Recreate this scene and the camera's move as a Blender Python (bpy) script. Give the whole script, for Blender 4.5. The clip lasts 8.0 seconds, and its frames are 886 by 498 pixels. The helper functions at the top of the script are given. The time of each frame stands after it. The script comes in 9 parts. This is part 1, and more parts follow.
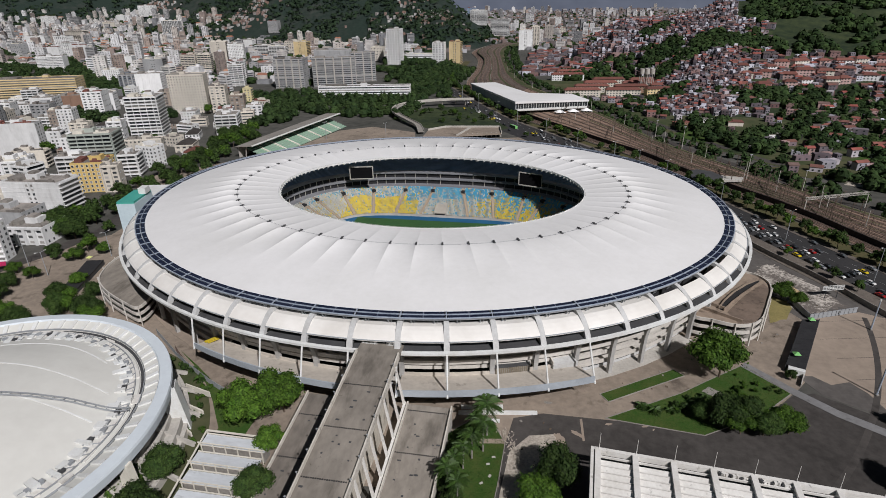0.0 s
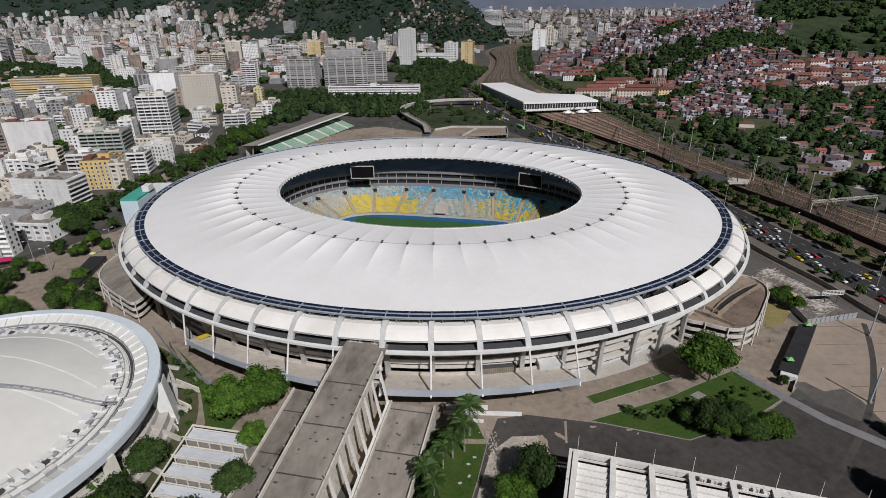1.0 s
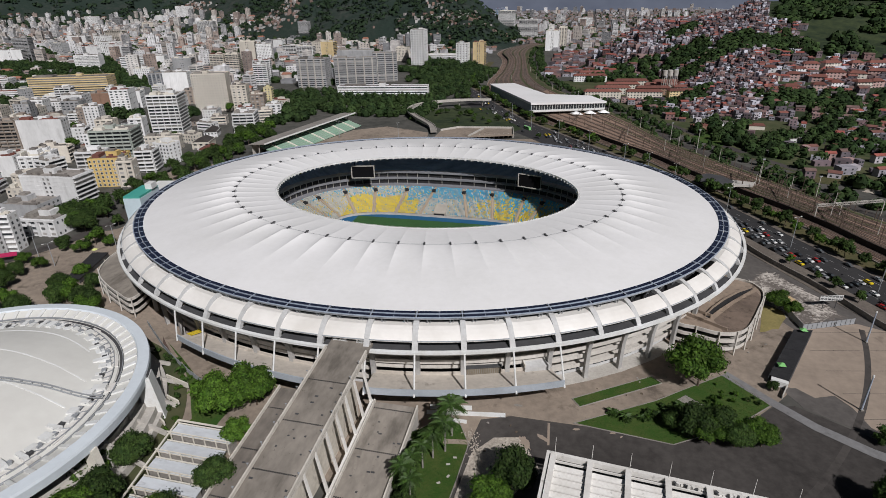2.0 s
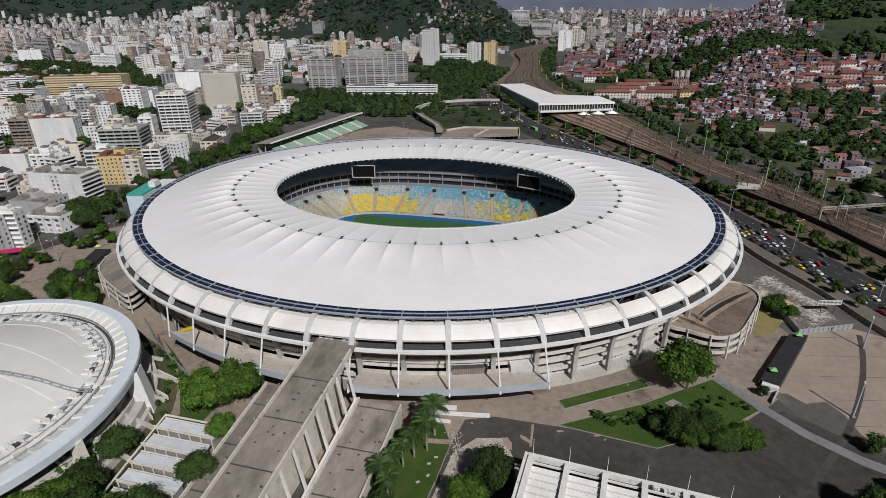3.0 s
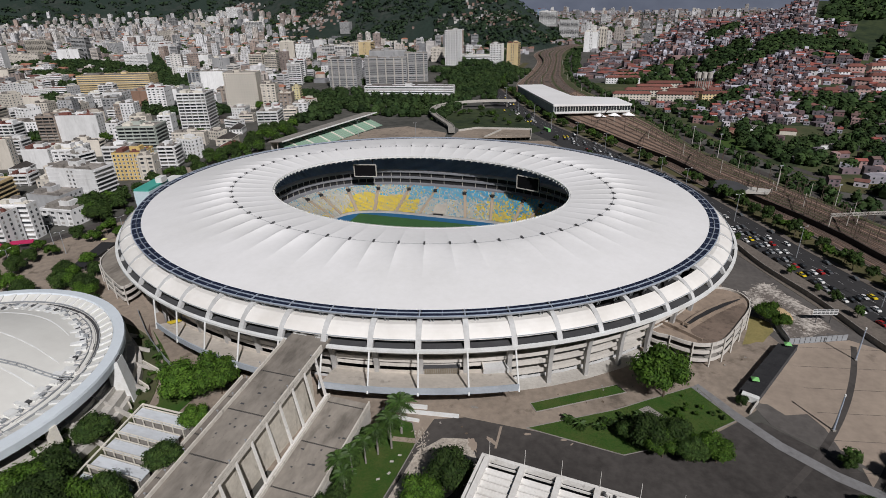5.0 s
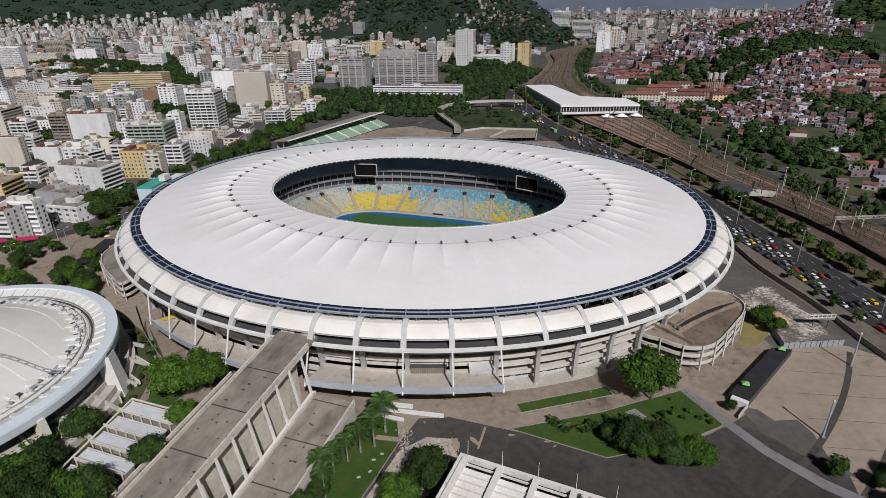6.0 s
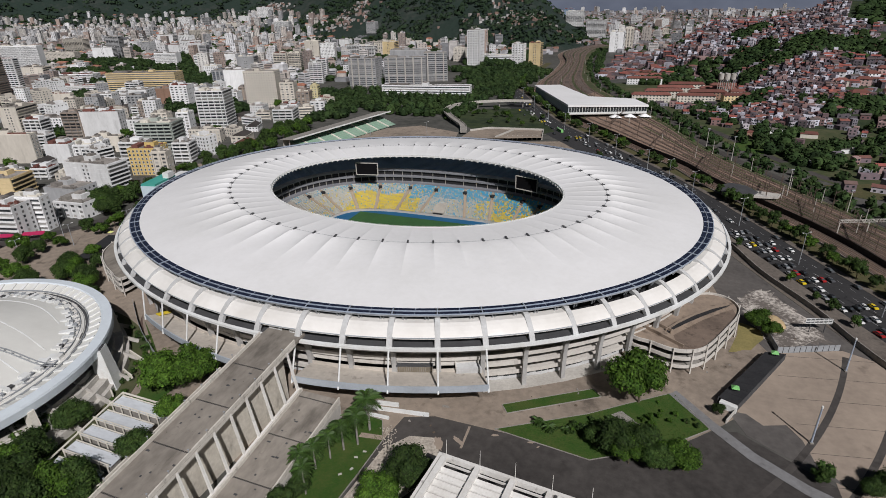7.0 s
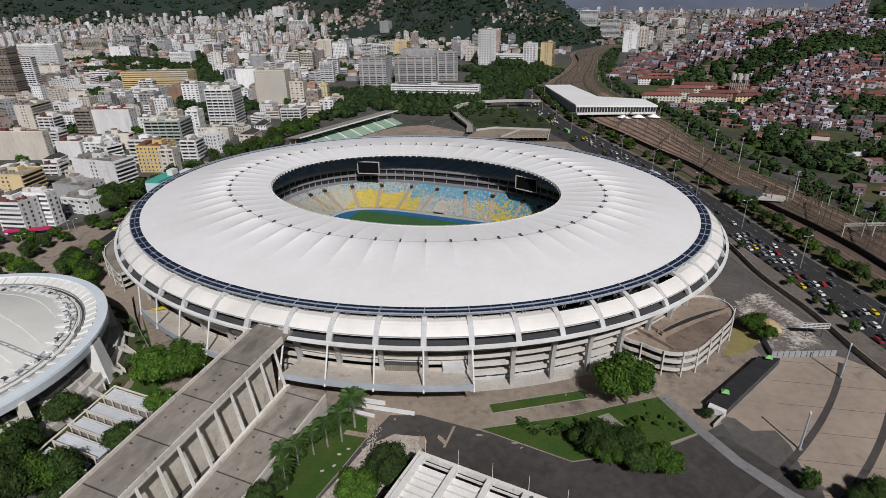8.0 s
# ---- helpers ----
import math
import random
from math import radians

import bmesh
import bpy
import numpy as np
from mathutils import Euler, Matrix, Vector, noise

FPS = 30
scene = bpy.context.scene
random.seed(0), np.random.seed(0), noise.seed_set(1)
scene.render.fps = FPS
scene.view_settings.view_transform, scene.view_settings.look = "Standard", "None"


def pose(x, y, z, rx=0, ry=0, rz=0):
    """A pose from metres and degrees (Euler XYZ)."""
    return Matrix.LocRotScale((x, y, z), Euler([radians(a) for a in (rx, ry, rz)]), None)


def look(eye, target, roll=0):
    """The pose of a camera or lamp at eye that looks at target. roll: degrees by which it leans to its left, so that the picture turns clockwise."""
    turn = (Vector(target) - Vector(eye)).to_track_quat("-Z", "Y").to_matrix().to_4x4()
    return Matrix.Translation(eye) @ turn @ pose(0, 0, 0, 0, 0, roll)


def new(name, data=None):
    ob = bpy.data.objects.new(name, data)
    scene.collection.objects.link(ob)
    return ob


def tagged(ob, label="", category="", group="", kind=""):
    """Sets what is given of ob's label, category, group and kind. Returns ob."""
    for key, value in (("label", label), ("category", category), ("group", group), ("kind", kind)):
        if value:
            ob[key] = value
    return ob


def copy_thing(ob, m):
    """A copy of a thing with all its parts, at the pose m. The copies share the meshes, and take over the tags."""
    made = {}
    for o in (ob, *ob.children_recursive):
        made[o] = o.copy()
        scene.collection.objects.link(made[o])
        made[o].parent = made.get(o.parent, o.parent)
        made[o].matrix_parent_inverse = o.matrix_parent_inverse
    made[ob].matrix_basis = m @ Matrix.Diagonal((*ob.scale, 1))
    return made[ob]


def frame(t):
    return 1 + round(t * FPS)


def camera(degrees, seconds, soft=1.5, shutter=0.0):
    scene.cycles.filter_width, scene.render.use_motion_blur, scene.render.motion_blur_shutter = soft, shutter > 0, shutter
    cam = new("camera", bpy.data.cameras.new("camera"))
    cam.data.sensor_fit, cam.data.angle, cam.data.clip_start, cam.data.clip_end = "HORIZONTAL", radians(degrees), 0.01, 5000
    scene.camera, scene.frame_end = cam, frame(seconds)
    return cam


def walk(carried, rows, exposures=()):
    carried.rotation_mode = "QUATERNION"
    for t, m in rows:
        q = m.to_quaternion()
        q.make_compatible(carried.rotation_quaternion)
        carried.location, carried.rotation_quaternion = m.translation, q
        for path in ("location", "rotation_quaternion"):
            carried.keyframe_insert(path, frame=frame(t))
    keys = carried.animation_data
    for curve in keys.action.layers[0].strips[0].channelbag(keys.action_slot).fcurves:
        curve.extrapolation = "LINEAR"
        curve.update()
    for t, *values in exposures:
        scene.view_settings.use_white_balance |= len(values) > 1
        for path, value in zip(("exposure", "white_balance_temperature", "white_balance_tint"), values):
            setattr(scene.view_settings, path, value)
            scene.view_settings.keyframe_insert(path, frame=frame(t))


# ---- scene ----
cam = camera(76.5, 8.0, soft=0.8)
PATH = [
    (0, (59.461, -281.29, 129.035), (59.128, -279.503, 128.202), -0.9),
    (0.5, (64.289, -280.54, 128.989), (63.93, -278.758, 128.156), -1.0),
    (1, (69.066, -279.727, 128.935), (68.68, -277.95, 128.103), -1.0),
    (1.5, (73.791, -278.853, 128.872), (73.38, -277.081, 128.041), -1.0),
    (3, (87.655, -275.87, 128.636), (87.17, -274.115, 127.807), -1.1),
    (3.5, (92.173, -274.758, 128.542), (91.664, -273.01, 127.714), -1.2),
    (4, (96.638, -273.59, 128.44), (96.105, -271.848, 127.613), -1.2),
    (4.5, (101.051, -272.365, 128.332), (100.494, -270.631, 127.506), -1.2),
    (6, (113.973, -268.366, 127.965), (113.347, -266.655, 127.141), -1.3),
    (6.5, (118.175, -266.928, 127.83), (117.526, -265.225, 127.006), -1.3),
    (7, (122.323, -265.438, 127.688), (121.652, -263.744, 126.864), -1.3),
    (7.5, (126.418, -263.899, 127.541), (125.724, -262.214, 126.717), -1.3),
    (8, (130.46, -262.31, 127.387), (129.744, -260.635, 126.563), -1.3),
]
walk(cam, [(t, look(eye, target, roll)) for t, eye, target, roll in PATH])

# ---- light ----
SUN_WAY = Vector((0.61 * 0.72, -0.79 * 0.72, 0.69)).normalized()
world = bpy.data.worlds.new("world")
scene.world = world
world.use_nodes = True
sky = world.node_tree.nodes.new("ShaderNodeTexSky")
sky.sky_type, sky.sun_disc = "NISHITA", False
sky.sun_elevation, sky.sun_rotation = radians(43.5), radians(142)
sky.dust_density, sky.air_density = 1.6, 1.0
background = world.node_tree.nodes["Background"]
world.node_tree.links.new(sky.outputs[0], background.inputs[0])
background.inputs[1].default_value = 0.0145
sun = new("sun", bpy.data.lights.new("sun", "SUN"))
sun.data.energy, sun.data.angle, sun.data.color = 4.0, radians(0.6), (1.0, 0.968, 0.978)
sun.matrix_basis = look(SUN_WAY * 1000, (0, 0, 0))
scene.view_settings.exposure = 0.0


# ---- helpers of this scene ----
def mat(name, c1, c2=None, rough=0.85, metal=0.0, big=0.04, small=0.9, fine=0.35, bump=0.0, rand=0.0, local=False, lo=0.35, hi=0.65, bump_d=0.3, stretch=(1, 1, 1), spec=0.3, stain=None, leafy=0.0):
    """A material with two scales of noise between two colours. rand: brightness scatter from object to object."""
    m = bpy.data.materials.new(name)
    m.use_nodes = True
    nt = m.node_tree
    n, l = nt.nodes, nt.links
    bsdf = n["Principled BSDF"]
    bsdf.inputs["Metallic"].default_value = metal
    bsdf.inputs["Specular IOR Level"].default_value = spec
    if local:
        src = n.new("ShaderNodeTexCoord").outputs["Object"]
    else:
        src = n.new("ShaderNodeNewGeometry").outputs["Position"]
    mp = n.new("ShaderNodeMapping")
    mp.inputs["Scale"].default_value = stretch
    l.new(src, mp.inputs["Vector"])
    facs = []
    for sc, det in ((big, 5), (small, 4)):
        no = n.new("ShaderNodeTexNoise")
        no.inputs["Scale"].default_value, no.inputs["Detail"].default_value, no.inputs["Roughness"].default_value = sc, det, 0.6
        l.new(mp.outputs[0], no.inputs["Vector"])
        facs.append(no.outputs["Fac"])
    mx = n.new("ShaderNodeMix")
    mx.inputs[0].default_value = fine
    l.new(facs[0], mx.inputs[2])
    l.new(facs[1], mx.inputs[3])
    rg = n.new("ShaderNodeMapRange")
    rg.inputs[1].default_value, rg.inputs[2].default_value = lo, hi
    l.new(mx.outputs[0], rg.inputs[0])
    col = n.new("ShaderNodeMix")
    col.data_type = "RGBA"
    c2 = c2 or tuple(v * 0.72 for v in c1)
    col.inputs[6].default_value, col.inputs[7].default_value = (*c1, 1), (*c2, 1)
    l.new(rg.outputs[0], col.inputs[0])
    out = col.outputs[2]
    if rand:
        hs = n.new("ShaderNodeHueSaturation")
        oi = n.new("ShaderNodeObjectInfo")
        r2 = n.new("ShaderNodeMapRange")
        r2.inputs[3].default_value, r2.inputs[4].default_value = 1 - rand, 1 + rand
        l.new(oi.outputs["Random"], r2.inputs[0])
        l.new(r2.outputs[0], hs.inputs["Value"])
        l.new(out, hs.inputs["Color"])
        out = hs.outputs[0]
    if leafy:
        # every leaf a little lighter or darker than the next
        geo = n.new("ShaderNodeNewGeometry")
        r4 = n.new("ShaderNodeMapRange")
        r4.inputs[3].default_value, r4.inputs[4].default_value = 1 - leafy, 1 + leafy
        l.new(geo.outputs["Random Per Island"], r4.inputs[0])
        h4 = n.new("ShaderNodeHueSaturation")
        l.new(r4.outputs[0], h4.inputs["Value"])
        l.new(out, h4.inputs["Color"])
        out = h4.outputs[0]
    if stain:
        # sparse dark spots and spills: scale, share, depth, stretch
        for k, (sc, share, deep, st) in enumerate(stain):
            m2 = n.new("ShaderNodeMapping")
            m2.inputs["Scale"].default_value = st
            m2.inputs["Location"].default_value = (3.7 * k, 1.3, 0.4)
            l.new(src, m2.inputs["Vector"])
            sn = n.new("ShaderNodeTexNoise")
            sn.inputs["Scale"].default_value, sn.inputs["Detail"].default_value, sn.inputs["Roughness"].default_value = sc, 7, 0.62
            l.new(m2.outputs[0], sn.inputs["Vector"])
            sr = n.new("ShaderNodeMapRange")
            sr.inputs[1].default_value, sr.inputs[2].default_value, sr.inputs[3].default_value, sr.inputs[4].default_value = share, share + 0.12, 0.0, deep
            l.new(sn.outputs["Fac"], sr.inputs[0])
            sm = n.new("ShaderNodeMix")
            sm.data_type, sm.blend_type = "RGBA", "MULTIPLY"
            sm.inputs[7].default_value = (0.12, 0.11, 0.10, 1)
            l.new(sr.outputs[0], sm.inputs[0])
            l.new(out, sm.inputs[6])
            out = sm.outputs[2]
    l.new(out, bsdf.inputs["Base Color"])
    r3 = n.new("ShaderNodeMapRange")
    r3.inputs[3].default_value, r3.inputs[4].default_value = max(0.03, rough - 0.08), min(1, rough + 0.08)
    l.new(facs[1], r3.inputs[0])
    l.new(r3.outputs[0], bsdf.inputs["Roughness"])
    if bump:
        bp = n.new("ShaderNodeBump")
        bp.inputs["Strength"].default_value, bp.inputs["Distance"].default_value = bump, bump_d
        l.new(facs[1], bp.inputs["Height"])
        l.new(bp.outputs[0], bsdf.inputs["Normal"])
    return m


def island(name, colours, rough=0.85, vary=0.25, single=False):
    """A material whose separate pieces take one of several colours by chance."""
    m = bpy.data.materials.new(name)
    m.use_nodes = True
    n, l = m.node_tree.nodes, m.node_tree.links
    bsdf = n["Principled BSDF"]
    bsdf.inputs["Roughness"].default_value = rough
    bsdf.inputs["Specular IOR Level"].default_value = 0.2
    geo = n.new("ShaderNodeNewGeometry")
    ramp = n.new("ShaderNodeValToRGB")
    ramp.color_ramp.interpolation = "CONSTANT"
    el = ramp.color_ramp.elements
    el[0].position, el[0].color = 0, (*colours[0], 1)
    el[1].position, el[1].color = 1 / len(colours), (*colours[1], 1)
    for k, c in enumerate(colours[2:], 2):
        e = el.new(k / len(colours))
        e.color = (*c, 1)
    l.new(n.new("ShaderNodeObjectInfo").outputs["Random"] if single else geo.outputs["Random Per Island"], ramp.inputs[0])
    no = n.new("ShaderNodeTexNoise")
    no.inputs["Scale"].default_value, no.inputs["Detail"].default_value = 0.15, 6
    l.new(geo.outputs["Position"], no.inputs["Vector"])
    r = n.new("ShaderNodeMapRange")
    r.inputs[1].default_value, r.inputs[2].default_value, r.inputs[3].default_value, r.inputs[4].default_value = 0.3, 0.7, 1 - vary, 1 + vary
    l.new(no.outputs["Fac"], r.inputs[0])
    hs = n.new("ShaderNodeHueSaturation")
    l.new(r.outputs[0], hs.inputs["Value"])
    l.new(ramp.outputs[0], hs.inputs["Color"])
    l.new(hs.outputs[0], bsdf.inputs["Base Color"])
    return m


class Shape:
    """Gathers vertices and faces of one mesh."""

    def __init__(self):
        self.v, self.f = [], []

    def face(self, *pts):
        k = len(self.v)
        self.v += [tuple(p) for p in pts]
        self.f.append(tuple(range(k, k + len(pts))))

    def hull(self, low, high):
        """A solid between two outlines of equally many points."""
        k, n = len(self.v), len(low)
        self.v += [tuple(p) for p in low] + [tuple(p) for p in high]
        self.f.append(tuple(range(k + n - 1, k - 1, -1)))
        self.f.append(tuple(range(k + n, k + 2 * n)))
        for i in range(n):
            j = (i + 1) % n
            self.f.append((k + i, k + j, k + n + j, k + n + i))
        return self

    def prism(self, outline, z0, z1):
        return self.hull([(x, y, z0) for x, y in outline], [(x, y, z1) for x, y in outline])

    def box(self, x, y, z, sx, sy, sz, turn=0.0):
        """A box standing on z, centred at x, y, turned by degrees."""
        c, s = math.cos(radians(turn)), math.sin(radians(turn))
        pts = [(x + u * c - w * s, y + u * s + w * c) for u, w in ((-sx / 2, -sy / 2), (sx / 2, -sy / 2), (sx / 2, sy / 2), (-sx / 2, sy / 2))]
        return self.prism(pts, z, z + sz)

    def beam(self, a, b, w, h=None):
        """A square bar from a to b."""
        a, b, h = Vector(a), Vector(b), h or w
        d = (b - a).normalized()
        side = d.cross((0, 0, 1)) if abs(d.z) < 0.95 else Vector((1, 0, 0))
        side.normalize()
        up = side.cross(d)
        o = [side * (w / 2) * i + up * (h / 2) * j for i, j in ((-1, -1), (1, -1), (1, 1), (-1, 1))]
        return self.hull([a + e for e in o], [b + e for e in o])

    def tube(self, a, b, r, r2=None, n=7):
        a, b, r2 = Vector(a), Vector(b), r if r2 is None else r2
        d = (b - a).normalized()
        side = d.cross((0, 0, 1)) if abs(d.z) < 0.95 else Vector((1, 0, 0))
        side.normalize()
        up = side.cross(d)
        ring = [side * math.cos(6.2832 * i / n) + up * math.sin(6.2832 * i / n) for i in range(n)]
        return self.hull([a + e * r for e in ring], [b + e * r2 for e in ring])

    def sweep(self, rings, closed=True, caps=True):
        """Joins equally long rings of points into a skin."""
        k, n, m = len(self.v), len(rings[0]), len(rings)
        for r in rings:
            self.v += [tuple(p) for p in r]
        for i in range(m - 1):
            for j in range(n if closed else n - 1):
                j2 = (j + 1) % n
                self.f.append((k + i * n + j, k + i * n + j2, k + (i + 1) * n + j2, k + (i + 1) * n + j))
        if closed and caps:
            self.f.append(tuple(range(k + n - 1, k - 1, -1)))
            self.f.append(tuple(range(k + (m - 1) * n, k + m * n)))
        return self

    def data(self, name, smooth=False):
        me = bpy.data.meshes.new(name)
        me.from_pydata(self.v, [], self.f)
        if smooth:
            me.polygons.foreach_set("use_smooth", [True] * len(me.polygons))
        me.update()
        return me


def thing(name, at, label, category, group="", kind=""):
    """An Empty at a thing's base."""
    ob = new(name)
    ob.matrix_basis = pose(*at)
    return tagged(ob, label, category, group, kind)


def part(name, shape, material, parent=None, label="", smooth=False, kind="", at=None):
    """One mesh in world places, under a thing or a part; at: a pose of its own for shared mesh data."""
    data = shape if isinstance(shape, bpy.types.Mesh) else shape.data(name, smooth)
    if not data.materials:
        data.materials.append(material)
    ob = new(name, data)
    if parent is not None:
        ob.parent = parent
        if parent.parent is None and parent.data is None:
            ob.matrix_parent_inverse = parent.matrix_basis.inverted()
        else:
            ob.matrix_parent_inverse = Matrix()
    if at is not None:
        ob.matrix_basis = at
    return tagged(ob, label, "", "", kind)


def solid(name, shape, material, label, category, group="", kind="", smooth=False):
    """A thing that is one mesh."""
    ob = part(name, shape, material, smooth=smooth)
    return tagged(ob, label, category, group, kind)


rnd = random.Random(7)

# ---- materials ----
M_white = mat("membrane_white", (0.80, 0.80, 0.80), (0.70, 0.70, 0.69), 0.55, big=0.02, small=0.4, fine=0.3)
def let_through(m, share, colour):
    """A woven coated cloth that lets part of the daylight through."""
    n, l = m.node_tree.nodes, m.node_tree.links
    tl, mx = n.new("ShaderNodeBsdfTranslucent"), n.new("ShaderNodeMixShader")
    tl.inputs["Color"].default_value = (*colour, 1)
    mx.inputs[0].default_value = share
    l.new(n["Principled BSDF"].outputs[0], mx.inputs[1])
    l.new(tl.outputs[0], mx.inputs[2])
    l.new(mx.outputs[0], n["Material Output"].inputs["Surface"])


M_membrane = mat("roof_membrane", (0.82, 0.82, 0.82), (0.72, 0.72, 0.71), 0.55, big=0.02, small=0.4, fine=0.3)
let_through(M_membrane, 0.07, (0.80, 0.86, 0.92))
M_paint = mat("white_paint", (0.74, 0.76, 0.76), (0.58, 0.58, 0.55), 0.5, big=0.15, small=2.0)
M_canopy = mat("canopy_white", (0.77, 0.755, 0.72), (0.64, 0.62, 0.58), 0.55, big=0.05, small=0.3, fine=0.3)
M_cream = mat("cream_paint", (0.72, 0.69, 0.61), (0.55, 0.52, 0.45), 0.6, big=0.12, small=1.2)
M_rib = mat("pale_concrete", (0.56, 0.57, 0.57), (0.40, 0.40, 0.39), 0.75, big=0.15, small=1.5, bump=0.1)
M_conc = mat("concrete", (0.31, 0.29, 0.265), (0.18, 0.168, 0.15), 0.9, big=0.08, small=0.9, fine=0.5, bump=0.2)
M_conc_pale = mat("concrete_pale", (0.50, 0.48, 0.44), (0.34, 0.32, 0.29), 0.85, big=0.1, small=1.0, fine=0.45, bump=0.15)
M_deckpale = mat("deck_concrete", (0.55, 0.505, 0.445), (0.40, 0.365, 0.32), 0.85, big=0.06, small=0.6, fine=0.4, stain=((0.22, 0.58, 0.4, (1, 1, 1)), (1.1, 0.66, 0.6, (1, 1, 1))))
M_deck = mat("ramp_concrete", (0.29, 0.262, 0.226), (0.165, 0.148, 0.127), 0.9, big=0.05, small=0.4, fine=0.4, bump=0.15, stretch=(1, 0.5, 1), stain=((0.16, 0.54, 0.38, (1, 0.28, 1)), (0.9, 0.64, 0.7, (1, 1, 1))))
M_asph_grey = mat("grey_asphalt", (0.125, 0.115, 0.107), (0.072, 0.066, 0.062), 0.92, big=0.04, small=0.4, fine=0.4, bump=0.2, stain=((0.1, 0.58, 0.45, (1, 1, 1)),))
M_pier = mat("pier_concrete", (0.62, 0.59, 0.53), (0.44, 0.41, 0.36), 0.88, big=0.15, small=0.9, fine=0.45, stain=((0.5, 0.58, 0.5, (1, 1, 0.4)),))
M_lattice = mat("stained_white", (0.74, 0.73, 0.70), (0.56, 0.54, 0.50), 0.6, big=0.12, small=1.2, stain=((0.5, 0.62, 0.55, (1, 1, 1)),))
M_darkdeck = mat("dark_deck", (0.225, 0.200, 0.172), (0.115, 0.102, 0.089), 0.9, big=0.05, small=0.4, bump=0.15, stretch=(1, 0.5, 1), stain=((0.16, 0.55, 0.5, (1, 0.28, 1)),))
M_stained = mat("stained_concrete", (0.62, 0.58, 0.50), (0.42, 0.385, 0.325), 0.9, big=0.12, small=0.7, fine=0.45, bump=0.15, stain=((0.35, 0.56, 0.5, (1, 1, 0.35)),))
M_dust = mat("dusty_rubble", (0.54, 0.485, 0.41), (0.25, 0.222, 0.19), 0.95, big=0.15, small=1.2, fine=0.55, bump=0.4)
M_plaza = mat("plaza_concrete", (0.315, 0.26, 0.208), (0.175, 0.145, 0.117), 0.92, big=0.035, small=0.35, fine=0.45, bump=0.15, stain=((0.11, 0.56, 0.55, (1, 1, 1)), (0.8, 0.66, 0.75, (1, 1, 1))))
M_court = mat("yard_concrete", (0.355, 0.290, 0.232), (0.235, 0.192, 0.155), 0.9, big=0.03, small=0.3, fine=0.4, bump=0.1, stain=((0.07, 0.6, 0.45, (1, 1, 1)), (0.5, 0.68, 0.7, (1, 1, 1))))
M_asph = mat("asphalt", (0.040, 0.039, 0.040), (0.025, 0.025, 0.026), 0.9, big=0.03, small=0.6, fine=0.45, bump=0.2)
M_asph_pale = mat("worn_asphalt", (0.080, 0.072, 0.066), (0.042, 0.038, 0.036), 0.92, big=0.022, small=0.35, fine=0.4, bump=0.2, stain=((0.1, 0.56, 0.5, (1, 1, 1)),))
M_city = mat("city_ground", (0.11, 0.105, 0.095), (0.04, 0.042, 0.036), 0.95, big=0.012, small=0.12, fine=0.5)
M_grass = mat("grass", (0.026, 0.072, 0.008), (0.062, 0.086, 0.019), 0.95, big=0.12, small=1.6, fine=0.45, bump=0.8, lo=0.4, hi=0.62)
M_pitch = mat("pitch_grass", (0.035, 0.105, 0.03), (0.025, 0.075, 0.025), 0.9, big=0.1, small=1.0)
M_track = mat("blue_surround", (0.012, 0.105, 0.225), (0.010, 0.08, 0.18), 0.7, big=0.1, small=1.0)
M_pv = mat("solar_glass", (0.012, 0.016, 0.035), (0.02, 0.026, 0.05), 0.25, big=0.2, small=3.0, spec=0.6)
M_steel = mat("pale_blue_steel", (0.36, 0.41, 0.48), (0.27, 0.31, 0.38), 0.45, 0.0, big=0.4, small=3.0)
M_grey = mat("grey_paint", (0.33, 0.35, 0.37), (0.24, 0.25, 0.26), 0.6, big=0.2, small=2.0)
M_fascia = mat("blue_grey_fascia", (0.40, 0.44, 0.48), (0.30, 0.33, 0.36), 0.6, big=0.15, small=1.6)
M_column = mat("column_concrete", (0.42, 0.415, 0.40), (0.29, 0.285, 0.275), 0.85, big=0.2, small=1.5)
M_floorband = mat("floor_band", (0.60, 0.575, 0.53), (0.46, 0.435, 0.395), 0.85, big=0.1, small=1.0, fine=0.45, stain=((0.25, 0.58, 0.4, (1, 1, 0.4)),))
# near-black parts, and shade painted into openings, recesses and behind columns
M_dark = mat("near_black_and_shade", (0.03, 0.03, 0.032), (0.018, 0.018, 0.02), 0.8, big=0.3, small=2.0)
M_slot = mat("dark_grey_and_shade", (0.075, 0.077, 0.08), (0.05, 0.05, 0.053), 0.7, big=0.2, small=2.0)
M_glass = mat("window_glass", (0.03, 0.038, 0.045), (0.06, 0.07, 0.075), 0.15, big=0.3, small=1.0, spec=0.7, rand=0.5)
M_woods = mat("wood_leaves", (0.013, 0.030, 0.011), (0.040, 0.066, 0.019), 0.85, big=0.06, small=0.5, spec=0.15, leafy=0.5)
M_leaf = mat("leaves", (0.023, 0.060, 0.006), (0.066, 0.122, 0.014), 0.75, big=0.5, small=2.2, rand=0.25, local=True, spec=0.2, leafy=0.55)
M_leaf2 = mat("leaves_deep", (0.015, 0.037, 0.008), (0.043, 0.072, 0.015), 0.8, big=0.5, small=2.2, rand=0.3, local=True, spec=0.2, leafy=0.55)
M_bark = mat("bark", (0.13, 0.10, 0.075), (0.07, 0.055, 0.04), 0.95, big=0.8, small=5.0, local=True)
M_rough = mat("rough_ground", (0.092, 0.088, 0.045), (0.026, 0.046, 0.014), 0.95, big=0.018, small=0.12, fine=0.45, bump=0.3)
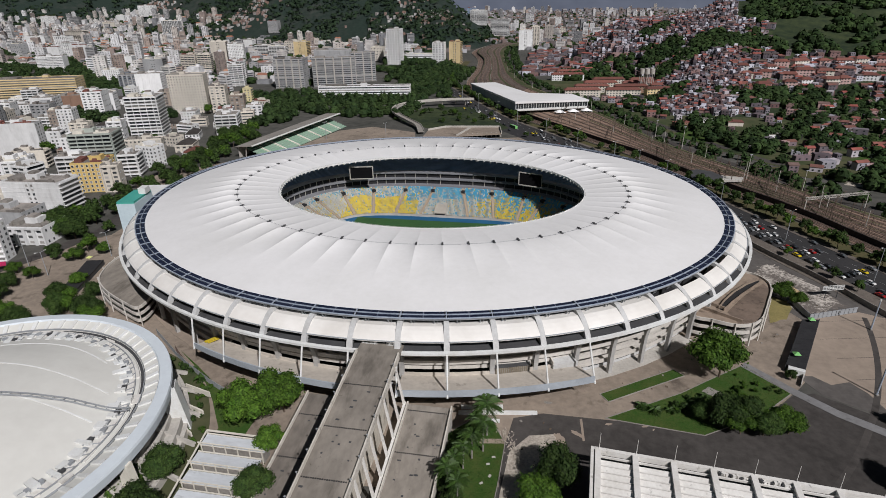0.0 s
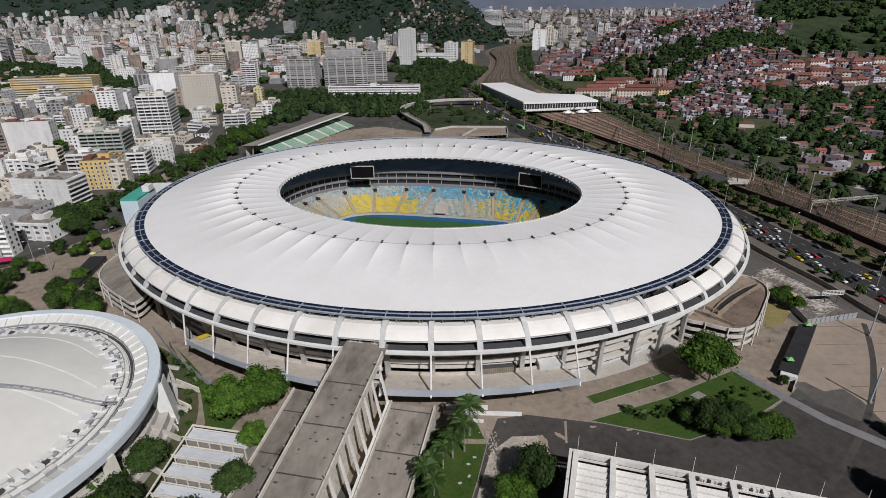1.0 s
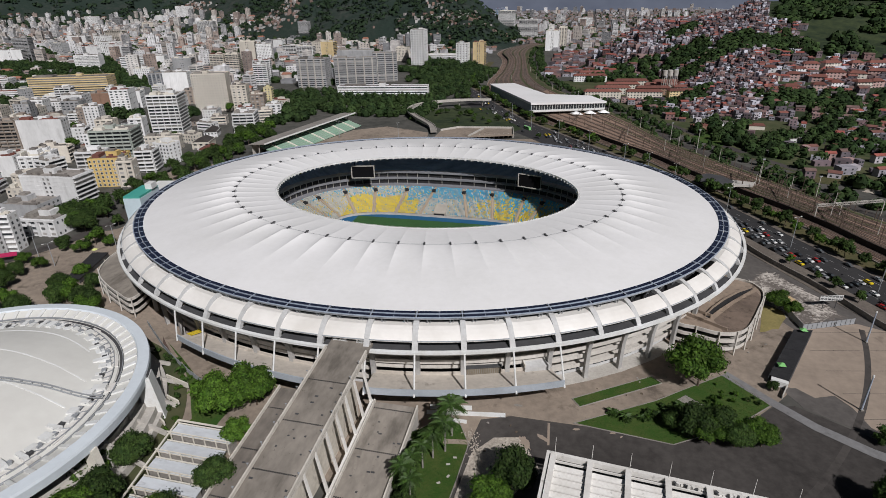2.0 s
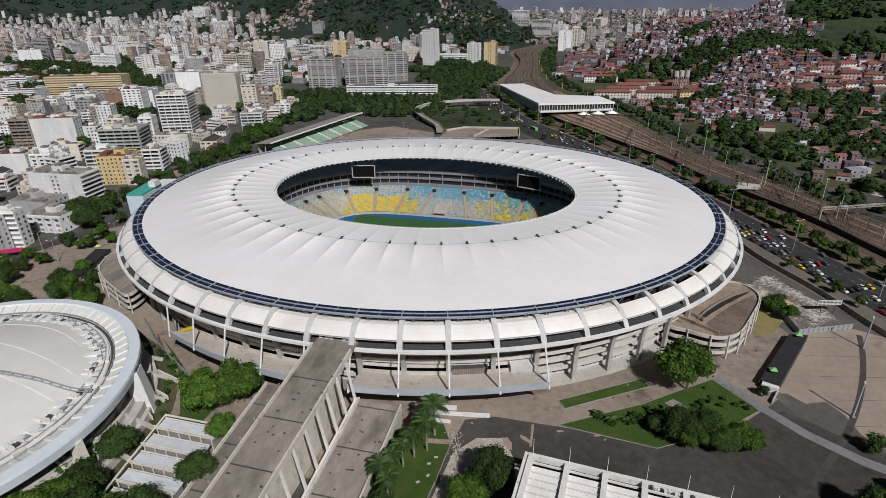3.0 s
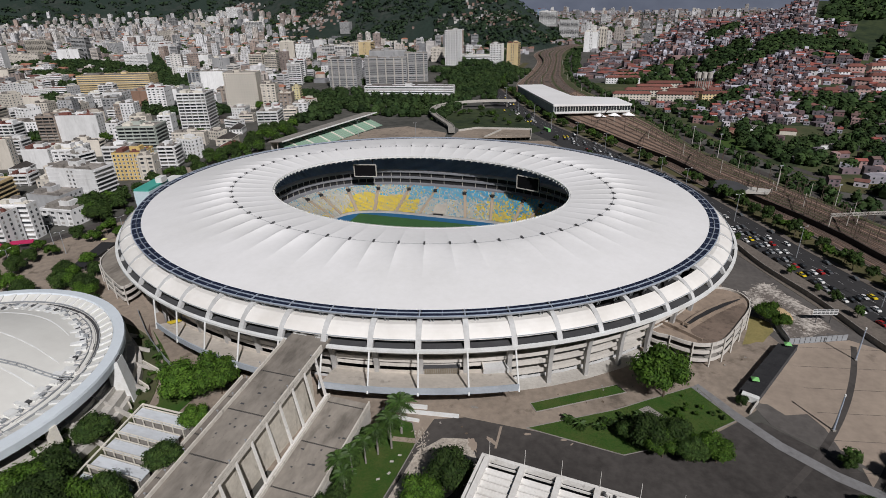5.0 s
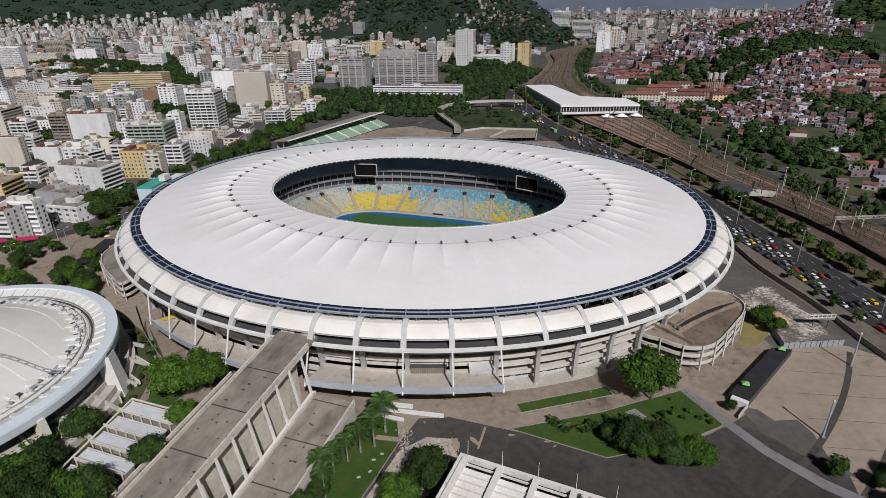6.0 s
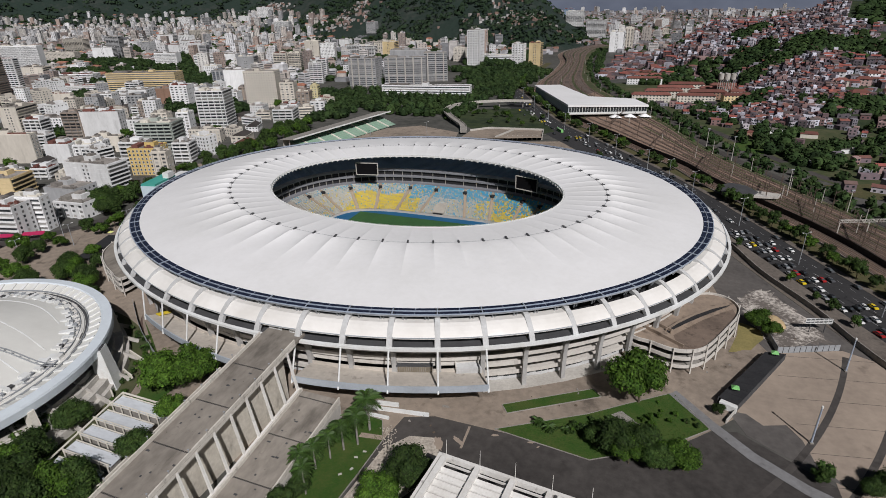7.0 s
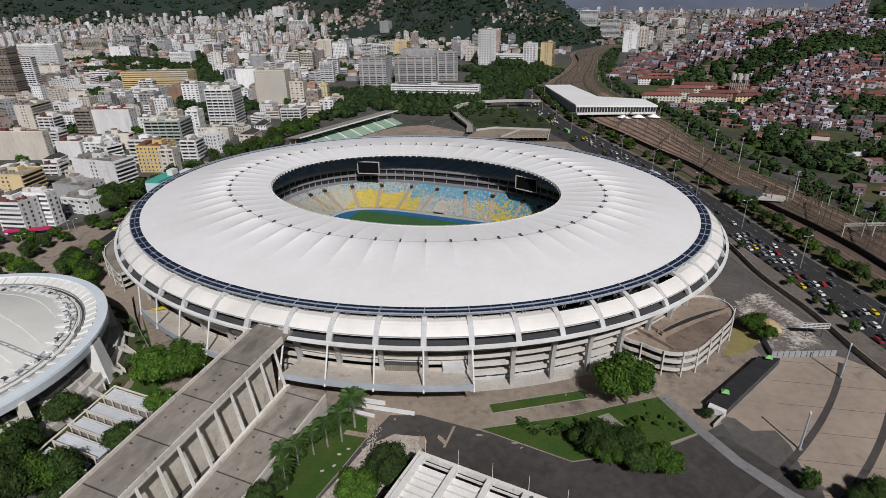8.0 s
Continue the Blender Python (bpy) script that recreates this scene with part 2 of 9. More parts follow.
M_cityglass = island("city_glass", [(0.035, 0.04, 0.045), (0.06, 0.065, 0.07), (0.11, 0.11, 0.11), (0.22, 0.215, 0.205), (0.045, 0.05, 0.055), (0.36, 0.35, 0.33)], 0.35)
M_paneglass = island("pane_glass", [(0.03, 0.035, 0.04), (0.06, 0.065, 0.07), (0.12, 0.12, 0.12), (0.04, 0.045, 0.05), (0.25, 0.245, 0.235)], 0.25, single=True)
M_forest = mat("forest", (0.016, 0.029, 0.022), (0.046, 0.050, 0.044), 0.95, big=0.006, small=0.05, fine=0.4, lo=0.5, hi=0.72, bump=1.0, bump_d=7.0)
# grass colour lowered by a quarter, for cloud shade on the east hill
M_hillgrass = mat("hill_grass", (0.042, 0.057, 0.022), (0.014, 0.025, 0.011), 0.95, big=0.012, small=0.09, fine=0.5, lo=0.4, hi=0.6, bump=0.6, bump_d=2.0)
# distance haze of the far range is mixed into its blue-grey
M_far = mat("far_ridge_haze", (0.115, 0.132, 0.172), (0.088, 0.102, 0.136), 1.0, big=0.001, small=0.008, spec=0.0)

# ---- ground ----
g = Shape()
g.face((-7000, -1500, 0), (7000, -1500, 0), (7000, 9000, 0), (-7000, 9000, 0))
tagged(part("ground", g, M_city), "grey built-up city ground reaching to the hills", "ground", kind="structure")


def slab(name, outline, z, material, label, category, low=-0.4):
    return tagged(part(name, Shape().prism(outline, low, z), material), label, category, kind="structure")


# ---- the stadium's curves ----
A0, B0 = 146.0, 123.5
NODES = [radians(6 * k) for k in range(60)]


def off(th, d, z=None):
    """The point d metres outside the roof's base ellipse at the angle th."""
    c, s = math.cos(th), math.sin(th)
    nx, ny = c / A0, s / B0
    q = math.hypot(nx, ny)
    p = (A0 * c + d * nx / q, B0 * s + d * ny / q)
    return p if z is None else (*p, z)


def ell(a, b, th, z=None, n=2.0):
    c, s = math.cos(th), math.sin(th)
    p = (a * math.copysign(abs(c) ** (2 / n), c), b * math.copysign(abs(s) ** (2 / n), s))
    return p if z is None else (*p, z)


def lerp(p, q, t):
    return tuple(u + (w - u) * t for u, w in zip(p, q))


slab("plaza_pavement", [off(radians(4 * k), 46) for k in range(90)], 0.02, M_plaza, "brown-grey worn concrete plaza round the stadium", "pavement")
stadium = thing("stadium", (0, 0, 0), "huge oval football stadium with white membrane roof and concrete ribs", "stadium")

# roof membrane: one panel a bay, drawn up along the cables at the flying posts
ROOF_IN, ROOF_MID = (81.6, 58.8, 34.3), (102.3, 79.0, 35.6)


def roof_point(th, s, u):
    """s: 0 at the opening, 1 at the posts, 2 at the rim; u: 0 to 1 across the bay."""
    ridge = abs(2 * u - 1)  # 1 at the cables, 0 in mid-bay
    if s <= 1:
        p = lerp(ell(ROOF_IN[0], ROOF_IN[1], th, ROOF_IN[2]), ell(ROOF_MID[0], ROOF_MID[1], th, ROOF_MID[2]), s)
        lift = 0.36 * (ridge ** 3) * (0.2 + 0.8 * s)
    else:
        t = s - 1
        p = lerp(ell(ROOF_MID[0], ROOF_MID[1], th, ROOF_MID[2]), off(th, -0.5, 30.8), t)
        fold = max(0.0, 1 - t * 2.1)
        lift = 1.35 * (ridge ** 2.6) * fold + 0.7 * math.sin(math.pi * t) - 0.06 * t * (1 - ridge)
    return (p[0], p[1], p[2] + lift)


STEPS = [0, 0.08, 0.3, 0.6, 0.85, 1.0, 1.08, 1.2, 1.35, 1.5, 1.65, 1.8, 1.92, 2.0]
for k, th in enumerate(NODES):
    sh = Shape()
    rows = []
    for s in STEPS:
        rows.append([roof_point(th + radians(6) * u, s, u) for u in (0, 0.05, 0.12, 0.22, 0.35, 0.5, 0.65, 0.78, 0.88, 0.95, 1.0)])
    sh.sweep(rows, closed=False)
    part("membrane_panel", sh, M_membrane, stadium, smooth=True)
# flying posts with their caps, joined by a thin cable
for k, th in enumerate(NODES):
    x, y, z = roof_point(th, 1, 0)
    t2 = math.atan2(y * 0.8, x)
    sh = Shape().tube((x, y, z - 0.4), (x, y, z + 0.9), 0.45, 0.3, 6)
    ex, ey = off(th, 0)
    d = Vector((ex - x, ey - y, 0)).normalized()
    sh.beam(Vector((x, y, z + 0.55)) - d * 0.9, Vector((x, y, z + 0.3)) + d * 1.3, 0.7, 0.3)
    part("cable_post", sh, M_slot, stadium)
sh = Shape()
for k in range(60):
    sh.beam(roof_point(NODES[k], 1, 0), roof_point(NODES[(k + 1) % 60] + (6.28319 if k == 59 else 0), 1, 0), 0.07)
part("ring_cable", sh, M_grey, stadium, kind="stuff")
# inner edge: ring tube, gutter and a chain of lamps and walkway boxes
for k, th in enumerate(NODES):
    rings, rings2 = [], []
    for i in range(5):
        t = th + radians(1.5) * i
        rings.append([ell(80.9, 58.1, t, 33.6), ell(81.5, 58.7, t, 33.6), ell(81.5, 58.7, t, 34.35), ell(80.9, 58.1, t, 34.35)])
        rings2.append([ell(79.8, 57.0, t, 32.1), ell(80.2, 57.4, t, 32.1), ell(80.2, 57.4, t, 32.5), ell(79.8, 57.0, t, 32.5)])
    part("inner_ring", Shape().sweep(rings), M_paint, stadium)
    sh = Shape()
    for i in range(2):
        p = ell(80.7, 57.9, th + radians(3) * i + 0.02, 32.2)
        q = ell(81.0, 58.2, th + radians(3) * i + 0.02)
        sh.box(p[0], p[1], 33.2, 0.5, 0.5, 0.7, math.degrees(th))
        sh.beam((p[0], p[1], 32.8), (q[0], q[1], 34.2), 0.11)
        sh.beam(ell(80.7, 57.9, th + radians(3) * i, 33.8), ell(80.2, 57.4, th + radians(3) * i + radians(1.5), 33.2), 0.09)
    for i in range(8):
        p = ell(81.1, 58.3, th + radians(0.75) * i)
        sh.box(p[0], p[1], 34.3, 0.28, 0.45, 0.5 if i % 3 else 0.25, math.degrees(th))
    part("walkway_lamp", sh, M_paint, stadium, kind="stuff")

# rim: two rows of solar panels between pale blue rails
PV = ((-0.4, 30.85), (1.3, 30.78), (1.8, 30.76), (3.5, 30.7))
for k, th in enumerate(NODES):
    for (d0, z0), (d1, z1) in ((PV[0], PV[1]), (PV[2], PV[3])):
        sh = Shape()
        for half in range(2):
            t0, t1 = th + radians(0.28 + 2.78 * half), th + radians(0.28 + 2.78 * half + 2.66)
            top = [off(t0, d0, z0), off(t1, d0, z0), off(t1, d1, z1), off(t0, d1, z1)]
            sh.hull([(x, y, z - 0.12) for x, y, z in top], top)
        part("solar_panel", sh, M_pv, stadium)
    sh = Shape()
    for d, z, w in ((1.55, 30.9, 0.2), (3.75, 30.72, 0.34)):
        for half in range(2):
            sh.beam(off(th + radians(3 * half), d, z), off(th + radians(3 * half + 3), d, z), w, 0.4)
    sh.beam(off(th, -0.4, 30.95), off(th, 3.7, 30.8), 0.38, 0.25)
    sh.beam(off(th + radians(3), -0.4, 30.86), off(th + radians(3), 3.7, 30.72), 0.12, 0.1)
    part("rim_rail", sh, M_steel, stadium)
    sh = Shape()
    for d, z in ((3.3, 30.2), (2.4, 29.5)):
        for half in range(2):
            sh.beam(off(th + radians(3 * half), d, z), off(th + radians(3 * half + 3), d, z), 0.6, 0.6)
    for i in range(2):
        t = th + radians(1.4 + 3.0 * i)
        sh.beam(off(t, 2.2, 27.8), off(t, 3.2, 30.3), 0.35)
        sh.beam(off(t + 0.007, 2.2, 27.8), off(t + 0.007, 3.2, 30.3), 0.2)
    part("compression_ring", sh, M_grey, stadium)

# ribs, canopy, ring beam and gallery, bay by bay
RIB = [(1.5, 29.4), (4.0, 29.0), (6.5, 27.9), (8.7, 26.2), (10.4, 24.2), (11.6, 22.0)]
CAN = [(1.0, 27.7), (4.3, 28.1), (4.5, 28.15), (6.2, 27.6), (7.8, 26.8), (9.0, 26.0), (9.7, 25.3)]
COL = [(11.7, 21.8), (9.9, 21.0), (8.2, 19.6), (6.8, 17.6), (5.8, 15.0), (5.2, 11.5), (4.9, 6.0), (4.8, 0.0)]
OPEN_BAYS = (33, 34, 52, 53, 54, 55)


def deck_bay(k):
    """Whether the raised outer deck passes the bay k."""
    return 41 <= k <= 49 and k != 45


def deck_edge(k):
    """How far the deck reaches out at the bay k."""
    return 13.3 + 4.0 * min(1.0, max(0.0, (k - 41) / 5))


for k, th in enumerate(NODES):
    sh = Shape()
    rings = []
    for i, (d, z) in enumerate(RIB):
        h = 1.5 if i < 5 else 1.2
        w = radians(0.36)
        dd, zz = (0.25 * i * 0.35, 0.0)
        rings.append([off(th - w, d, z), off(th + w, d, z), off(th + w, d - h * (0.2 + 0.14 * i), z - h * (1 - 0.1 * i)), off(th - w, d - h * (0.2 + 0.14 * i), z - h * (1 - 0.1 * i))])
    sh.sweep(rings)
    part("rib", sh, M_rib, stadium)
    sh = Shape()
    rings = []
    for i, (d, z) in enumerate(COL):
        w, t = radians(0.32), (3.6, 2.7, 2.2, 1.9, 1.7, 1.5, 1.4, 1.4)[i]
        rings.append([off(th - w, d, z), off(th + w, d, z), off(th + w, d - t, z), off(th - w, d - t, z)])
    sh.sweep(rings)
    part("column", sh, M_column, stadium)
    w = radians(0.34)
    us = (th + w, th + radians(1.7), th + radians(3), th + radians(4.3), th + radians(6) - w)
    sh = Shape()
    lo = [[off(t, d, z - 0.35) for t in us] for d, z in CAN]
    hi = [[off(t, d, z) for t in us] for d, z in CAN]
    if k not in OPEN_BAYS:
        sh.sweep(hi[:3], closed=False).sweep(lo[:3], closed=False)
    sh.sweep(hi[2:], closed=False).sweep(lo[2:], closed=False)
    sh.sweep([hi[-1], lo[-1]], closed=False)
    sh.sweep([hi[2], lo[2]], closed=False)
    part("canopy_panel", sh, M_canopy, stadium, smooth=False)
    sh = Shape()
    for a, b in zip(us[:-1], us[1:]):
        sh.hull([off(a, 9.75, 25.2), off(b, 9.75, 25.2), off(b, 9.9, 25.35), off(a, 9.9, 25.35)], [off(a, 9.75, 25.6), off(b, 9.75, 25.6), off(b, 9.9, 25.6), off(a, 9.9, 25.6)])
    part("gutter", sh, M_fascia, stadium)
    sh = Shape()
    for a, b in ((th, th + radians(3)), (th + radians(3), th + radians(6))):
        sh.hull([off(a, 11.1, 21.8), off(b, 11.1, 21.8), off(b, 12.3, 21.8), off(a, 12.3, 21.8)], [off(a, 11.1, 22.8), off(b, 11.1, 22.8), off(b, 12.3, 22.7), off(a, 12.3, 22.7)])
    part("ring_beam", sh, M_paint, stadium)
    # gallery floor and inner wall; dark colour stands for the shade inside
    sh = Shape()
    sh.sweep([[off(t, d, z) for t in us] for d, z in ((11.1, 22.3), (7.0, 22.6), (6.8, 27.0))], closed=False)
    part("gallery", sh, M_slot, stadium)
    # floors behind the columns
    for z, h in ((3.8, 1.15), (8.4, 1.2), (10.5, 1.0), (12.9, 1.3), (17.3, 1.4)):
        if z < 9 and deck_bay(k) or z == 10.5 and not deck_bay(k):
            continue
        d = 1.6 + 6.6 * (z / 22) ** 1.6
        sh = Shape()
        for a, b in ((th, th + radians(3)), (th + radians(3), th + radians(6))):
            sh.hull([off(a, d - 0.5, z), off(b, d - 0.5, z), off(b, d, z), off(a, d, z)], [off(a, d - 0.5, z + h), off(b, d - 0.5, z + h), off(b, d, z + h), off(a, d, z + h)])
            sh.hull([off(a, -3, z - 0.3), off(b, -3, z - 0.3), off(b, d, z - 0.3), off(a, d, z - 0.3)], [off(a, -3, z), off(b, -3, z), off(b, d, z), off(a, d, z)])
        part("floor_parapet", sh, M_floorband, stadium)
    # near-black sheet puts the shade of the open floors behind the columns
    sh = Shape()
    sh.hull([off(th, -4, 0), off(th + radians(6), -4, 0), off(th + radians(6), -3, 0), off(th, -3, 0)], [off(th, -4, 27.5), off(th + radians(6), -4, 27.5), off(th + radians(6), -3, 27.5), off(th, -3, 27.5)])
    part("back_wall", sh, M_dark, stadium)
    sh, band = Shape(), Shape()
    for a, b in ((th, th + radians(3)), (th + radians(3), th + radians(6))):
        sh.hull([off(a, -0.4, 0), off(b, -0.4, 0), off(b, 0, 0), off(a, 0, 0)], [off(a, -0.4, 1.2), off(b, -0.4, 1.2), off(b, 0, 1.2), off(a, 0, 1.2)])
        band.hull([off(a, 0.2, 9.6), off(b, 0.2, 9.6), off(b, 0.6, 9.6), off(a, 0.6, 9.6)], [off(a, 0.2, 11.6), off(b, 0.2, 11.6), off(b, 0.6, 11.6), off(a, 0.6, 11.6)])
    part("infill_wall", sh, M_rib, stadium)
    part("wall_band", band, M_rib, stadium)
    if not deck_bay(k):
        for i in range(5 if k > 49 or k < 3 else 0):
            t0 = th + radians(0.7 + 0.95 * i)
            t1 = t0 + radians(0.8)
            part("shop_pane", Shape().hull([off(t0, -0.3, 1.2), off(t1, -0.3, 1.2), off(t1, -0.15, 1.2), off(t0, -0.15, 1.2)], [off(t0, -0.3, 3.4), off(t1, -0.3, 3.4), off(t1, -0.15, 3.4), off(t0, -0.15, 3.4)]), M_glass if (i + k) % 4 else M_rib, stadium)
        part("apron", Shape().hull([off(th, 0.3, -0.2), off(th + radians(6), 0.3, -0.2), off(th + radians(6), 6.4, -0.2), off(th, 6.4, -0.2)], [off(th, 0.3, 0.12), off(th + radians(6), 0.3, 0.12), off(th + radians(6), 6.4, 0.12), off(th, 6.4, 0.12)]), M_conc_pale if 49 <= k <= 53 else M_court, stadium)
    if deck_bay(k):
        sh, fascia = Shape(), Shape()
        for q in (0, 1):
            a, b = th + radians(3 * q), th + radians(3 * q + 3)
            da, db = deck_edge(k + q / 2), deck_edge(k + q / 2 + 0.5)
            sh.hull([off(a, 4.0, 7.6), off(b, 4.0, 7.6), off(b, db, 9.8), off(a, da, 9.8)], [off(a, 4.0, 8.2), off(b, 4.0, 8.2), off(b, db, 10.9), off(a, da, 10.9)])
            sh.hull([off(a, 4.6, 8.2), off(b, 4.6, 8.2), off(b, 5.0, 8.2), off(a, 5.0, 8.2)], [off(a, 4.6, 9.6), off(b, 4.6, 9.6), off(b, 5.0, 9.6), off(a, 5.0, 9.6)])
            fascia.hull([off(a, da + 0.05, 9.6), off(b, db + 0.05, 9.6), off(b, db + 0.5, 9.6), off(a, da + 0.5, 9.6)], [off(a, da + 0.05, 12.0), off(b, db + 0.05, 12.0), off(b, db + 0.5, 12.0), off(a, da + 0.5, 12.0)])
        part("outer_deck", sh, M_deckpale, stadium)
        part("deck_fascia", fascia, M_fascia, stadium)
    if deck_bay(k) or deck_bay(k - 1):
        part("post", Shape().tube(off(th, 12.2, 22.0), off(th, deck_edge(k) + 0.7, 9.3), 0.32, 0.32, 8), M_paint, stadium)

# a slatted brown kiosk on the outer deck, and the sloping slab at the deck's end
M_kiosk = mat("olive_slats", (0.215, 0.185, 0.135), (0.14, 0.12, 0.09), 0.8, big=0.2, small=2.0)
kiosk = thing("deck_kiosk", (53, -119.2, 8.3), "long brown slatted kiosk on the outer deck", "kiosk")
part("body", Shape().box(53, -119.2, 8.3, 12.2, 2.4, 2.7, 18.5), M_kiosk, kiosk)
part("roof", Shape().box(53, -119.2, 11.0, 12.8, 3.0, 0.25, 18.5), M_slot, kiosk)
for i in range(17):
    u = -6.0 + i * 0.75
    c_, s_ = math.cos(radians(18.5)), math.sin(radians(18.5))
    part("slat", Shape().box(53 + u * c_ + 1.28 * s_, -119.2 + u * s_ - 1.28 * c_, 8.4, 0.16, 0.14, 2.5, 18.5), M_conc, kiosk)
part("end_slab", Shape().hull([(64.3, -110.2, 8.0), (70.2, -108.2, 8.0), (75.6, -113.4, 8.0), (67.2, -116.6, 8.0)], [(64.3, -110.2, 12.0), (70.2, -108.2, 12.0), (75.6, -113.4, 10.6), (67.2, -116.6, 10.6)]), M_rib, stadium)
part("end_parapet", Shape().beam((64.3, -110.2, 12.2), (67.2, -116.6, 11.0), 0.35, 1.2).beam((64.3, -110.2, 12.5), (70.2, -108.2, 12.5), 0.35, 1.2), M_floorband, stadium)

# ---- pitch and stands ----
g = Shape().prism([ell(67, 43, radians(4 * k), n=4.0) for k in range(90)], -0.2, 0.06)
part("blue_surround", g, M_track, stadium)
part("pitch", Shape().box(0, 0, -0.1, 108, 71, 0.2), M_pitch, stadium)
LOW0, LOW1, UP0, UP1 = (66.0, 42.0, 0.8, 4.0), (88.0, 62.0, 12.5, 2.6), (95.0, 70.0, 21.0, 2.3), (124.0, 101.0, 29.5, 2.1)


def bowl(th, a, b, t, rise=0.0):
    """A point of the stand between two outlines."""
    p, q = ell(a[0], a[1], th, a[2], a[3]), ell(b[0], b[1], th, b[2], b[3])
    x, y, z = lerp(p, q, t)
    return (x, y, a[2] + (b[2] - a[2]) * rise)


def stand(name, a, b, rows, material, sector):
    sh = Shape()
    prof = []
    for i in range(rows):
        prof += [(i / rows, i / rows), (i / rows, (i + 1) / rows)]
    prof.append((1, 1))
    t0, t1, n = sector
    sh.sweep([[bowl(t0 + (t1 - t0) * j / n, a, b, t, r) for t, r in prof] for j in range(n + 1)], closed=False)
    part(name, sh, material, stadium)


M_step = mat("stand_concrete", (0.40, 0.37, 0.32), (0.30, 0.28, 0.245), 0.9, big=0.1, small=1.0)
M_screen = mat("screen_face", (0.008, 0.008, 0.009), (0.006, 0.006, 0.007), 0.9, big=0.1, small=1.0, spec=0.05)
M_aisle = mat("aisle_concrete", (0.36, 0.285, 0.205), (0.28, 0.22, 0.16), 0.9, big=0.1, small=1.0)
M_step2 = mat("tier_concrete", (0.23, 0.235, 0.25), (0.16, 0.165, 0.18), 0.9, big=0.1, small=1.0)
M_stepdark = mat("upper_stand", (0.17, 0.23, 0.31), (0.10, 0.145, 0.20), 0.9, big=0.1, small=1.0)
for q in range(12):
    stand("lower_stand", LOW0, LOW1, 24, M_step, (radians(30 * q), radians(30 * q + 30), 12))
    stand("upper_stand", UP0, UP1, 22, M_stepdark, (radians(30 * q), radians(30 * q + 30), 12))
# front wall, and the two storeys of boxes between the stands
for q in range(30):
    t0 = radians(12 * q)
    ts = [t0 + radians(4 * i) for i in range(4)]
    sh = Shape()
    sh.sweep([[ell(65.8, 41.8, t, 0, 4.0) for t in ts], [ell(65.8, 41.8, t, 1.6, 4.0) for t in ts]], closed=False)
    part("front_wall", sh, M_conc_pale, stadium)
    sh = Shape()
    prof = [(0.0, 12.5), (2.2, 12.5), (2.2, 13.6), (4.8, 13.6), (4.8, 16.8), (3.6, 16.8), (3.6, 17.8), (5.4, 17.8), (5.4, 20.8), (4.0, 20.8), (4.0, 21.9), (7.4, 21.9)]
    sh.sweep([[ell(88 + r, 62 + r, t, z, 2.5) for t in ts] for r, z in prof], closed=False)
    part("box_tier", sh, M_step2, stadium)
    sh = Shape()
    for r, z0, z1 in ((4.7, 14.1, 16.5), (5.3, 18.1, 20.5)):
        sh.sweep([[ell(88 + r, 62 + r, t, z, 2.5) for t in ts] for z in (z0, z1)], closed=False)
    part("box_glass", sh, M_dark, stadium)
    for i in range(3 if q < 17 else 0):
        for r, z0, z1 in ((4.4, 13.6, 16.8), (5.0, 17.8, 20.8)):
            sh = Shape().beam(ell(88 + r, 62 + r, t0 + radians(4 * i), z0, 2.5), ell(88 + r, 62 + r, t0 + radians(4 * i), z1, 2.5), 0.3)
            part("box_mullion", sh, M_conc_pale, stadium)
# stairs and seats of the lower stand
M_seat_y = mat("yellow_seats", (0.62, 0.47, 0.02), (0.55, 0.44, 0.10), 0.5, big=0.15, small=2.0)
M_seat_b = mat("blue_seats", (0.03, 0.28, 0.48), (0.10, 0.36, 0.50), 0.5, big=0.15, small=2.0)
M_seat_w = mat("white_seats", (0.50, 0.50, 0.45), (0.38, 0.385, 0.36), 0.5, big=0.15, small=2.0)
STAIR_ANGLES = (36, 50.75, 61.75, 77, 87, 93, 102.75, 117.75, 135.5, 154.5, 165.25)
STAIRS = [radians(a) for a in STAIR_ANGLES]
seats = {"y": Shape(), "b": Shape(), "w": Shape()}
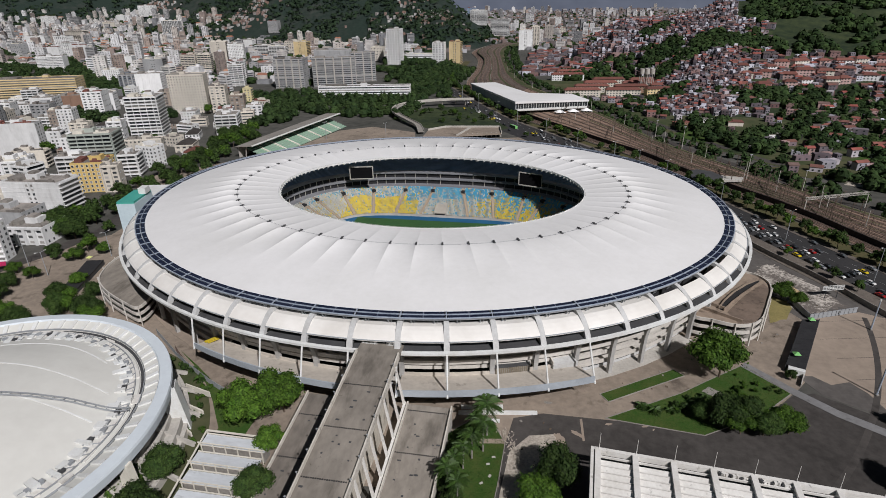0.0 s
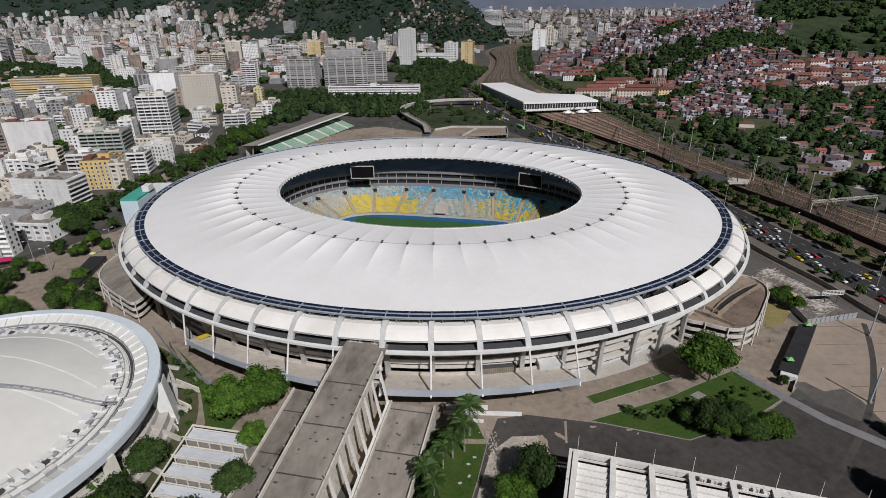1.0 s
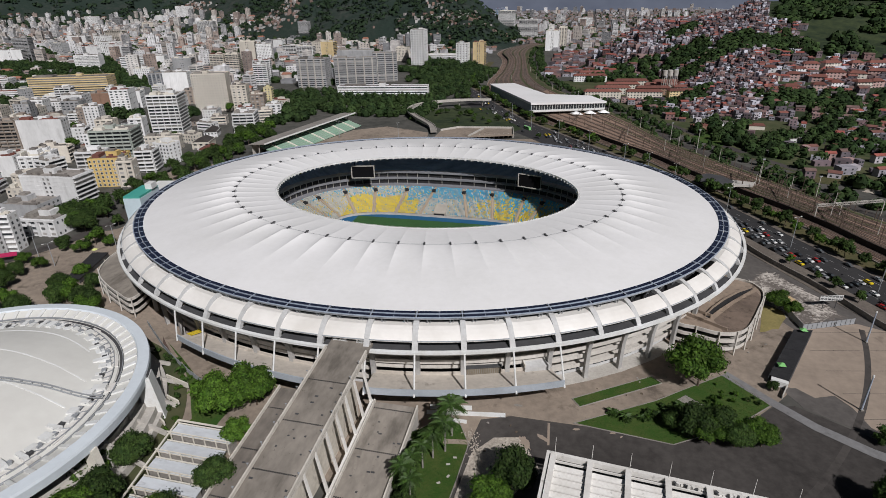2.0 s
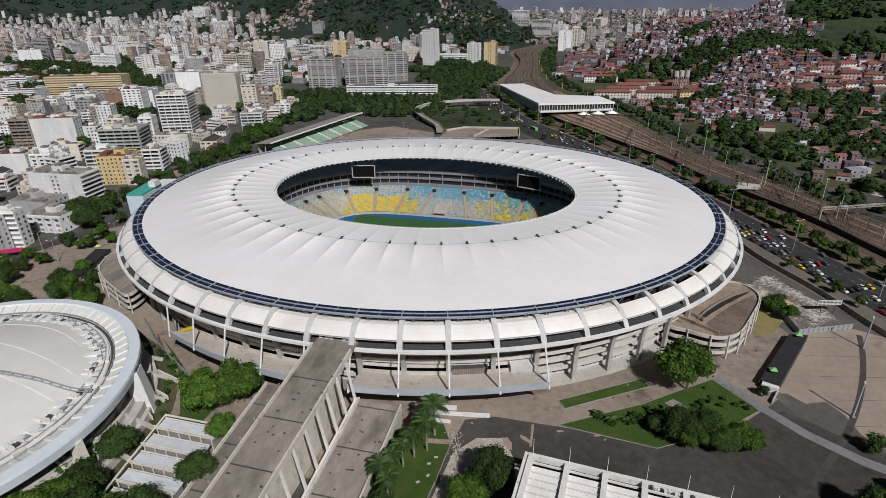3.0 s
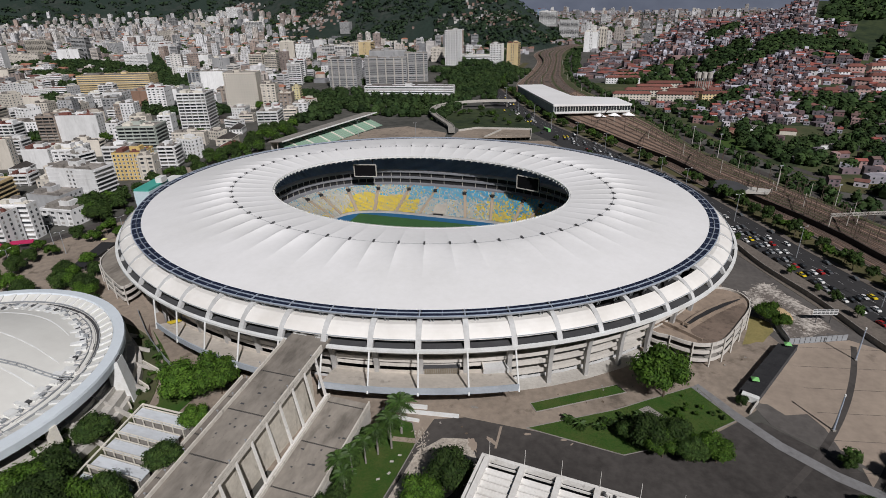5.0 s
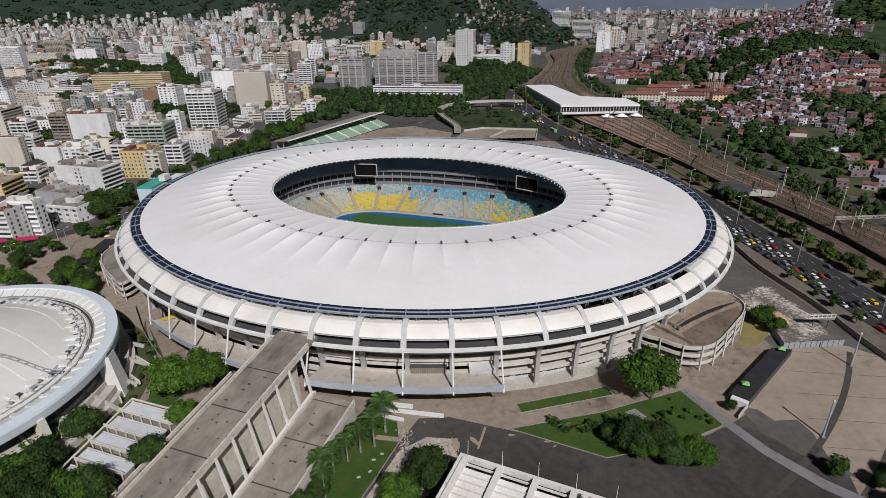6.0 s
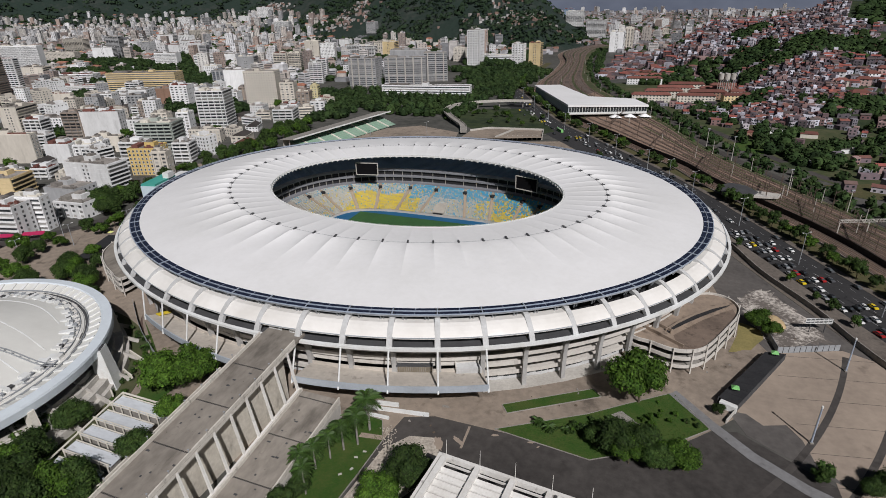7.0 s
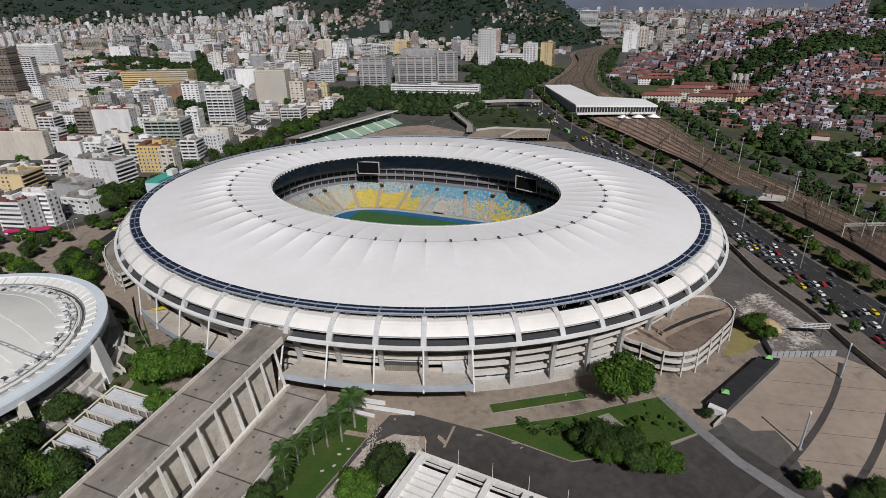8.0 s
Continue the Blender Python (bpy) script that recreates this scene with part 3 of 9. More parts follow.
for i in range(24):
    t, zz = (i + 0.45) / 24, (i + 1) / 24
    th = radians(5)
    while th < radians(176):
        p, q = bowl(th, LOW0, LOW1, t, zz), bowl(th + 0.001, LOW0, LOW1, t, zz)
        ds = math.dist(p, q) / 0.001
        step = 0.72 / ds
        deg = math.degrees(th)
        near = min(abs(deg - a) for a in STAIR_ANGLES)
        if near * radians(1) * ds > 1.1:
            u = i / 24
            n1 = noise.noise((p[0] * 0.05, p[1] * 0.05, 3.1)) * 0.25
            if p[0] < -62:
                prob_y, prob_b = 0.22 * (1 - u), 0.03 + 0.12 * (u > 0.75)
            elif p[0] < -26:
                prob_y, prob_b = (0.95, 0.02) if u < 0.6 + n1 else (0.1, 0.3)
            elif p[0] < -18:
                prob_y, prob_b = (0.85, 0.08) if u < 0.42 + n1 else (0.08, 0.72)
            elif p[0] < 20:
                prob_y, prob_b = (0.04, 0.10 + 0.2 * u) if u < 0.55 + n1 else (0.02, 0.8)
            elif p[0] < 32:
                prob_y, prob_b = (0.38, 0.15) if u < 0.5 + n1 else (0.05, 0.72)
            else:
                prob_y, prob_b = 0.78 * (1 - u) + 0.08, 0.85 * u + 0.06
            x = rnd.random()
            key = "y" if x < prob_y else "b" if x < prob_y + prob_b else "w"
            d = Vector((-(q[1] - p[1]), q[0] - p[0], 0)).normalized()
            e = Vector((q[0] - p[0], q[1] - p[1], 0)).normalized() * 0.27
            o = Vector(p)
            s = seats[key]
            k0 = len(s.v)
            s.v += [tuple(o - e + d * 0.25 + Vector((0, 0, 0.42))), tuple(o + e + d * 0.25 + Vector((0, 0, 0.42))), tuple(o + e - d * 0.2 + Vector((0, 0, 0.45))), tuple(o - e - d * 0.2 + Vector((0, 0, 0.45))), tuple(o + e - d * 0.3 + Vector((0, 0, 0.95))), tuple(o - e - d * 0.3 + Vector((0, 0, 0.95)))]
            s.f += [(k0, k0 + 1, k0 + 2, k0 + 3), (k0 + 3, k0 + 2, k0 + 4, k0 + 5)]
        th += step
for key, m, lab in (("y", M_seat_y, "yellow plastic seats"), ("b", M_seat_b, "light blue plastic seats"), ("w", M_seat_w, "pale plastic seats")):
    part("seating", seats[key], m, stadium, lab, kind="stuff")
for th in STAIRS:
    sh = Shape()
    p, q = bowl(th, LOW0, LOW1, 0, 0.04), bowl(th, LOW0, LOW1, 1, 1.04)
    sh.beam(Vector(p) + Vector((0, 0, 0.1)), Vector(q) + Vector((0, 0, 0.1)), 1.3, 0.3)
    part("stair_aisle", sh, M_aisle, stadium)
    # a mouth near the top of each aisle, its shade a near-black block
    m = bowl(th, LOW0, LOW1, 0.86, 0.86)
    a = math.degrees(math.atan2(m[1], m[0])) + 90
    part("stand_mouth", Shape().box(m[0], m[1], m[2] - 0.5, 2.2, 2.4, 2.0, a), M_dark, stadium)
    part("mouth_parapet", Shape().box(m[0] * 0.975, m[1] * 0.975, m[2] - 1.2, 4.2, 0.4, 1.2, a), M_aisle, stadium)
# tunnel in the far side
part("tunnel", Shape().hull([(-6.5, 42.2, 0.1), (1.5, 42.2, 0.1), (1.5, 50, 0.1), (-6.5, 50, 0.1)], [(-6.5, 42.2, 3.0), (1.5, 42.2, 3.0), (1.0, 50.5, 6.6), (-6.0, 50.5, 6.6)]), M_step, stadium)
# near-black block drawn for the shaded opening of the tunnel
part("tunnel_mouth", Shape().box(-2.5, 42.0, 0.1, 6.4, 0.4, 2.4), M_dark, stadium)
# two of the hanging screens
for x, y, a in ((-53.5, 47.5, 12), (52.5, 47.0, -18)):
    scr = part("video_screen", Shape().box(x, y, 21.6, 14.5, 1.0, 7.8, a), M_screen, stadium, "dark video screen in a white frame")
    sh = Shape()
    c, s = math.cos(radians(a)), math.sin(radians(a))
    fx, fy = x + 0.6 * s, y - 0.6 * c
    for u0, z0, u1, z1 in ((-7.2, 21.6, 7.2, 21.6), (-7.2, 29.4, 7.2, 29.4), (-7.2, 21.6, -7.2, 29.4), (7.2, 21.6, 7.2, 29.4)):
        sh.beam((fx + u0 * c, fy + u0 * s, z0), (fx + u1 * c, fy + u1 * s, z1), 0.5)
    part("screen_frame", sh, M_conc_pale, scr)
    part("hanger", Shape().beam((x - 5 * c, y - 5 * s, 29.4), (x - 5 * c, y - 5 * s, 33.5), 0.3).beam((x + 5 * c, y + 5 * s, 29.4), (x + 5 * c, y + 5 * s, 33.5), 0.3), M_dark, scr)

# ---- monumental ramps ----
def ramp(name, x0, x1, y0, z0, y1, slope, label, gap=16.6, first=-151.5, material=None):
    """A sloping concrete ramp that runs towards -y, with parapets and toothed joints."""
    top = lambda y: max(0.12, z0 + (y - y0) * slope)  # noqa: E731
    ob = thing(name, ((x0 + x1) / 2, (y0 + y1) / 2, 0), label, "ramp")
    low = lambda y: max(-0.3, top(y) - 1.1)  # noqa: E731
    sh = Shape()
    cuts = [y0 + (y1 - y0) * i / 12 for i in range(13)]
    sh.sweep([[(x0, y, low(y)), (x1, y, low(y)), (x1, y, top(y)), (x0, y, top(y))] for y in cuts])
    part("deck", sh, material or M_deck, ob)
    for x in (x0 + 0.25, x1 - 0.25):
        sh = Shape()
        sh.sweep([[(x - 0.28, y, low(y) - 0.2), (x + 0.28, y, low(y) - 0.2), (x + 0.22, y, top(y) + 1.15), (x - 0.22, y, top(y) + 1.15)] for y in cuts])
        part("parapet", sh, M_pier, ob)
    y = first
    while y > y1 + 3:
        sh = Shape()
        n = int((x1 - x0 - 1.4) / 0.62)
        for i in range(n):
            sh.box(x0 + 0.9 + i * 0.62, y, top(y), 0.46, 0.55, 0.02)
        part("expansion_joint", sh, M_dark, ob)
        # square drain plates either side of the joint
        for k in range(6):
            x, yy = rnd.uniform(x0 + 1.5, x1 - 1.5), y - rnd.uniform(1.5, gap - 2)
            if yy > y1 + 2:
                part("drain_plate", Shape().box(x, yy, top(yy) - 0.05, rnd.choice((0.5, 0.6, 1.1)), rnd.choice((0.5, 0.6)), 0.1), M_slot, ob)
        y -= gap
    return ob, top


up_ramp, up_z = ramp("ramp", 3.4, 17.8, -137.0, 23.3, -252, 0.1, "wide weathered concrete ramp raised on leaning piers")
right_ramp, right_z = ramp("ramp", 20.7, 35.6, -141.0, 7.5, -222, 0.1, "low weathered concrete side ramp with toothed joints", first=-143.5)
left_ramp, left_z = ramp("ramp", -13.5, 0.2, -141.0, 7.5, -222, 0.1, "low weathered grey side ramp with kerb lamps", first=-150, material=M_darkdeck)
sh = Shape()
sh.prism([(3.4, -137.0), (17.8, -137.0), (17.8, -131.2), (3.4, -131.5)], 22.2, 23.3)
part("landing", sh, M_deck, up_ramp)
for x0, x1 in ((4.0, 9.0), (12.4, 17.2)):
    sh = Shape()
    for i in range(12):
        x = x0 + (x1 - x0) * i / 11
        sh.beam((x, -132.2, 23.3), (x, -132.2, 25.6), 0.1)
    for z in (23.5, 24.5, 25.6):
        sh.beam((x0, -132.2, z), (x1, -132.2, z), 0.14)
    part("gate", sh, M_paint, up_ramp, "white barred metal gate")
y = -141.8
while y > -246:
    zt = up_z(y)
    zl = max(0.0, right_z(y - 1.0))
    for xa, xb, mt in ((20.0, 17.65, M_lattice), (1.2, 3.55, M_conc_pale)):
        sh = Shape().hull([(xa - 0.34, y - 0.42, zl - 0.3), (xa + 0.34, y - 0.42, zl - 0.3), (xa + 0.34, y + 0.42, zl - 0.3), (xa - 0.34, y + 0.42, zl - 0.3)], [(xb - 0.26, y - 0.34, zt - 0.5), (xb + 0.26, y - 0.34, zt - 0.5), (xb + 0.26, y + 0.34, zt - 0.5), (xb - 0.26, y + 0.34, zt - 0.5)])
        part("pier", sh, mt, up_ramp)
    part("cross_beam", Shape().beam((3.6, y, zt - 1.6), (17.6, y, zt - 1.6), 0.7, 1.1), M_conc, up_ramp)
    for x in (3.5, 17.7):
        sh = Shape().tube((x, y - 2, zt + 1.0), (x, y - 2, zt + 2.1), 0.07, 0.05, 5)
        sh.box(x, y - 2, zt + 2.0, 0.5, 0.35, 0.18)
        part("kerb_lamp", sh, M_grey, up_ramp)
    y -= 6.95
# walls that carry the side ramps, and the shaded wall below the raised ramp
for x in (22.0, 35.2, -13.1, -0.3):
    sh = Shape()
    ys = [-141, -160, -180, -200, -221]
    sh.sweep([[(x - 0.25, y, -0.3), (x + 0.25, y, -0.3), (x + 0.25, y, max(0, right_z(y) - 0.9)), (x - 0.25, y, max(0, right_z(y) - 0.9))] for y in ys])
    part("side_wall", sh, M_conc_pale, right_ramp if x > 10 else left_ramp)
sh = Shape()
sh.sweep([[(13.6, y, -0.2), (14.2, y, -0.2), (14.2, y, up_z(y) - 1.0), (13.6, y, up_z(y) - 1.0)] for y in (-140, -170, -248)])
part("under_wall", sh, M_stained, up_ramp)
# a pale longitudinal beam at the piers' feet
sh = Shape().sweep([[(19.6, y, right_z(y) - 0.5), (20.4, y, right_z(y) - 0.5), (20.4, y, right_z(y) + 0.9), (19.6, y, right_z(y) + 0.9)] for y in (-141, -160, -180, -200, -214)])
part("foot_beam", sh, M_lattice, up_ramp)

# ---- the low round arena with a white roof ----
CX, CY, CR = -105.9, -183.1, 60.5
arena = thing("round_arena", (CX, CY, 0), "low round indoor arena with white roof and pale blue rim", "arena")
M_arena = mat("arena_roof", (0.66, 0.66, 0.62), (0.58, 0.575, 0.54), 0.75, big=0.03, small=0.25, fine=0.35)
M_rimw = mat("arena_rim", (0.62, 0.68, 0.72), (0.54, 0.59, 0.63), 0.6, big=0.05, small=0.5)
circ = lambda r, a, z: (CX + r * math.cos(a), CY + r * math.sin(a), z)  # noqa: E731
N = 96
TAU = 2 * math.pi


def lathe(profile, n=N, a0=0.0, a1=TAU):
    sh = Shape()
    sh.sweep([[circ(r, a0 + (a1 - a0) * i / n, z) for r, z in profile] for i in range(n + 1)], closed=False)
    return sh


dome = [(0.3, 24.5), (12, 24.0), (24, 22.6), (34, 20.4), (42, 17.9), (46, 16.9)]
for q in range(12):
    part("roof_segment", lathe(dome, 10, TAU * q / 12, TAU * (q + 1) / 12), M_arena, arena, smooth=True)
part("roof_gutter", lathe([(45.8, 16.9), (50.6, 16.2), (50.8, 15.8), (52.0, 15.8), (52.2, 16.3)]), M_arena, arena)
part("gutter_walk", lathe([(49.4, 16.45), (49.4, 16.9), (49.6, 16.9), (49.6, 16.45)]), M_grey, arena)
part("gutter_walk", lathe([(51.0, 15.85), (51.0, 16.05), (51.9, 16.05)]), M_slot, arena)
part("gutter_walk", lathe([(52.0, 16.3), (52.0, 16.9), (52.2, 16.9), (52.2, 16.3)]), M_grey, arena)
part("rim_slope", lathe([(52.3, 16.3), (56.6, 17.6)]), M_arena, arena)
part("rim", lathe([(56.6, 17.6), (57.0, 18.2), (60.4, 18.0), (60.6, 17.2), (60.2, 14.4), (58.4, 14.2)]), M_rimw, arena)
# skin of the recess under the rim, its shade given as near-black colour
part("upper_wall", lathe([(58.4, 14.2), (53.0, 13.6), (52.5, 9.0)]), M_dark, arena)
part("terrace", lathe([(52.5, 9.0), (56.0, 9.0), (56.2, 7.6), (58.5, 7.6), (58.7, 5.8), (61.5, 5.6), (61.7, 3.2), (63.0, 3.0), (63.1, 0.0)]), M_conc_pale, arena)
# ridges of the outer roof ring and the small plant boxes inside the gutter
for i in range(72):
    a = TAU * i / 72
    sh = Shape()
    sh.hull([circ(52.4, a - 0.012, 16.3), circ(56.4, a - 0.012, 17.3), circ(56.4, a + 0.012, 17.3), circ(52.4, a + 0.012, 16.3)], [circ(52.4, a - 0.012, 16.9), circ(56.4, a - 0.012, 18.0), circ(56.4, a + 0.012, 18.0), circ(52.4, a + 0.012, 16.9)])
    part("roof_ridge", sh, M_paint, arena)
for i in range(78):
    a = TAU * (i + 0.4 * rnd.random()) / 78
    r = 44.6 + rnd.random() * 3.4
    sh = Shape()
    c = circ(r, a, 0)
    turn = math.degrees(a)
    w, d = rnd.uniform(1.2, 3.0), rnd.uniform(1.8, 5.0)
    sh.box(c[0], c[1], 16.4, d, w, rnd.uniform(0.8, 1.6), turn)
    e_ = circ(r + 0.8, a + 0.012, 0)
    part("kerb_plate", Shape().box(e_[0], e_[1], 16.2, d + 2.2, w + 1.8, rnd.uniform(0.35, 0.6), turn + rnd.uniform(-6, 6)), M_lattice, arena)
    unit = part("roof_unit", sh, M_paint, arena)
    c2 = circ(r + 1.0, a + 0.03, 0)
    part("vent", Shape().box(c2[0], c2[1], 16.5, 1.1, 1.4, 1.0, turn).box(c2[0], c2[1], 17.5, 1.5, 1.7, 0.12, turn), M_slot if i % 3 == 0 else M_grey, unit)
    part("pipe", Shape().beam(circ(r + 1.5, a, 16.9), circ(49.4, a + 0.02, 16.9), 0.22).beam(circ(r + 0.5, a - 0.02, 17.3), circ(r + 0.5, a + 0.025, 17.2), 0.25), M_grey, unit)
# cable walk across the dome, and thin seams
WALK_T = [0, 0.04, 0.1, 0.2, 0.3, 0.43, 0.6, 0.8, 1]
sh = Shape()
for i in range(28):
    t0, t1 = i / 28, (i + 1) / 28

    def walk_point(t, side):
        x = np.interp(t, WALK_T, [48.4, 45, 39.7, 31.6, 23.4, 13, 0, -15, -30])
        y = np.interp(t, WALK_T, [15, 14, 13.3, 12.2, 10.4, 8.3, 4, -3, -12]) + side
        z = np.interp(math.hypot(x, y), [p[0] for p in dome], [p[1] for p in dome])
        return (CX + x, CY + y, z + 0.7)

    for side in (-0.6, 0.6):
        sh.beam(walk_point(t0, side), walk_point(t1, side), 0.16, 0.5)
    sh.beam(walk_point(t0, -0.6), walk_point(t0, 0.6), 0.12)
    p = walk_point(t0, 0)
    sh.beam((p[0], p[1], p[2] - 1.0), p, 0.14)
part("roof_walkway", sh, M_grey, arena)
# pale seams over the dome
for k, (x0, y0, x1, y1, bow) in enumerate(((-40, 14, 38, 20, 6), (-40, 4, 42, 8, 3), (-36, -14, 40, -26, -6), (-20, 36, 26, 34, 5))):
    rings = []
    for i in range(17):
        t = i / 16
        x, y = x0 + (x1 - x0) * t, y0 + (y1 - y0) * t + bow * math.sin(math.pi * t)
        r = math.hypot(x, y)
        z = np.interp(r, [p[0] for p in dome], [p[1] for p in dome])
        rings.append([(CX + x, CY + y - 0.25, z - 0.2), (CX + x, CY + y + 0.25, z - 0.2), (CX + x, CY + y + 0.2, z + 0.14), (CX + x, CY + y - 0.2, z + 0.14)])
    part("roof_seam", Shape().sweep(rings), M_paint, arena)
# raking legs
for i in range(12):
    a = radians(28) + TAU * i / 12
    big = abs(((a + math.pi) % TAU) - math.pi - radians(28)) < 0.1
    sh = Shape()
    w = 0.05 if big else 0.02
    zt = 17.0 if big else 15
    sh.sweep([[circ(57.6, a - w * 0.8, zt - 2.5 if big else 15), circ(61.6 if big else 60.9, a - w * 0.8, zt), circ(61.6 if big else 60.9, a + w * 0.8, zt), circ(57.6, a + w * 0.8, zt - 2.5 if big else 15)], [circ(57.5, a - w, 0.0), circ(63.6 if big else 62.0, a - w, 0.0), circ(63.6 if big else 62.0, a + w, 0.0), circ(57.5, a + w, 0.0)]])
    if big:
        part("leg_cap", Shape().hull([circ(60.7, a - w * 0.6, zt - 0.3), circ(61.3, a - w * 0.6, zt - 0.3), circ(61.3, a + w * 0.6, zt - 0.3), circ(60.7, a + w * 0.6, zt - 0.3)], [circ(60.7, a - w * 0.5, zt + 0.4), circ(61.0, a - w * 0.5, zt + 0.4), circ(61.0, a + w * 0.5, zt + 0.4), circ(60.7, a + w * 0.5, zt + 0.4)]), M_slot, arena)
    part("raking_leg", sh, M_paint if big else M_cream, arena)
for i in range(30):
    a = TAU * (i + 0.5) / 30
    sh = Shape().hull([circ(54.5, a - 0.007, 8.6), circ(66.0, a - 0.007, 0.0), circ(66.0, a + 0.007, 0.0), circ(54.5, a + 0.007, 8.6)], [circ(54.5, a - 0.007, 10.2), circ(66.6, a - 0.007, 1.3), circ(66.6, a + 0.007, 1.3), circ(54.5, a + 0.007, 10.2)])
    part("raking_beam", sh, M_conc_pale, arena)
part("garden_bed", lathe([(63, 0.05), (63, 0.35), (69, 0.3), (69, 0.0)]), M_rough, arena)

# ---- white stepped roofs beside the ramp ----
M_shedroof = mat("sheet_roof", (0.60, 0.635, 0.67), (0.44, 0.46, 0.48), 0.6, big=0.1, small=0.8, stretch=(0.3, 1, 1), stain=((0.5, 0.6, 0.4, (0.4, 1, 1)),))
for i, (y, x0, x1) in enumerate(((-163.8, -38.5, -17.5), (-170.8, -37.5, -17.0), (-177.4, -36.4, -16.5), (-184.0, -35.3, -16.0), (-190.6, -34.5, -16))):
    ob = thing("pool_shed", ((x0 + x1) / 2, y, 0), "long low shed with a white sheet roof", "shed", "stepped sheds by the ramp")
    z = 4.6 - 0.35 * i
    part("wall", Shape().box((x0 + x1) / 2, y + 0.2, 0, x1 - x0 - 0.8, 3.4, z - 0.4), M_conc, ob)
    part("roof", Shape().hull([(x0, y - 1.7, z - 0.5), (x1, y - 1.7, z - 0.5), (x1, y + 2.3, z - 0.2), (x0, y + 2.3, z - 0.2)], [(x0, y - 1.7, z - 0.25), (x1, y - 1.7, z - 0.25), (x1, y + 2.3, z + 0.05), (x0, y + 2.3, z + 0.05)]), M_shedroof, ob)
    for k in range(6):
        part("post", Shape().box(x0 + 0.6 + k * (x1 - x0 - 1.2) / 5, y - 2.2, 0, 0.28, 0.28, z + 0.85), M_cream, ob)
    part("gutter", Shape().box((x0 + x1) / 2, y + 2.6, z - 0.05, x1 - x0, 0.3, 0.35), M_cream, ob)
    part("rail", Shape().box((x0 + x1) / 2, y - 2.2, z + 0.8, x1 - x0 + 0.8, 0.3, 0.28).box((x0 + x1) / 2, y - 2.2, z - 0.1, x1 - x0, 0.2, 0.2), M_cream, ob)
solid("pergola_frame", Shape().box(-28, -160.4, 4.9, 22.5, 0.45, 0.45).beam((-39.2, -160.4, 5.1), (-35.0, -192, 3.9), 0.4).beam((-39.2, -160.4, 0), (-39.2, -160.4, 5.1), 0.4).beam((-16.9, -160.4, 0), (-16.9, -160.4, 5.1), 0.4), M_cream, "cream concrete beam frame round the stepped sheds", "frame")

# ---- white slatted roof of the swimming stand ----
lattice = thing("slatted_stand", (120, -185, 0), "white concrete stand roof with deep beams and slats", "stand")
X0, Y0, ZR = 77.2, -157.4, 14.0
part("edge_beam", Shape().box(X0 + 55, Y0 - 0.5, ZR - 1.6, 110, 1.0, 1.7), M_lattice, lattice)
part("edge_beam", Shape().box(X0 + 0.4, Y0 - 26, ZR - 1.6, 0.8, 50, 1.7), M_lattice, lattice)
for i in range(12):
    x = X0 + 1.9 + i * 9.75
    part("main_beam", Shape().box(x, Y0 - 26, ZR - 1.4, 1.5, 50, 1.75), M_lattice, lattice)
    part("mast", Shape().tube((x + 0.3, Y0 - 0.3, ZR), (x + 0.3, Y0 - 0.1, ZR + 5.2), 0.09, 0.05, 6), M_lattice, lattice)
    part("column", Shape().box(x, Y0 - 4, 0, 0.9, 0.9, ZR - 1.4), M_lattice, lattice)
for i in range(11):
    xa, xb = X0 + 2.65 + i * 9.75, X0 + 10.9 + i * 9.75
    for k in range(14):
        y = Y0 - 2.9 - k * 2.3
        if k == 0:
            sh = Shape().box((xa + xb) / 2, y + 0.6, ZR - 1.3, xb - xa, 0.35, 0.6)
        else:
            sh = Shape().hull([(xa, y - 0.6, ZR - 1.2), (xb, y - 0.6, ZR - 1.2), (xb, y + 1.25, ZR - 0.75), (xa, y + 1.25, ZR - 0.75)], [(xa, y - 0.6, ZR - 1.0), (xb, y - 0.6, ZR - 1.0), (xb, y + 1.25, ZR - 0.55), (xa, y + 1.25, ZR - 0.55)])
            sh.box((xa + xb) / 2, y - 0.7, ZR - 1.2, xb - xa, 0.25, 0.75)
        part("slat", sh, M_lattice, lattice)
    part("ceiling_panel", Shape().box((xa + xb) / 2, Y0 - 26, ZR - 3.2, xb - xa, 48, 0.2), M_conc, lattice)
# rubble in the front gutter of two bays
for i in (3, 4):
    for k in range(9):
        x = X0 + 3.5 + i * 9.75 + k * 0.85
        sh = Shape().box(x, Y0 - 1.6 + rnd.uniform(-0.3, 0.3), ZR - 1.0, rnd.uniform(0.4, 0.9), rnd.uniform(0.4, 0.9), rnd.uniform(0.5, 1.1), rnd.uniform(0, 90))
        part("broken_chair", sh, M_lattice if k % 3 else M_slot, lattice)

# the whole stand lies slightly askew to the ramps
lattice.matrix_basis = pose(X0, Y0, 0, 0, 0, -4.6) @ pose(-X0, -Y0, 0) @ lattice.matrix_basis

def along(points, offset):
    """The line that runs beside a polyline, offset metres to its right."""
    out = []
    for i, (x, y) in enumerate(points):
        a, b = points[max(0, i - 1)], points[min(len(points) - 1, i + 1)]
        d = Vector((b[0] - a[0], b[1] - a[1])).normalized()
        out.append((x + d.y * offset, y - d.x * offset))
    return out


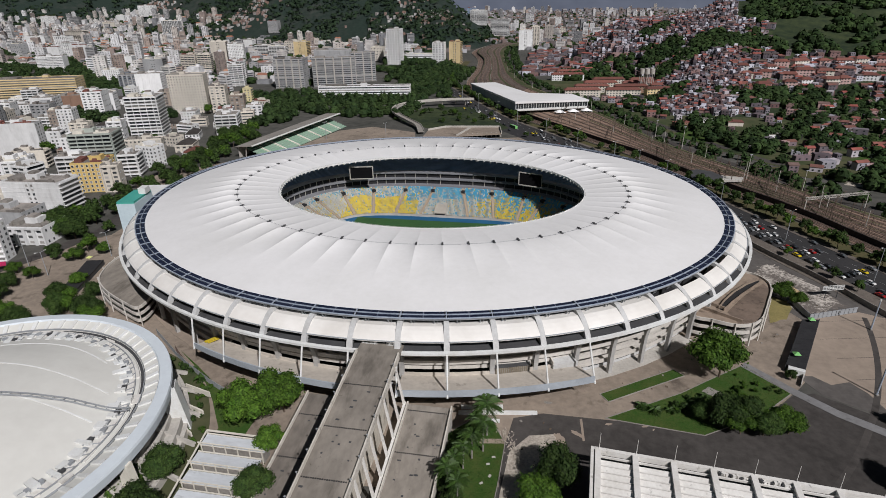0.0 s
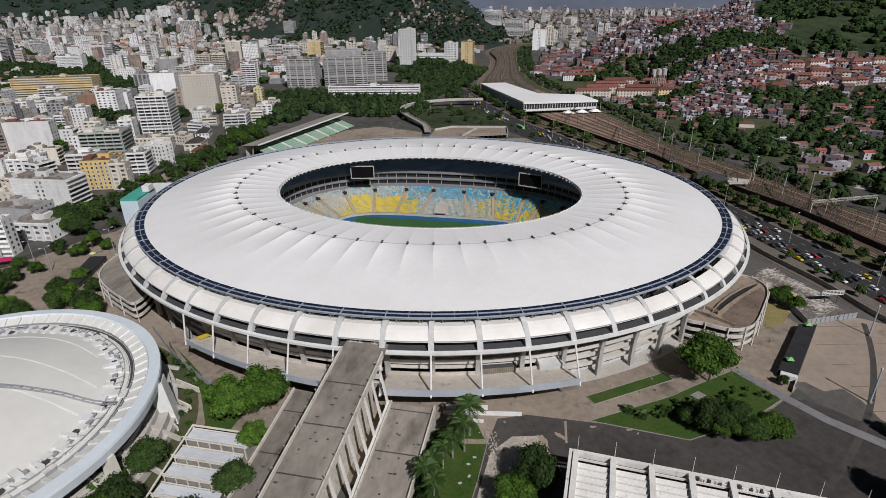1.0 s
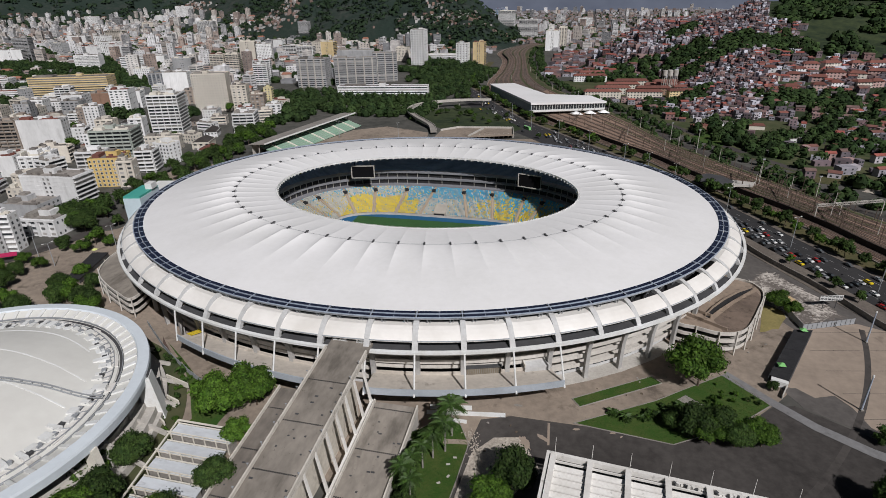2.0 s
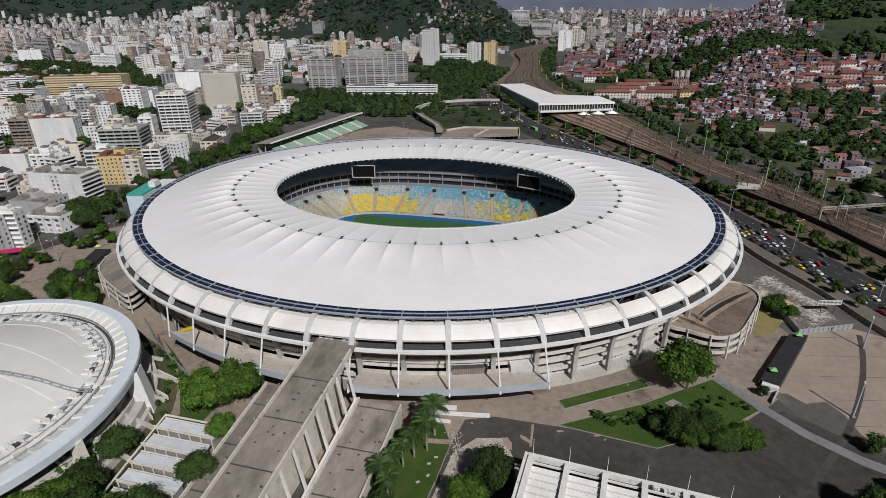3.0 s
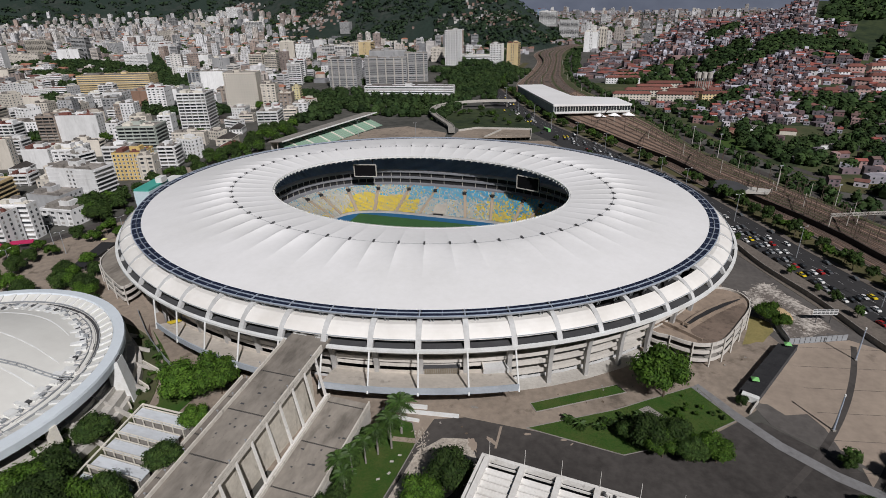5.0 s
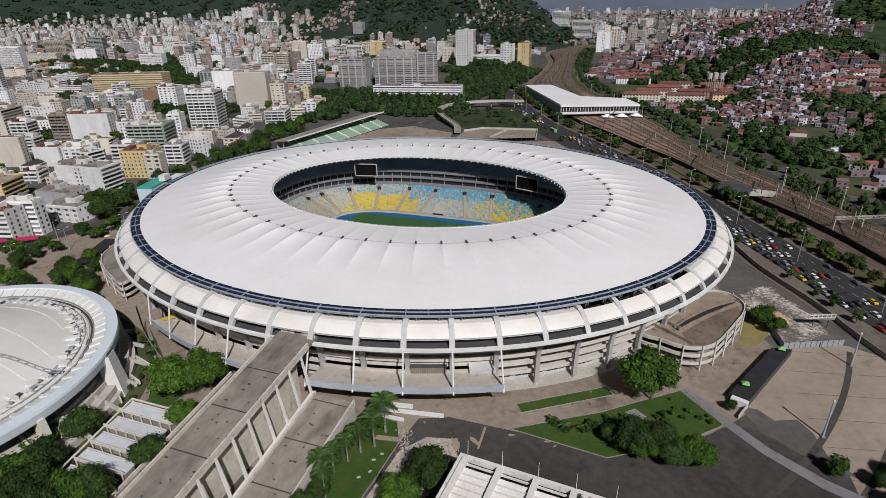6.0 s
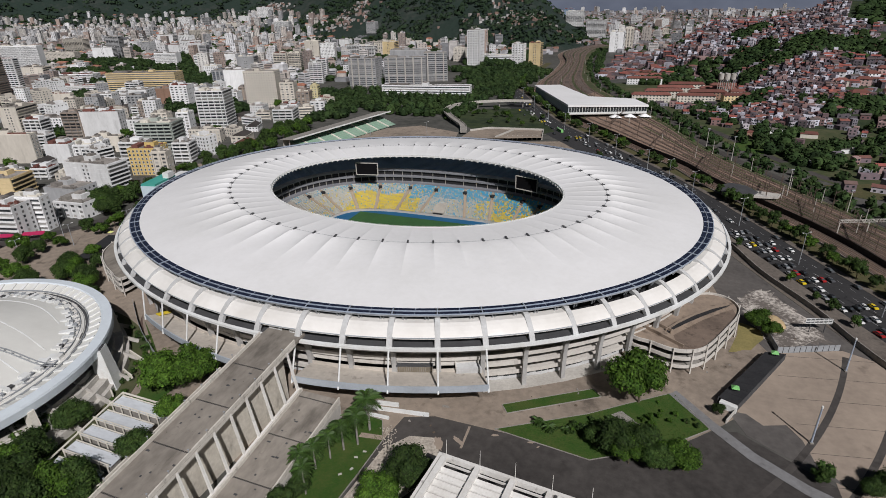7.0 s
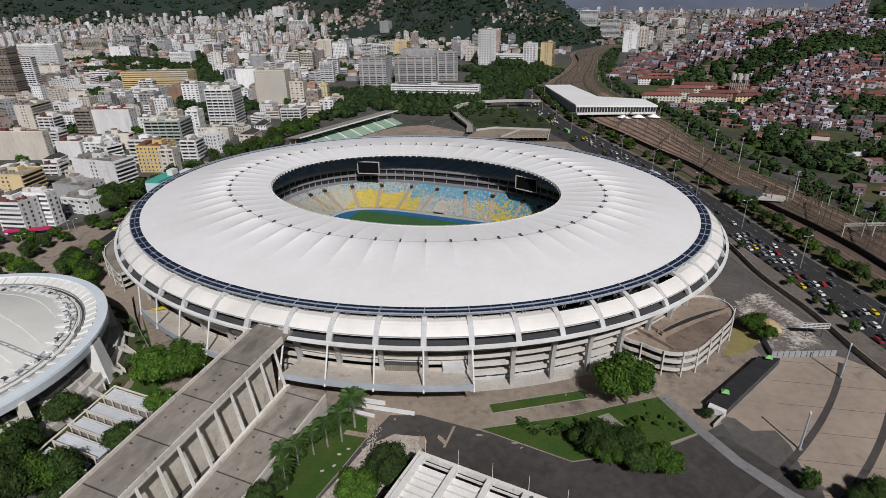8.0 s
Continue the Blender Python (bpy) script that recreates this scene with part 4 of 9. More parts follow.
def fine(points, n=6):
    """A smooth finer line through points."""
    out = []
    for i in range(len(points) - 1):
        p0, p1, p2, p3 = points[max(0, i - 1)], points[i], points[i + 1], points[min(len(points) - 1, i + 2)]
        for k in range(n):
            t = k / n
            out.append(tuple(0.5 * (2 * b + (c - a) * t + (2 * a - 5 * b + 4 * c - d) * t * t + (3 * b - a - 3 * c + d) * t ** 3) for a, b, c, d in zip(p0, p1, p2, p3)))
    return out + [points[-1]]


# ---- spiral car ramps beside the stadium ----
def spiral(name, outline, levels, label, cx, cy):
    ob = thing(name, (cx, cy, 0), label, "parking ramp")
    outline = fine([outline[-1], *outline, outline[0], outline[1]], 4)[4:-5]
    n = len(outline)

    def inset(d):
        out = []
        for x, y in outline:
            v = Vector((cx - x, cy - y))
            v.normalize()
            out.append((x + v.x * d, y + v.y * d))
        return out

    for z, h in levels:
        part("floor", Shape().prism(inset(0.3), z - 0.5, z), M_deck if z > 8 else M_conc, ob)
        a, b = outline, inset(0.5)
        ring = [[(*a[i], z - 0.45), (*b[i], z - 0.45), (*b[i], z + h - 0.2), (*a[i], z + h - 0.2)] for i in (*range(n), 0)]
        sh = Shape().sweep(ring, caps=False)
        part("parapet", sh, M_floorband, ob)
    top = levels[-1][0]
    posts = inset(-0.35)
    for i in range(0, n, 4):
        x, y = posts[i]
        part("column", Shape().box(x, y, 0, 0.42, 0.42, top + 1.3, 20), M_floorband, ob)
    # added near-black block stands in for shade inside the open storeys
    part("dark_core", Shape().prism(inset(6.5), 0, top - 0.6), M_dark, ob)
    return ob, inset


P_R = [(121.6, -72.0), (129, -76.0), (136.8, -78.5), (143.3, -77.0), (148.0, -72.5), (152.0, -65.0), (156.0, -56.0), (160.0, -46.0), (161.0, -38.0), (157.3, -31.5), (150.0, -29.5), (140, -36), (128, -50)]
park_r, ins = spiral("spiral_parking_ramp", P_R, [(2.6, 1.0), (6.0, 1.1), (9.2, 1.1)], "curved three-storey concrete car ramp with open sides", 141, -54)
M_tan = mat("tan_concrete", (0.33, 0.26, 0.20), (0.20, 0.158, 0.125), 0.9, big=0.06, small=0.5, bump=0.15, stain=((0.2, 0.56, 0.6, (1, 1, 1)),))
part("top_floor", Shape().prism(ins(0.55), 9.2, 9.25), M_tan, park_r)
M_tandark = mat("brown_concrete", (0.205, 0.155, 0.122), (0.115, 0.088, 0.070), 0.92, big=0.08, small=0.6, bump=0.15, stain=((0.2, 0.54, 0.6, (1, 1, 1)),))
part("side_floor", Shape().prism([(136.5, -68.0), (141.0, -61.5), (147, -53.0), (154, -44.8), (158.6, -40.0), (159.6, -45.0), (155.0, -56.0), (150.8, -65.0), (147.0, -71.8), (142.8, -75.8), (138.5, -76.5)], 9.22, 9.31), M_tandark, park_r)
slot = [(134.5, -66.5), (139, -59.5), (145, -51.5), (152, -43.5), (158, -37.5)]
rings, wall_a, wall_b = [], [], []
for i, (x, y) in enumerate(slot):
    n_ = Vector((0.74, -0.67, 0))
    w_ = (0.9, 1.3, 1.5, 1.4, 0.7)[i]
    p, q = Vector((x, y, 0)) - n_ * w_, Vector((x, y, 0)) + n_ * w_
    rings.append([(p.x, p.y, 9.26), (q.x, q.y, 9.26), (q.x, q.y, 9.34), (p.x, p.y, 9.34)])
    wall_a.append([(p.x - 0.3, p.y + 0.2, 9.25), (p.x, p.y, 9.25), (p.x, p.y, 10.3), (p.x - 0.3, p.y + 0.2, 10.3)])
    wall_b.append([(q.x, q.y, 9.25), (q.x + 0.3, q.y - 0.2, 9.25), (q.x + 0.3, q.y - 0.2, 10.3), (q.x, q.y, 10.3)])
# flat near-black strip on the floor, painted shade of the ramp opening
part("slot_shade", Shape().sweep(rings), M_dark, park_r)
part("ramp_kerb", Shape().sweep(wall_a), M_tan, park_r)
part("ramp_kerb", Shape().sweep(wall_b), M_tan, park_r)
part("cross_wall", Shape().beam((126, -66, 9.9), (140, -75.5, 9.9), 0.4, 1.3), M_tan, park_r)
part("cross_wall", Shape().beam((124, -58, 9.9), (136, -66, 9.9), 0.4, 1.2), M_tan, park_r)
P_L = [(-105.9, -101.5), (-116, -98), (-126.9, -92.5), (-136, -86.5), (-142.5, -80.0), (-147, -71), (-149.5, -60), (-148.5, -50), (-143, -44), (-134, -50), (-120, -70), (-108, -88)]
spiral("spiral_parking_ramp", P_L, [(2.4, 1.0), (5.6, 1.1), (8.6, 1.1)], "curved concrete car ramp with dark open storeys", -128, -74)

# ---- yards, lawns and streets round the stadium ----
slab("yard_pavement", [(172, -54), (198, -43), (214, -50), (262, -150), (262, -260), (190, -260), (181, -114), (157, -93)], 0.05, M_court, "pale concrete yard with dark curved bands", "pavement")
slab("asphalt_road", [(52.5, -175), (52.5, -149.4), (54.8, -133.6), (64.5, -129.8), (87.1, -129.6), (112.2, -128.9), (134.6, -122.1), (150.1, -106.4), (157, -104.5), (181, -119), (192, -128), (262, -165), (262, -262), (52.5, -262)], 0.045, mat("forecourt_asphalt", (0.076, 0.069, 0.064), (0.029, 0.026, 0.0245), 0.92, big=0.013, small=0.35, fine=0.3, bump=0.2, lo=0.38, hi=0.62, stain=((0.1, 0.57, 0.4, (1, 1, 1)), (0.7, 0.66, 0.5, (1, 1, 1)))), "worn dark asphalt forecourt road", "road")
slab("grey_patch", [(154.9, -94.8), (160.3, -94.2), (164.9, -98.5), (171.8, -95.8), (175.4, -101.7), (177.2, -110.6), (184.2, -118.4), (181, -117), (165, -108.5), (159.5, -105)], 0.056, M_asph_grey, "worn grey asphalt patch in the yard", "pavement")
slab("pale_pavement", [(136.5, -92.0), (139.0, -89.3), (150.6, -102.2), (161.5, -112.8), (174, -121.0), (196, -130.5), (262, -158), (262, -162.5), (194.5, -134.2), (172.3, -124.6), (159.2, -115.8), (147.9, -104.8)], 0.16, mat("blue_grey_footway", (0.225, 0.225, 0.23), (0.145, 0.143, 0.142), 0.9, big=0.06, small=0.6, fine=0.4, stain=((0.2, 0.58, 0.45, (1, 1, 1)),)), "worn blue-grey concrete footway with kerb", "pavement")
slab("gravel_pavement", [(54.5, -149), (60.2, -141), (68.5, -139), (76, -152), (70, -160), (64, -172), (52.4, -172)], 0.06, M_dust, "broken dusty concrete path", "pavement")
for pts, lab in ((((86.5, -120.4), (83.8, -116.7), (111.5, -98.0), (114.9, -101.3)), "narrow strip of green lawn in the plaza"), (((84.7, -129.0), (111.8, -111.7), (122.3, -103.1), (138.0, -90.8), (149.0, -106.2), (136.0, -118.9), (115.0, -132.1)), "large shrubby lawn with a kerb"), (((41.0, -137.0), (48.6, -137.4), (53.0, -145.5), (52.3, -159.6), (51.4, -172), (46.0, -195), (36.4, -195), (36.4, -142)), "green palm lawn beside the ramp")):
    ob = slab("lawn", list(pts), 0.14, M_grass, lab, "lawn")
    cx, cy = sum(p[0] for p in pts) / len(pts), sum(p[1] for p in pts) / len(pts)
    sh = Shape()
    for p, q in zip(pts, (*pts[1:], pts[0])):
        sh.beam((*p, 0.1), (*q, 0.1), 0.25, 0.3)
    part("kerb", sh, M_conc, ob)
    # tufts of grass
    sh = Shape()
    area = 260 if len(pts) == 4 else 900
    xs, ys = [p[0] for p in pts], [p[1] for p in pts]

    def inside(x, y):
        c = False
        for (ax, ay), (bx, by) in zip(pts, (*pts[1:], pts[0])):
            if (ay > y) != (by > y) and x < (bx - ax) * (y - ay) / (by - ay) + ax:
                c = not c
        return c

    for i in range(area * 8):
        x, y = rnd.uniform(min(xs), max(xs)), rnd.uniform(min(ys), max(ys))
        if inside(x, y):
            a, h = rnd.uniform(0, 6.28), rnd.uniform(0.06, 0.17)
            dx, dy = 0.25 * math.cos(a), 0.25 * math.sin(a)
            sh.face((x - dx, y - dy, 0.13), (x + dx, y + dy, 0.13), (x + dx * 0.4, y + dy * 0.6, 0.13 + h), (x - dx * 0.5, y - dy * 0.3, 0.13 + h * 0.9))
    tagged(part("grass", sh, M_grass), "short uneven grass of the lawn", "grass", kind="stuff")
slab("lawn_path", [(119, -109.5), (122, -106.5), (135, -116.5), (132, -118.8)], 0.17, M_conc, "narrow concrete path across the lawn", "pavement")
slab("lawn_path", [(45, -145.0), (52.6, -143.8), (52.9, -145.8), (45, -147.0)], 0.17, M_court, "short dusty path in the palm lawn", "pavement")
# dark bands and joints of the yard
for k, r in enumerate((228, 243.4)):
    c = (-25, 4)
    rings = []
    for i in range(40):
        a = radians(-13 - 1.05 * i)
        rings.append([(c[0] + rr * math.cos(a), c[1] + rr * math.sin(a), z) for rr, z in ((r, 0.03), (r + 2.0, 0.03), (r + 2.0, 0.058), (r, 0.058))])
    tagged(part("yard_band", Shape().sweep(rings), M_asph_pale), "dark curved band set in the yard", "paving", kind="structure")
for i in range(7):
    y = -55 - 13 * i
    tagged(part("yard_joint", Shape().beam((172 + i, y, 0.05), (250, y + 16, 0.05), 0.14, 0.03), M_asph_pale), "thin dark joint of the yard", "paving", kind="structure")
# shed of dark netting with green parasols, hoarding, board
shed = thing("netting_shed", (165, -72, 0), "long low shed roofed with dark netting", "shed")
SHED = [(151.8, -91.6), (157.6, -93.8), (176.6, -56.6), (169.6, -57.6)]
part("roof", Shape().prism(SHED, 2.5, 2.65), M_dark, shed)
for (xa, ya), (xb, yb) in ((SHED[0], SHED[3]), (SHED[1], SHED[2])):
    part("side_wall", Shape().beam((xa, ya, 1.25), (xb, yb, 1.25), 0.2, 2.5), M_slot, shed)
    for i in range(9):
        x, y = lerp((xa, ya), (xb, yb), i / 8)
        part("post", Shape().beam((x, y, 0), (x, y, 2.75), 0.18), M_slot, shed)
for i in range(1, 9):
    p, q = lerp(SHED[0], SHED[3], i / 9), lerp(SHED[1], SHED[2], i / 9)
    part("rafter", Shape().beam((*p, 2.68), (*q, 2.68), 0.14, 0.1), M_dark, shed)
part("end_hut", Shape().box(154.9, -93.6, 0, 5.4, 2.0, 2.3, -20), M_paint, shed)
part("low_wall", Shape().beam((157.2, -94.6, 0.8), (153.8, -101.5, 0.8), 0.3, 1.6), M_conc_pale, shed)
M_green = mat("green_cloth", (0.16, 0.42, 0.12), (0.22, 0.5, 0.2), 0.8, big=0.5, small=3)
M_lime = mat("yellow_cloth", (0.62, 0.66, 0.22), (0.5, 0.52, 0.2), 0.8, big=0.5, small=3)
for x, y, m in ((157.2, -86.0, M_green), (172.5, -59.0, M_green), (-163.5, -74.5, M_lime), (-174.0, -50.5, M_lime)):
    ob = thing("parasol", (x, y, 0), "square market parasol on a thin pole", "parasol", "parasols on the netting sheds")
    part("pole", Shape().tube((x, y, 0), (x, y, 4.6), 0.06, n=6), M_grey, ob)
    part("canopy", Shape().hull([(x - 1.25, y - 1.25, 3.8), (x + 1.25, y - 1.25, 3.8), (x + 1.25, y + 1.25, 3.8), (x - 1.25, y + 1.25, 3.8)], [(x - 0.12, y - 0.12, 4.7), (x + 0.12, y - 0.12, 4.7), (x + 0.12, y + 0.12, 4.7), (x - 0.12, y + 0.12, 4.7)]), m, ob)
shed2 = thing("netting_shed", (-168, -66, 0), "low shed roofed with dark netting", "shed")
part("roof", Shape().prism([(-163, -82), (-156, -80), (-166, -50), (-174.5, -52)], 2.5, 2.7), M_dark, shed2)
part("side_wall", Shape().beam((-156.5, -80, 1.2), (-166.3, -50, 1.2), 0.2, 2.4), M_slot, shed2)
hoard = thing("hoarding", (186, -48, 0), "grey corrugated sheet hoarding round a work yard", "fence")
for i in range(11):
    x, y = 175.5 + i * 2.05, -52.4 + i * 0.88
    part("sheet", Shape().box(x, y, 0, 2.0, 0.12, 2.7, 23.2), M_grey, hoard)
for i in range(10):
    part("sheet", Shape().box(174.5 - i * 0.35, -51.5 + i * 2.0, 0, 0.12, 1.95, 2.7, 10), M_grey, hoard)
board = thing("lattice_board", (191.5, -31.5, 0), "lattice billboard frame on posts with a white grid", "billboard")
sh = Shape()
for i in range(7):
    sh.beam((186.5 + 1.6 * i, -33 + 0.45 * i, 4.2), (186.5 + 1.6 * i, -33 + 0.45 * i, 6.5), 0.2)
for i in range(4):
    sh.beam((186.5, -33, 4.3 + 0.72 * i), (196.1, -30.3, 4.3 + 0.72 * i), 0.2)
part("grid", sh, M_paint, board)
part("backing", Shape().beam((186.6, -32.7, 5.4), (196.0, -30.0, 5.4), 0.1, 2.2), M_slot, board)
for x, y in ((188.5, -32.2), (194, -30.7)):
    part("post", Shape().tube((x, y, 0), (x, y, 4.8), 0.18, n=6), M_slot, board)
# sand heap and cleared ground
M_sand = mat("sand", (0.52, 0.39, 0.22), (0.40, 0.30, 0.175), 0.95, big=0.3, small=2.0, bump=0.3)
sh = Shape()
rows = []
for j in range(7):
    r = 7.0 * (1 - j / 6)
    rows.append([(175.5 + r * 0.75 * math.cos(TAU * i / 20) * (1 + 0.15 * math.sin(3 * i)), -29.5 + r * 1.15 * math.sin(TAU * i / 20), 0.02 + 1.8 * (j / 6) ** 0.7 * (1 + 0.1 * math.sin(i * 2.1))) for i in range(20)])
sh.sweep(rows)
solid("sand_heap", sh, M_sand, "heap of yellow sand in the work yard", "sand", smooth=True)
chalk = fine([(166, -29), (165, -14), (169, -4), (175, 1), (180, -3), (187, -17), (195, -36), (190, -41), (178, -47), (171, -42), (166, -29)], 5)
slab("cleared_ground", [(x + 1.6 * math.sin(2.7 * i) + 0.8 * math.sin(7.1 * i), y + 1.6 * math.cos(3.3 * i)) for i, (x, y) in enumerate(chalk)], 0.05, mat("chalky_ground", (0.52, 0.48, 0.43), (0.135, 0.118, 0.105), 0.95, big=0.11, small=0.7, fine=0.5, lo=0.41, hi=0.53, bump=0.2, stain=((0.16, 0.58, 0.5, (1, 1, 1)),)), "chalky dusty cleared ground", "ground")
slab("dry_grass_verge", [(157.5, -58), (160, -57), (163, -54.5), (165.5, -54), (168, -49), (171, -44), (171.5, -38), (167, -35), (163, -33), (161.5, -44)], 0.08, mat("dry_grass", (0.26, 0.215, 0.085), (0.17, 0.15, 0.06), 0.95, big=0.15, small=1.2, bump=0.4), "dry yellow grass beside the car ramp", "ground")
# white kerb walls near the palms, and lamp masts of the yard
for a, b, h in (((36.5, -134.5), (62.5, -130.5), 1.2), ((37, -131.8), (51, -129.5), 1.4), ((41, -136.6), (50.5, -136.2), 0.9)):
    solid("garden_wall", Shape().beam((*a, h / 2), (*b, h / 2), 0.8, h), M_paint, "low white garden wall", "wall")
for x, y in ((177.6, -102.1), (196.1, -57.3), (225, -30)):
    ob = thing("light_mast", (x, y, 0), "tall pale tubular light mast", "mast", "masts in the yard")
    part("pole", Shape().tube((x, y, 0), (x, y, 14), 0.34, 0.22, 8), M_steel, ob)
    part("head", Shape().tube((x, y, 13.6), (x, y, 14.3), 0.34, 0.3, 8), M_paint, ob)
    part("footing", Shape().box(x, y, 0, 1.1, 1.1, 0.5, 20), M_conc, ob)
# fence and path between arena and stadium
fence = thing("panel_fence", (-66, -126, 0), "long pale slatted fence along the stadium", "fence")
fpts = [(-96, -106), (-89.7, -110.7), (-78, -119.5), (-67.6, -126.4), (-55, -133.5), (-43.6, -139.0), (-36, -142)]
for p, q in zip(fpts, fpts[1:]):
    n = max(2, int(math.dist(p, q) / 1.1))
    for i in range(n):
        a, b = lerp(p, q, (i + 0.05) / n), lerp(p, q, (i + 0.9) / n)
        part("panel", Shape().beam((*a, 1.3), (*b, 1.3), 0.1, 2.4), M_grey, fence)
slab("garden_path", [(-84, -112), (-79, -116.5), (-64, -129), (-53.5, -140), (-43.5, -156), (-42, -168), (-46.5, -168), (-48.5, -156), (-58, -141.5), (-69, -130)], 0.07, mat("red_brown_path", (0.105, 0.07, 0.058), (0.075, 0.052, 0.045), 0.9, big=0.1, small=1), "red-brown garden path", "pavement")
slab("lawn", [(-79, -115.5), (-62, -128), (-50, -141), (-40, -154), (-40, -160), (-30, -160), (-30, -148), (-52, -134), (-66, -124)], 0.06, M_grass, "strip of garden lawn by the fence", "lawn")
slab("lawn", [(-70, -133), (-59.5, -142.5), (-50, -157), (-48, -168), (-56, -168), (-52, -150), (-62, -138)], 0.065, M_grass, "strip of garden lawn under the arena", "lawn")
solid("garden_wall", Shape().beam((-61, -138.5, 2.4), (-50, -141.5, 2.4), 0.4, 2.2).beam((-57, -147, 2.2), (-47.5, -150, 2.2), 0.5, 1.6).beam((-54, -155, 2), (-45.5, -160, 2), 0.5, 1.6), M_cream, "cream concrete garden walls by the arena", "wall")

slab("west_pavement", [(-150, -118), (-212, -135), (-238, -92), (-216, -58), (-196, -18), (-184, -6), (-168, -30), (-158, -60)], 0.03, M_plaza, "broad grey-brown pavement west of the stadium", "pavement")
slab("road", [(-262, -112), (-238, -100), (-214, -66), (-204, -42), (-196, -6), (-214, 60), (-222, 60), (-206, -8), (-214, -44), (-226, -70), (-262, -98)], 0.06, M_asph_pale, "grey street curving past the stadium", "road")

# broken kerb and rubble along the palm lawn, dusty spills on the forecourt
rub = Shape()
for i in range(420):
    t = rnd.random()
    x, y = 54.5 + 12 * t * 0.9 + rnd.gauss(0, 1.2), -140 - 32 * t + rnd.gauss(0, 1.0)
    s_ = rnd.uniform(0.12, 0.45)
    rub.box(x - 2, y, 0.03, s_, s_ * rnd.uniform(0.5, 1.0), s_ * 0.6, rnd.uniform(0, 90))
tagged(part("rubble", rub, M_dust), "broken pale concrete rubble beside the lawn", "rubble", kind="stuff")


def spill(x, y, r, turn, label, material, z=0.066):
    """An irregular thin patch on the ground."""
    pts = []
    for q in range(22):
        a = TAU * q / 22
        rr = r * (0.62 + 0.5 * rnd.random())
        u, w = rr * math.cos(a), 0.42 * rr * math.sin(a)
        c, s_ = math.cos(radians(turn)), math.sin(radians(turn))
        pts.append((x + u * c - w * s_, y + u * s_ + w * c))
    slab("dust_patch", pts, z, material, label, "ground")


for x, y, r, turn in ((85.5, -131.6, 1.3, 20), (97, -130.8, 1.2, 10), (99.5, -132.0, 0.7, 60), (75, -137.5, 2.4, -35), (70, -141, 3.4, -60)):
    spill(x, y, r, turn, "pale dust spilled on the asphalt", M_court)
spill(66, -124, 1.6, 0, "pale worn patch of plaza concrete", M_conc, 0.056)
slab("pale_line", [(76.4, -130.6), (77.2, -130.4), (77.6, -140.5), (76.9, -140.7)], 0.062, M_court, "pale concrete strip across the asphalt", "marking")
for x, y, t in ((48.6, -155.0, 20), (49.6, -159.5, 70), (47.4, -162.5, 40), (50.0, -152.0, 10)):
    solid("stone_plate", Shape().box(x, y, 0.12, 1.1, 0.7, 0.12, t), M_conc_pale, "pale flat stone plate lying on the lawn", "stone")

# ---- roads, railway and station beyond the stadium ----
def strip(left, right, z, low=-0.3):
    return Shape().sweep([[(*p, low), (*q, low), (*q, z), (*p, z)] for p, q in zip(left, right)])


LAMP = fine([(-125, 900), (-118, 740), (-105, 600), (-66, 500), (3, 352), (60, 266), (114, 187), (147, 132), (172, 82.4), (195.5, 36), (219, -10), (250, -70), (300, -160)])
LINE = list(LAMP)
SOUTH = [i for i, p in enumerate(LINE) if p[1] < 118]
NORTH = [i for i, p in enumerate(LINE) if p[1] > 100]


def lane(name, o0, o1, z, material, label, category, rows=None):
    rows = rows or range(len(LINE))
    l_, r_ = along(LINE, o0), along(LINE, o1)
    return tagged(part(name, strip([l_[i] for i in rows], [r_[i] for i in rows], z), material), label, category, kind="structure")


M_verge = mat("dry_verge", (0.105, 0.085, 0.040), (0.050, 0.058, 0.022), 0.95, big=0.06, small=0.6, fine=0.5, bump=0.4)
M_footway = mat("dusty_footway", (0.175, 0.150, 0.127), (0.095, 0.082, 0.071), 0.92, big=0.08, small=0.7, fine=0.5, bump=0.15, stain=((0.2, 0.56, 0.5, (1, 1, 1)),))
lane("road", 13.4, -11.3, 0.05, M_asph, "wide dark avenue full of cars", "road")
lane("road", 24.0, 13.4, 0.05, M_asph, "dark outer carriageway of the avenue", "road", NORTH)
lane("pavement", 27.0, 13.4, 0.17, M_footway, "dusty grey footway with trees beside the avenue", "pavement", SOUTH)
lane("pavement", -11.3, -15.0, 0.17, M_footway, "narrow grey footway along the avenue", "pavement")
lane("verge", -15.0, -27.0, 0.14, M_verge, "dry grassy bank between avenue and railway", "verge")
for o in (6.4, -0.8, -6.2):
    ln = along(LINE, o)
    sh = Shape()
    for i in range(len(ln) - 1):
        n = max(1, int(math.dist(ln[i], ln[i + 1]) / 9))
        for k in range(n):
            sh.beam((*lerp(ln[i], ln[i + 1], (k + 0.2) / n), 0.06), (*lerp(ln[i], ln[i + 1], (k + 0.6) / n), 0.06), 0.10, 0.02)
    tagged(part("lane_marking", sh, M_rib), "worn white broken lane markings of the avenue", "marking", kind="stuff")
wall_line = fine([(120, 148), (150, 85), (165.7, 47.8), (177, 17.3), (194, -14), (208, -47), (236, -96), (275, -160)], 5)
sh = Shape()
for p, q in zip(wall_line, wall_line[1:]):
    sh.beam((*p, 1.3), (*q, 1.3), 0.35, 2.6)
tagged(part("boundary_wall", sh, M_conc), "long grey boundary wall beside the service road", "wall", kind="structure")
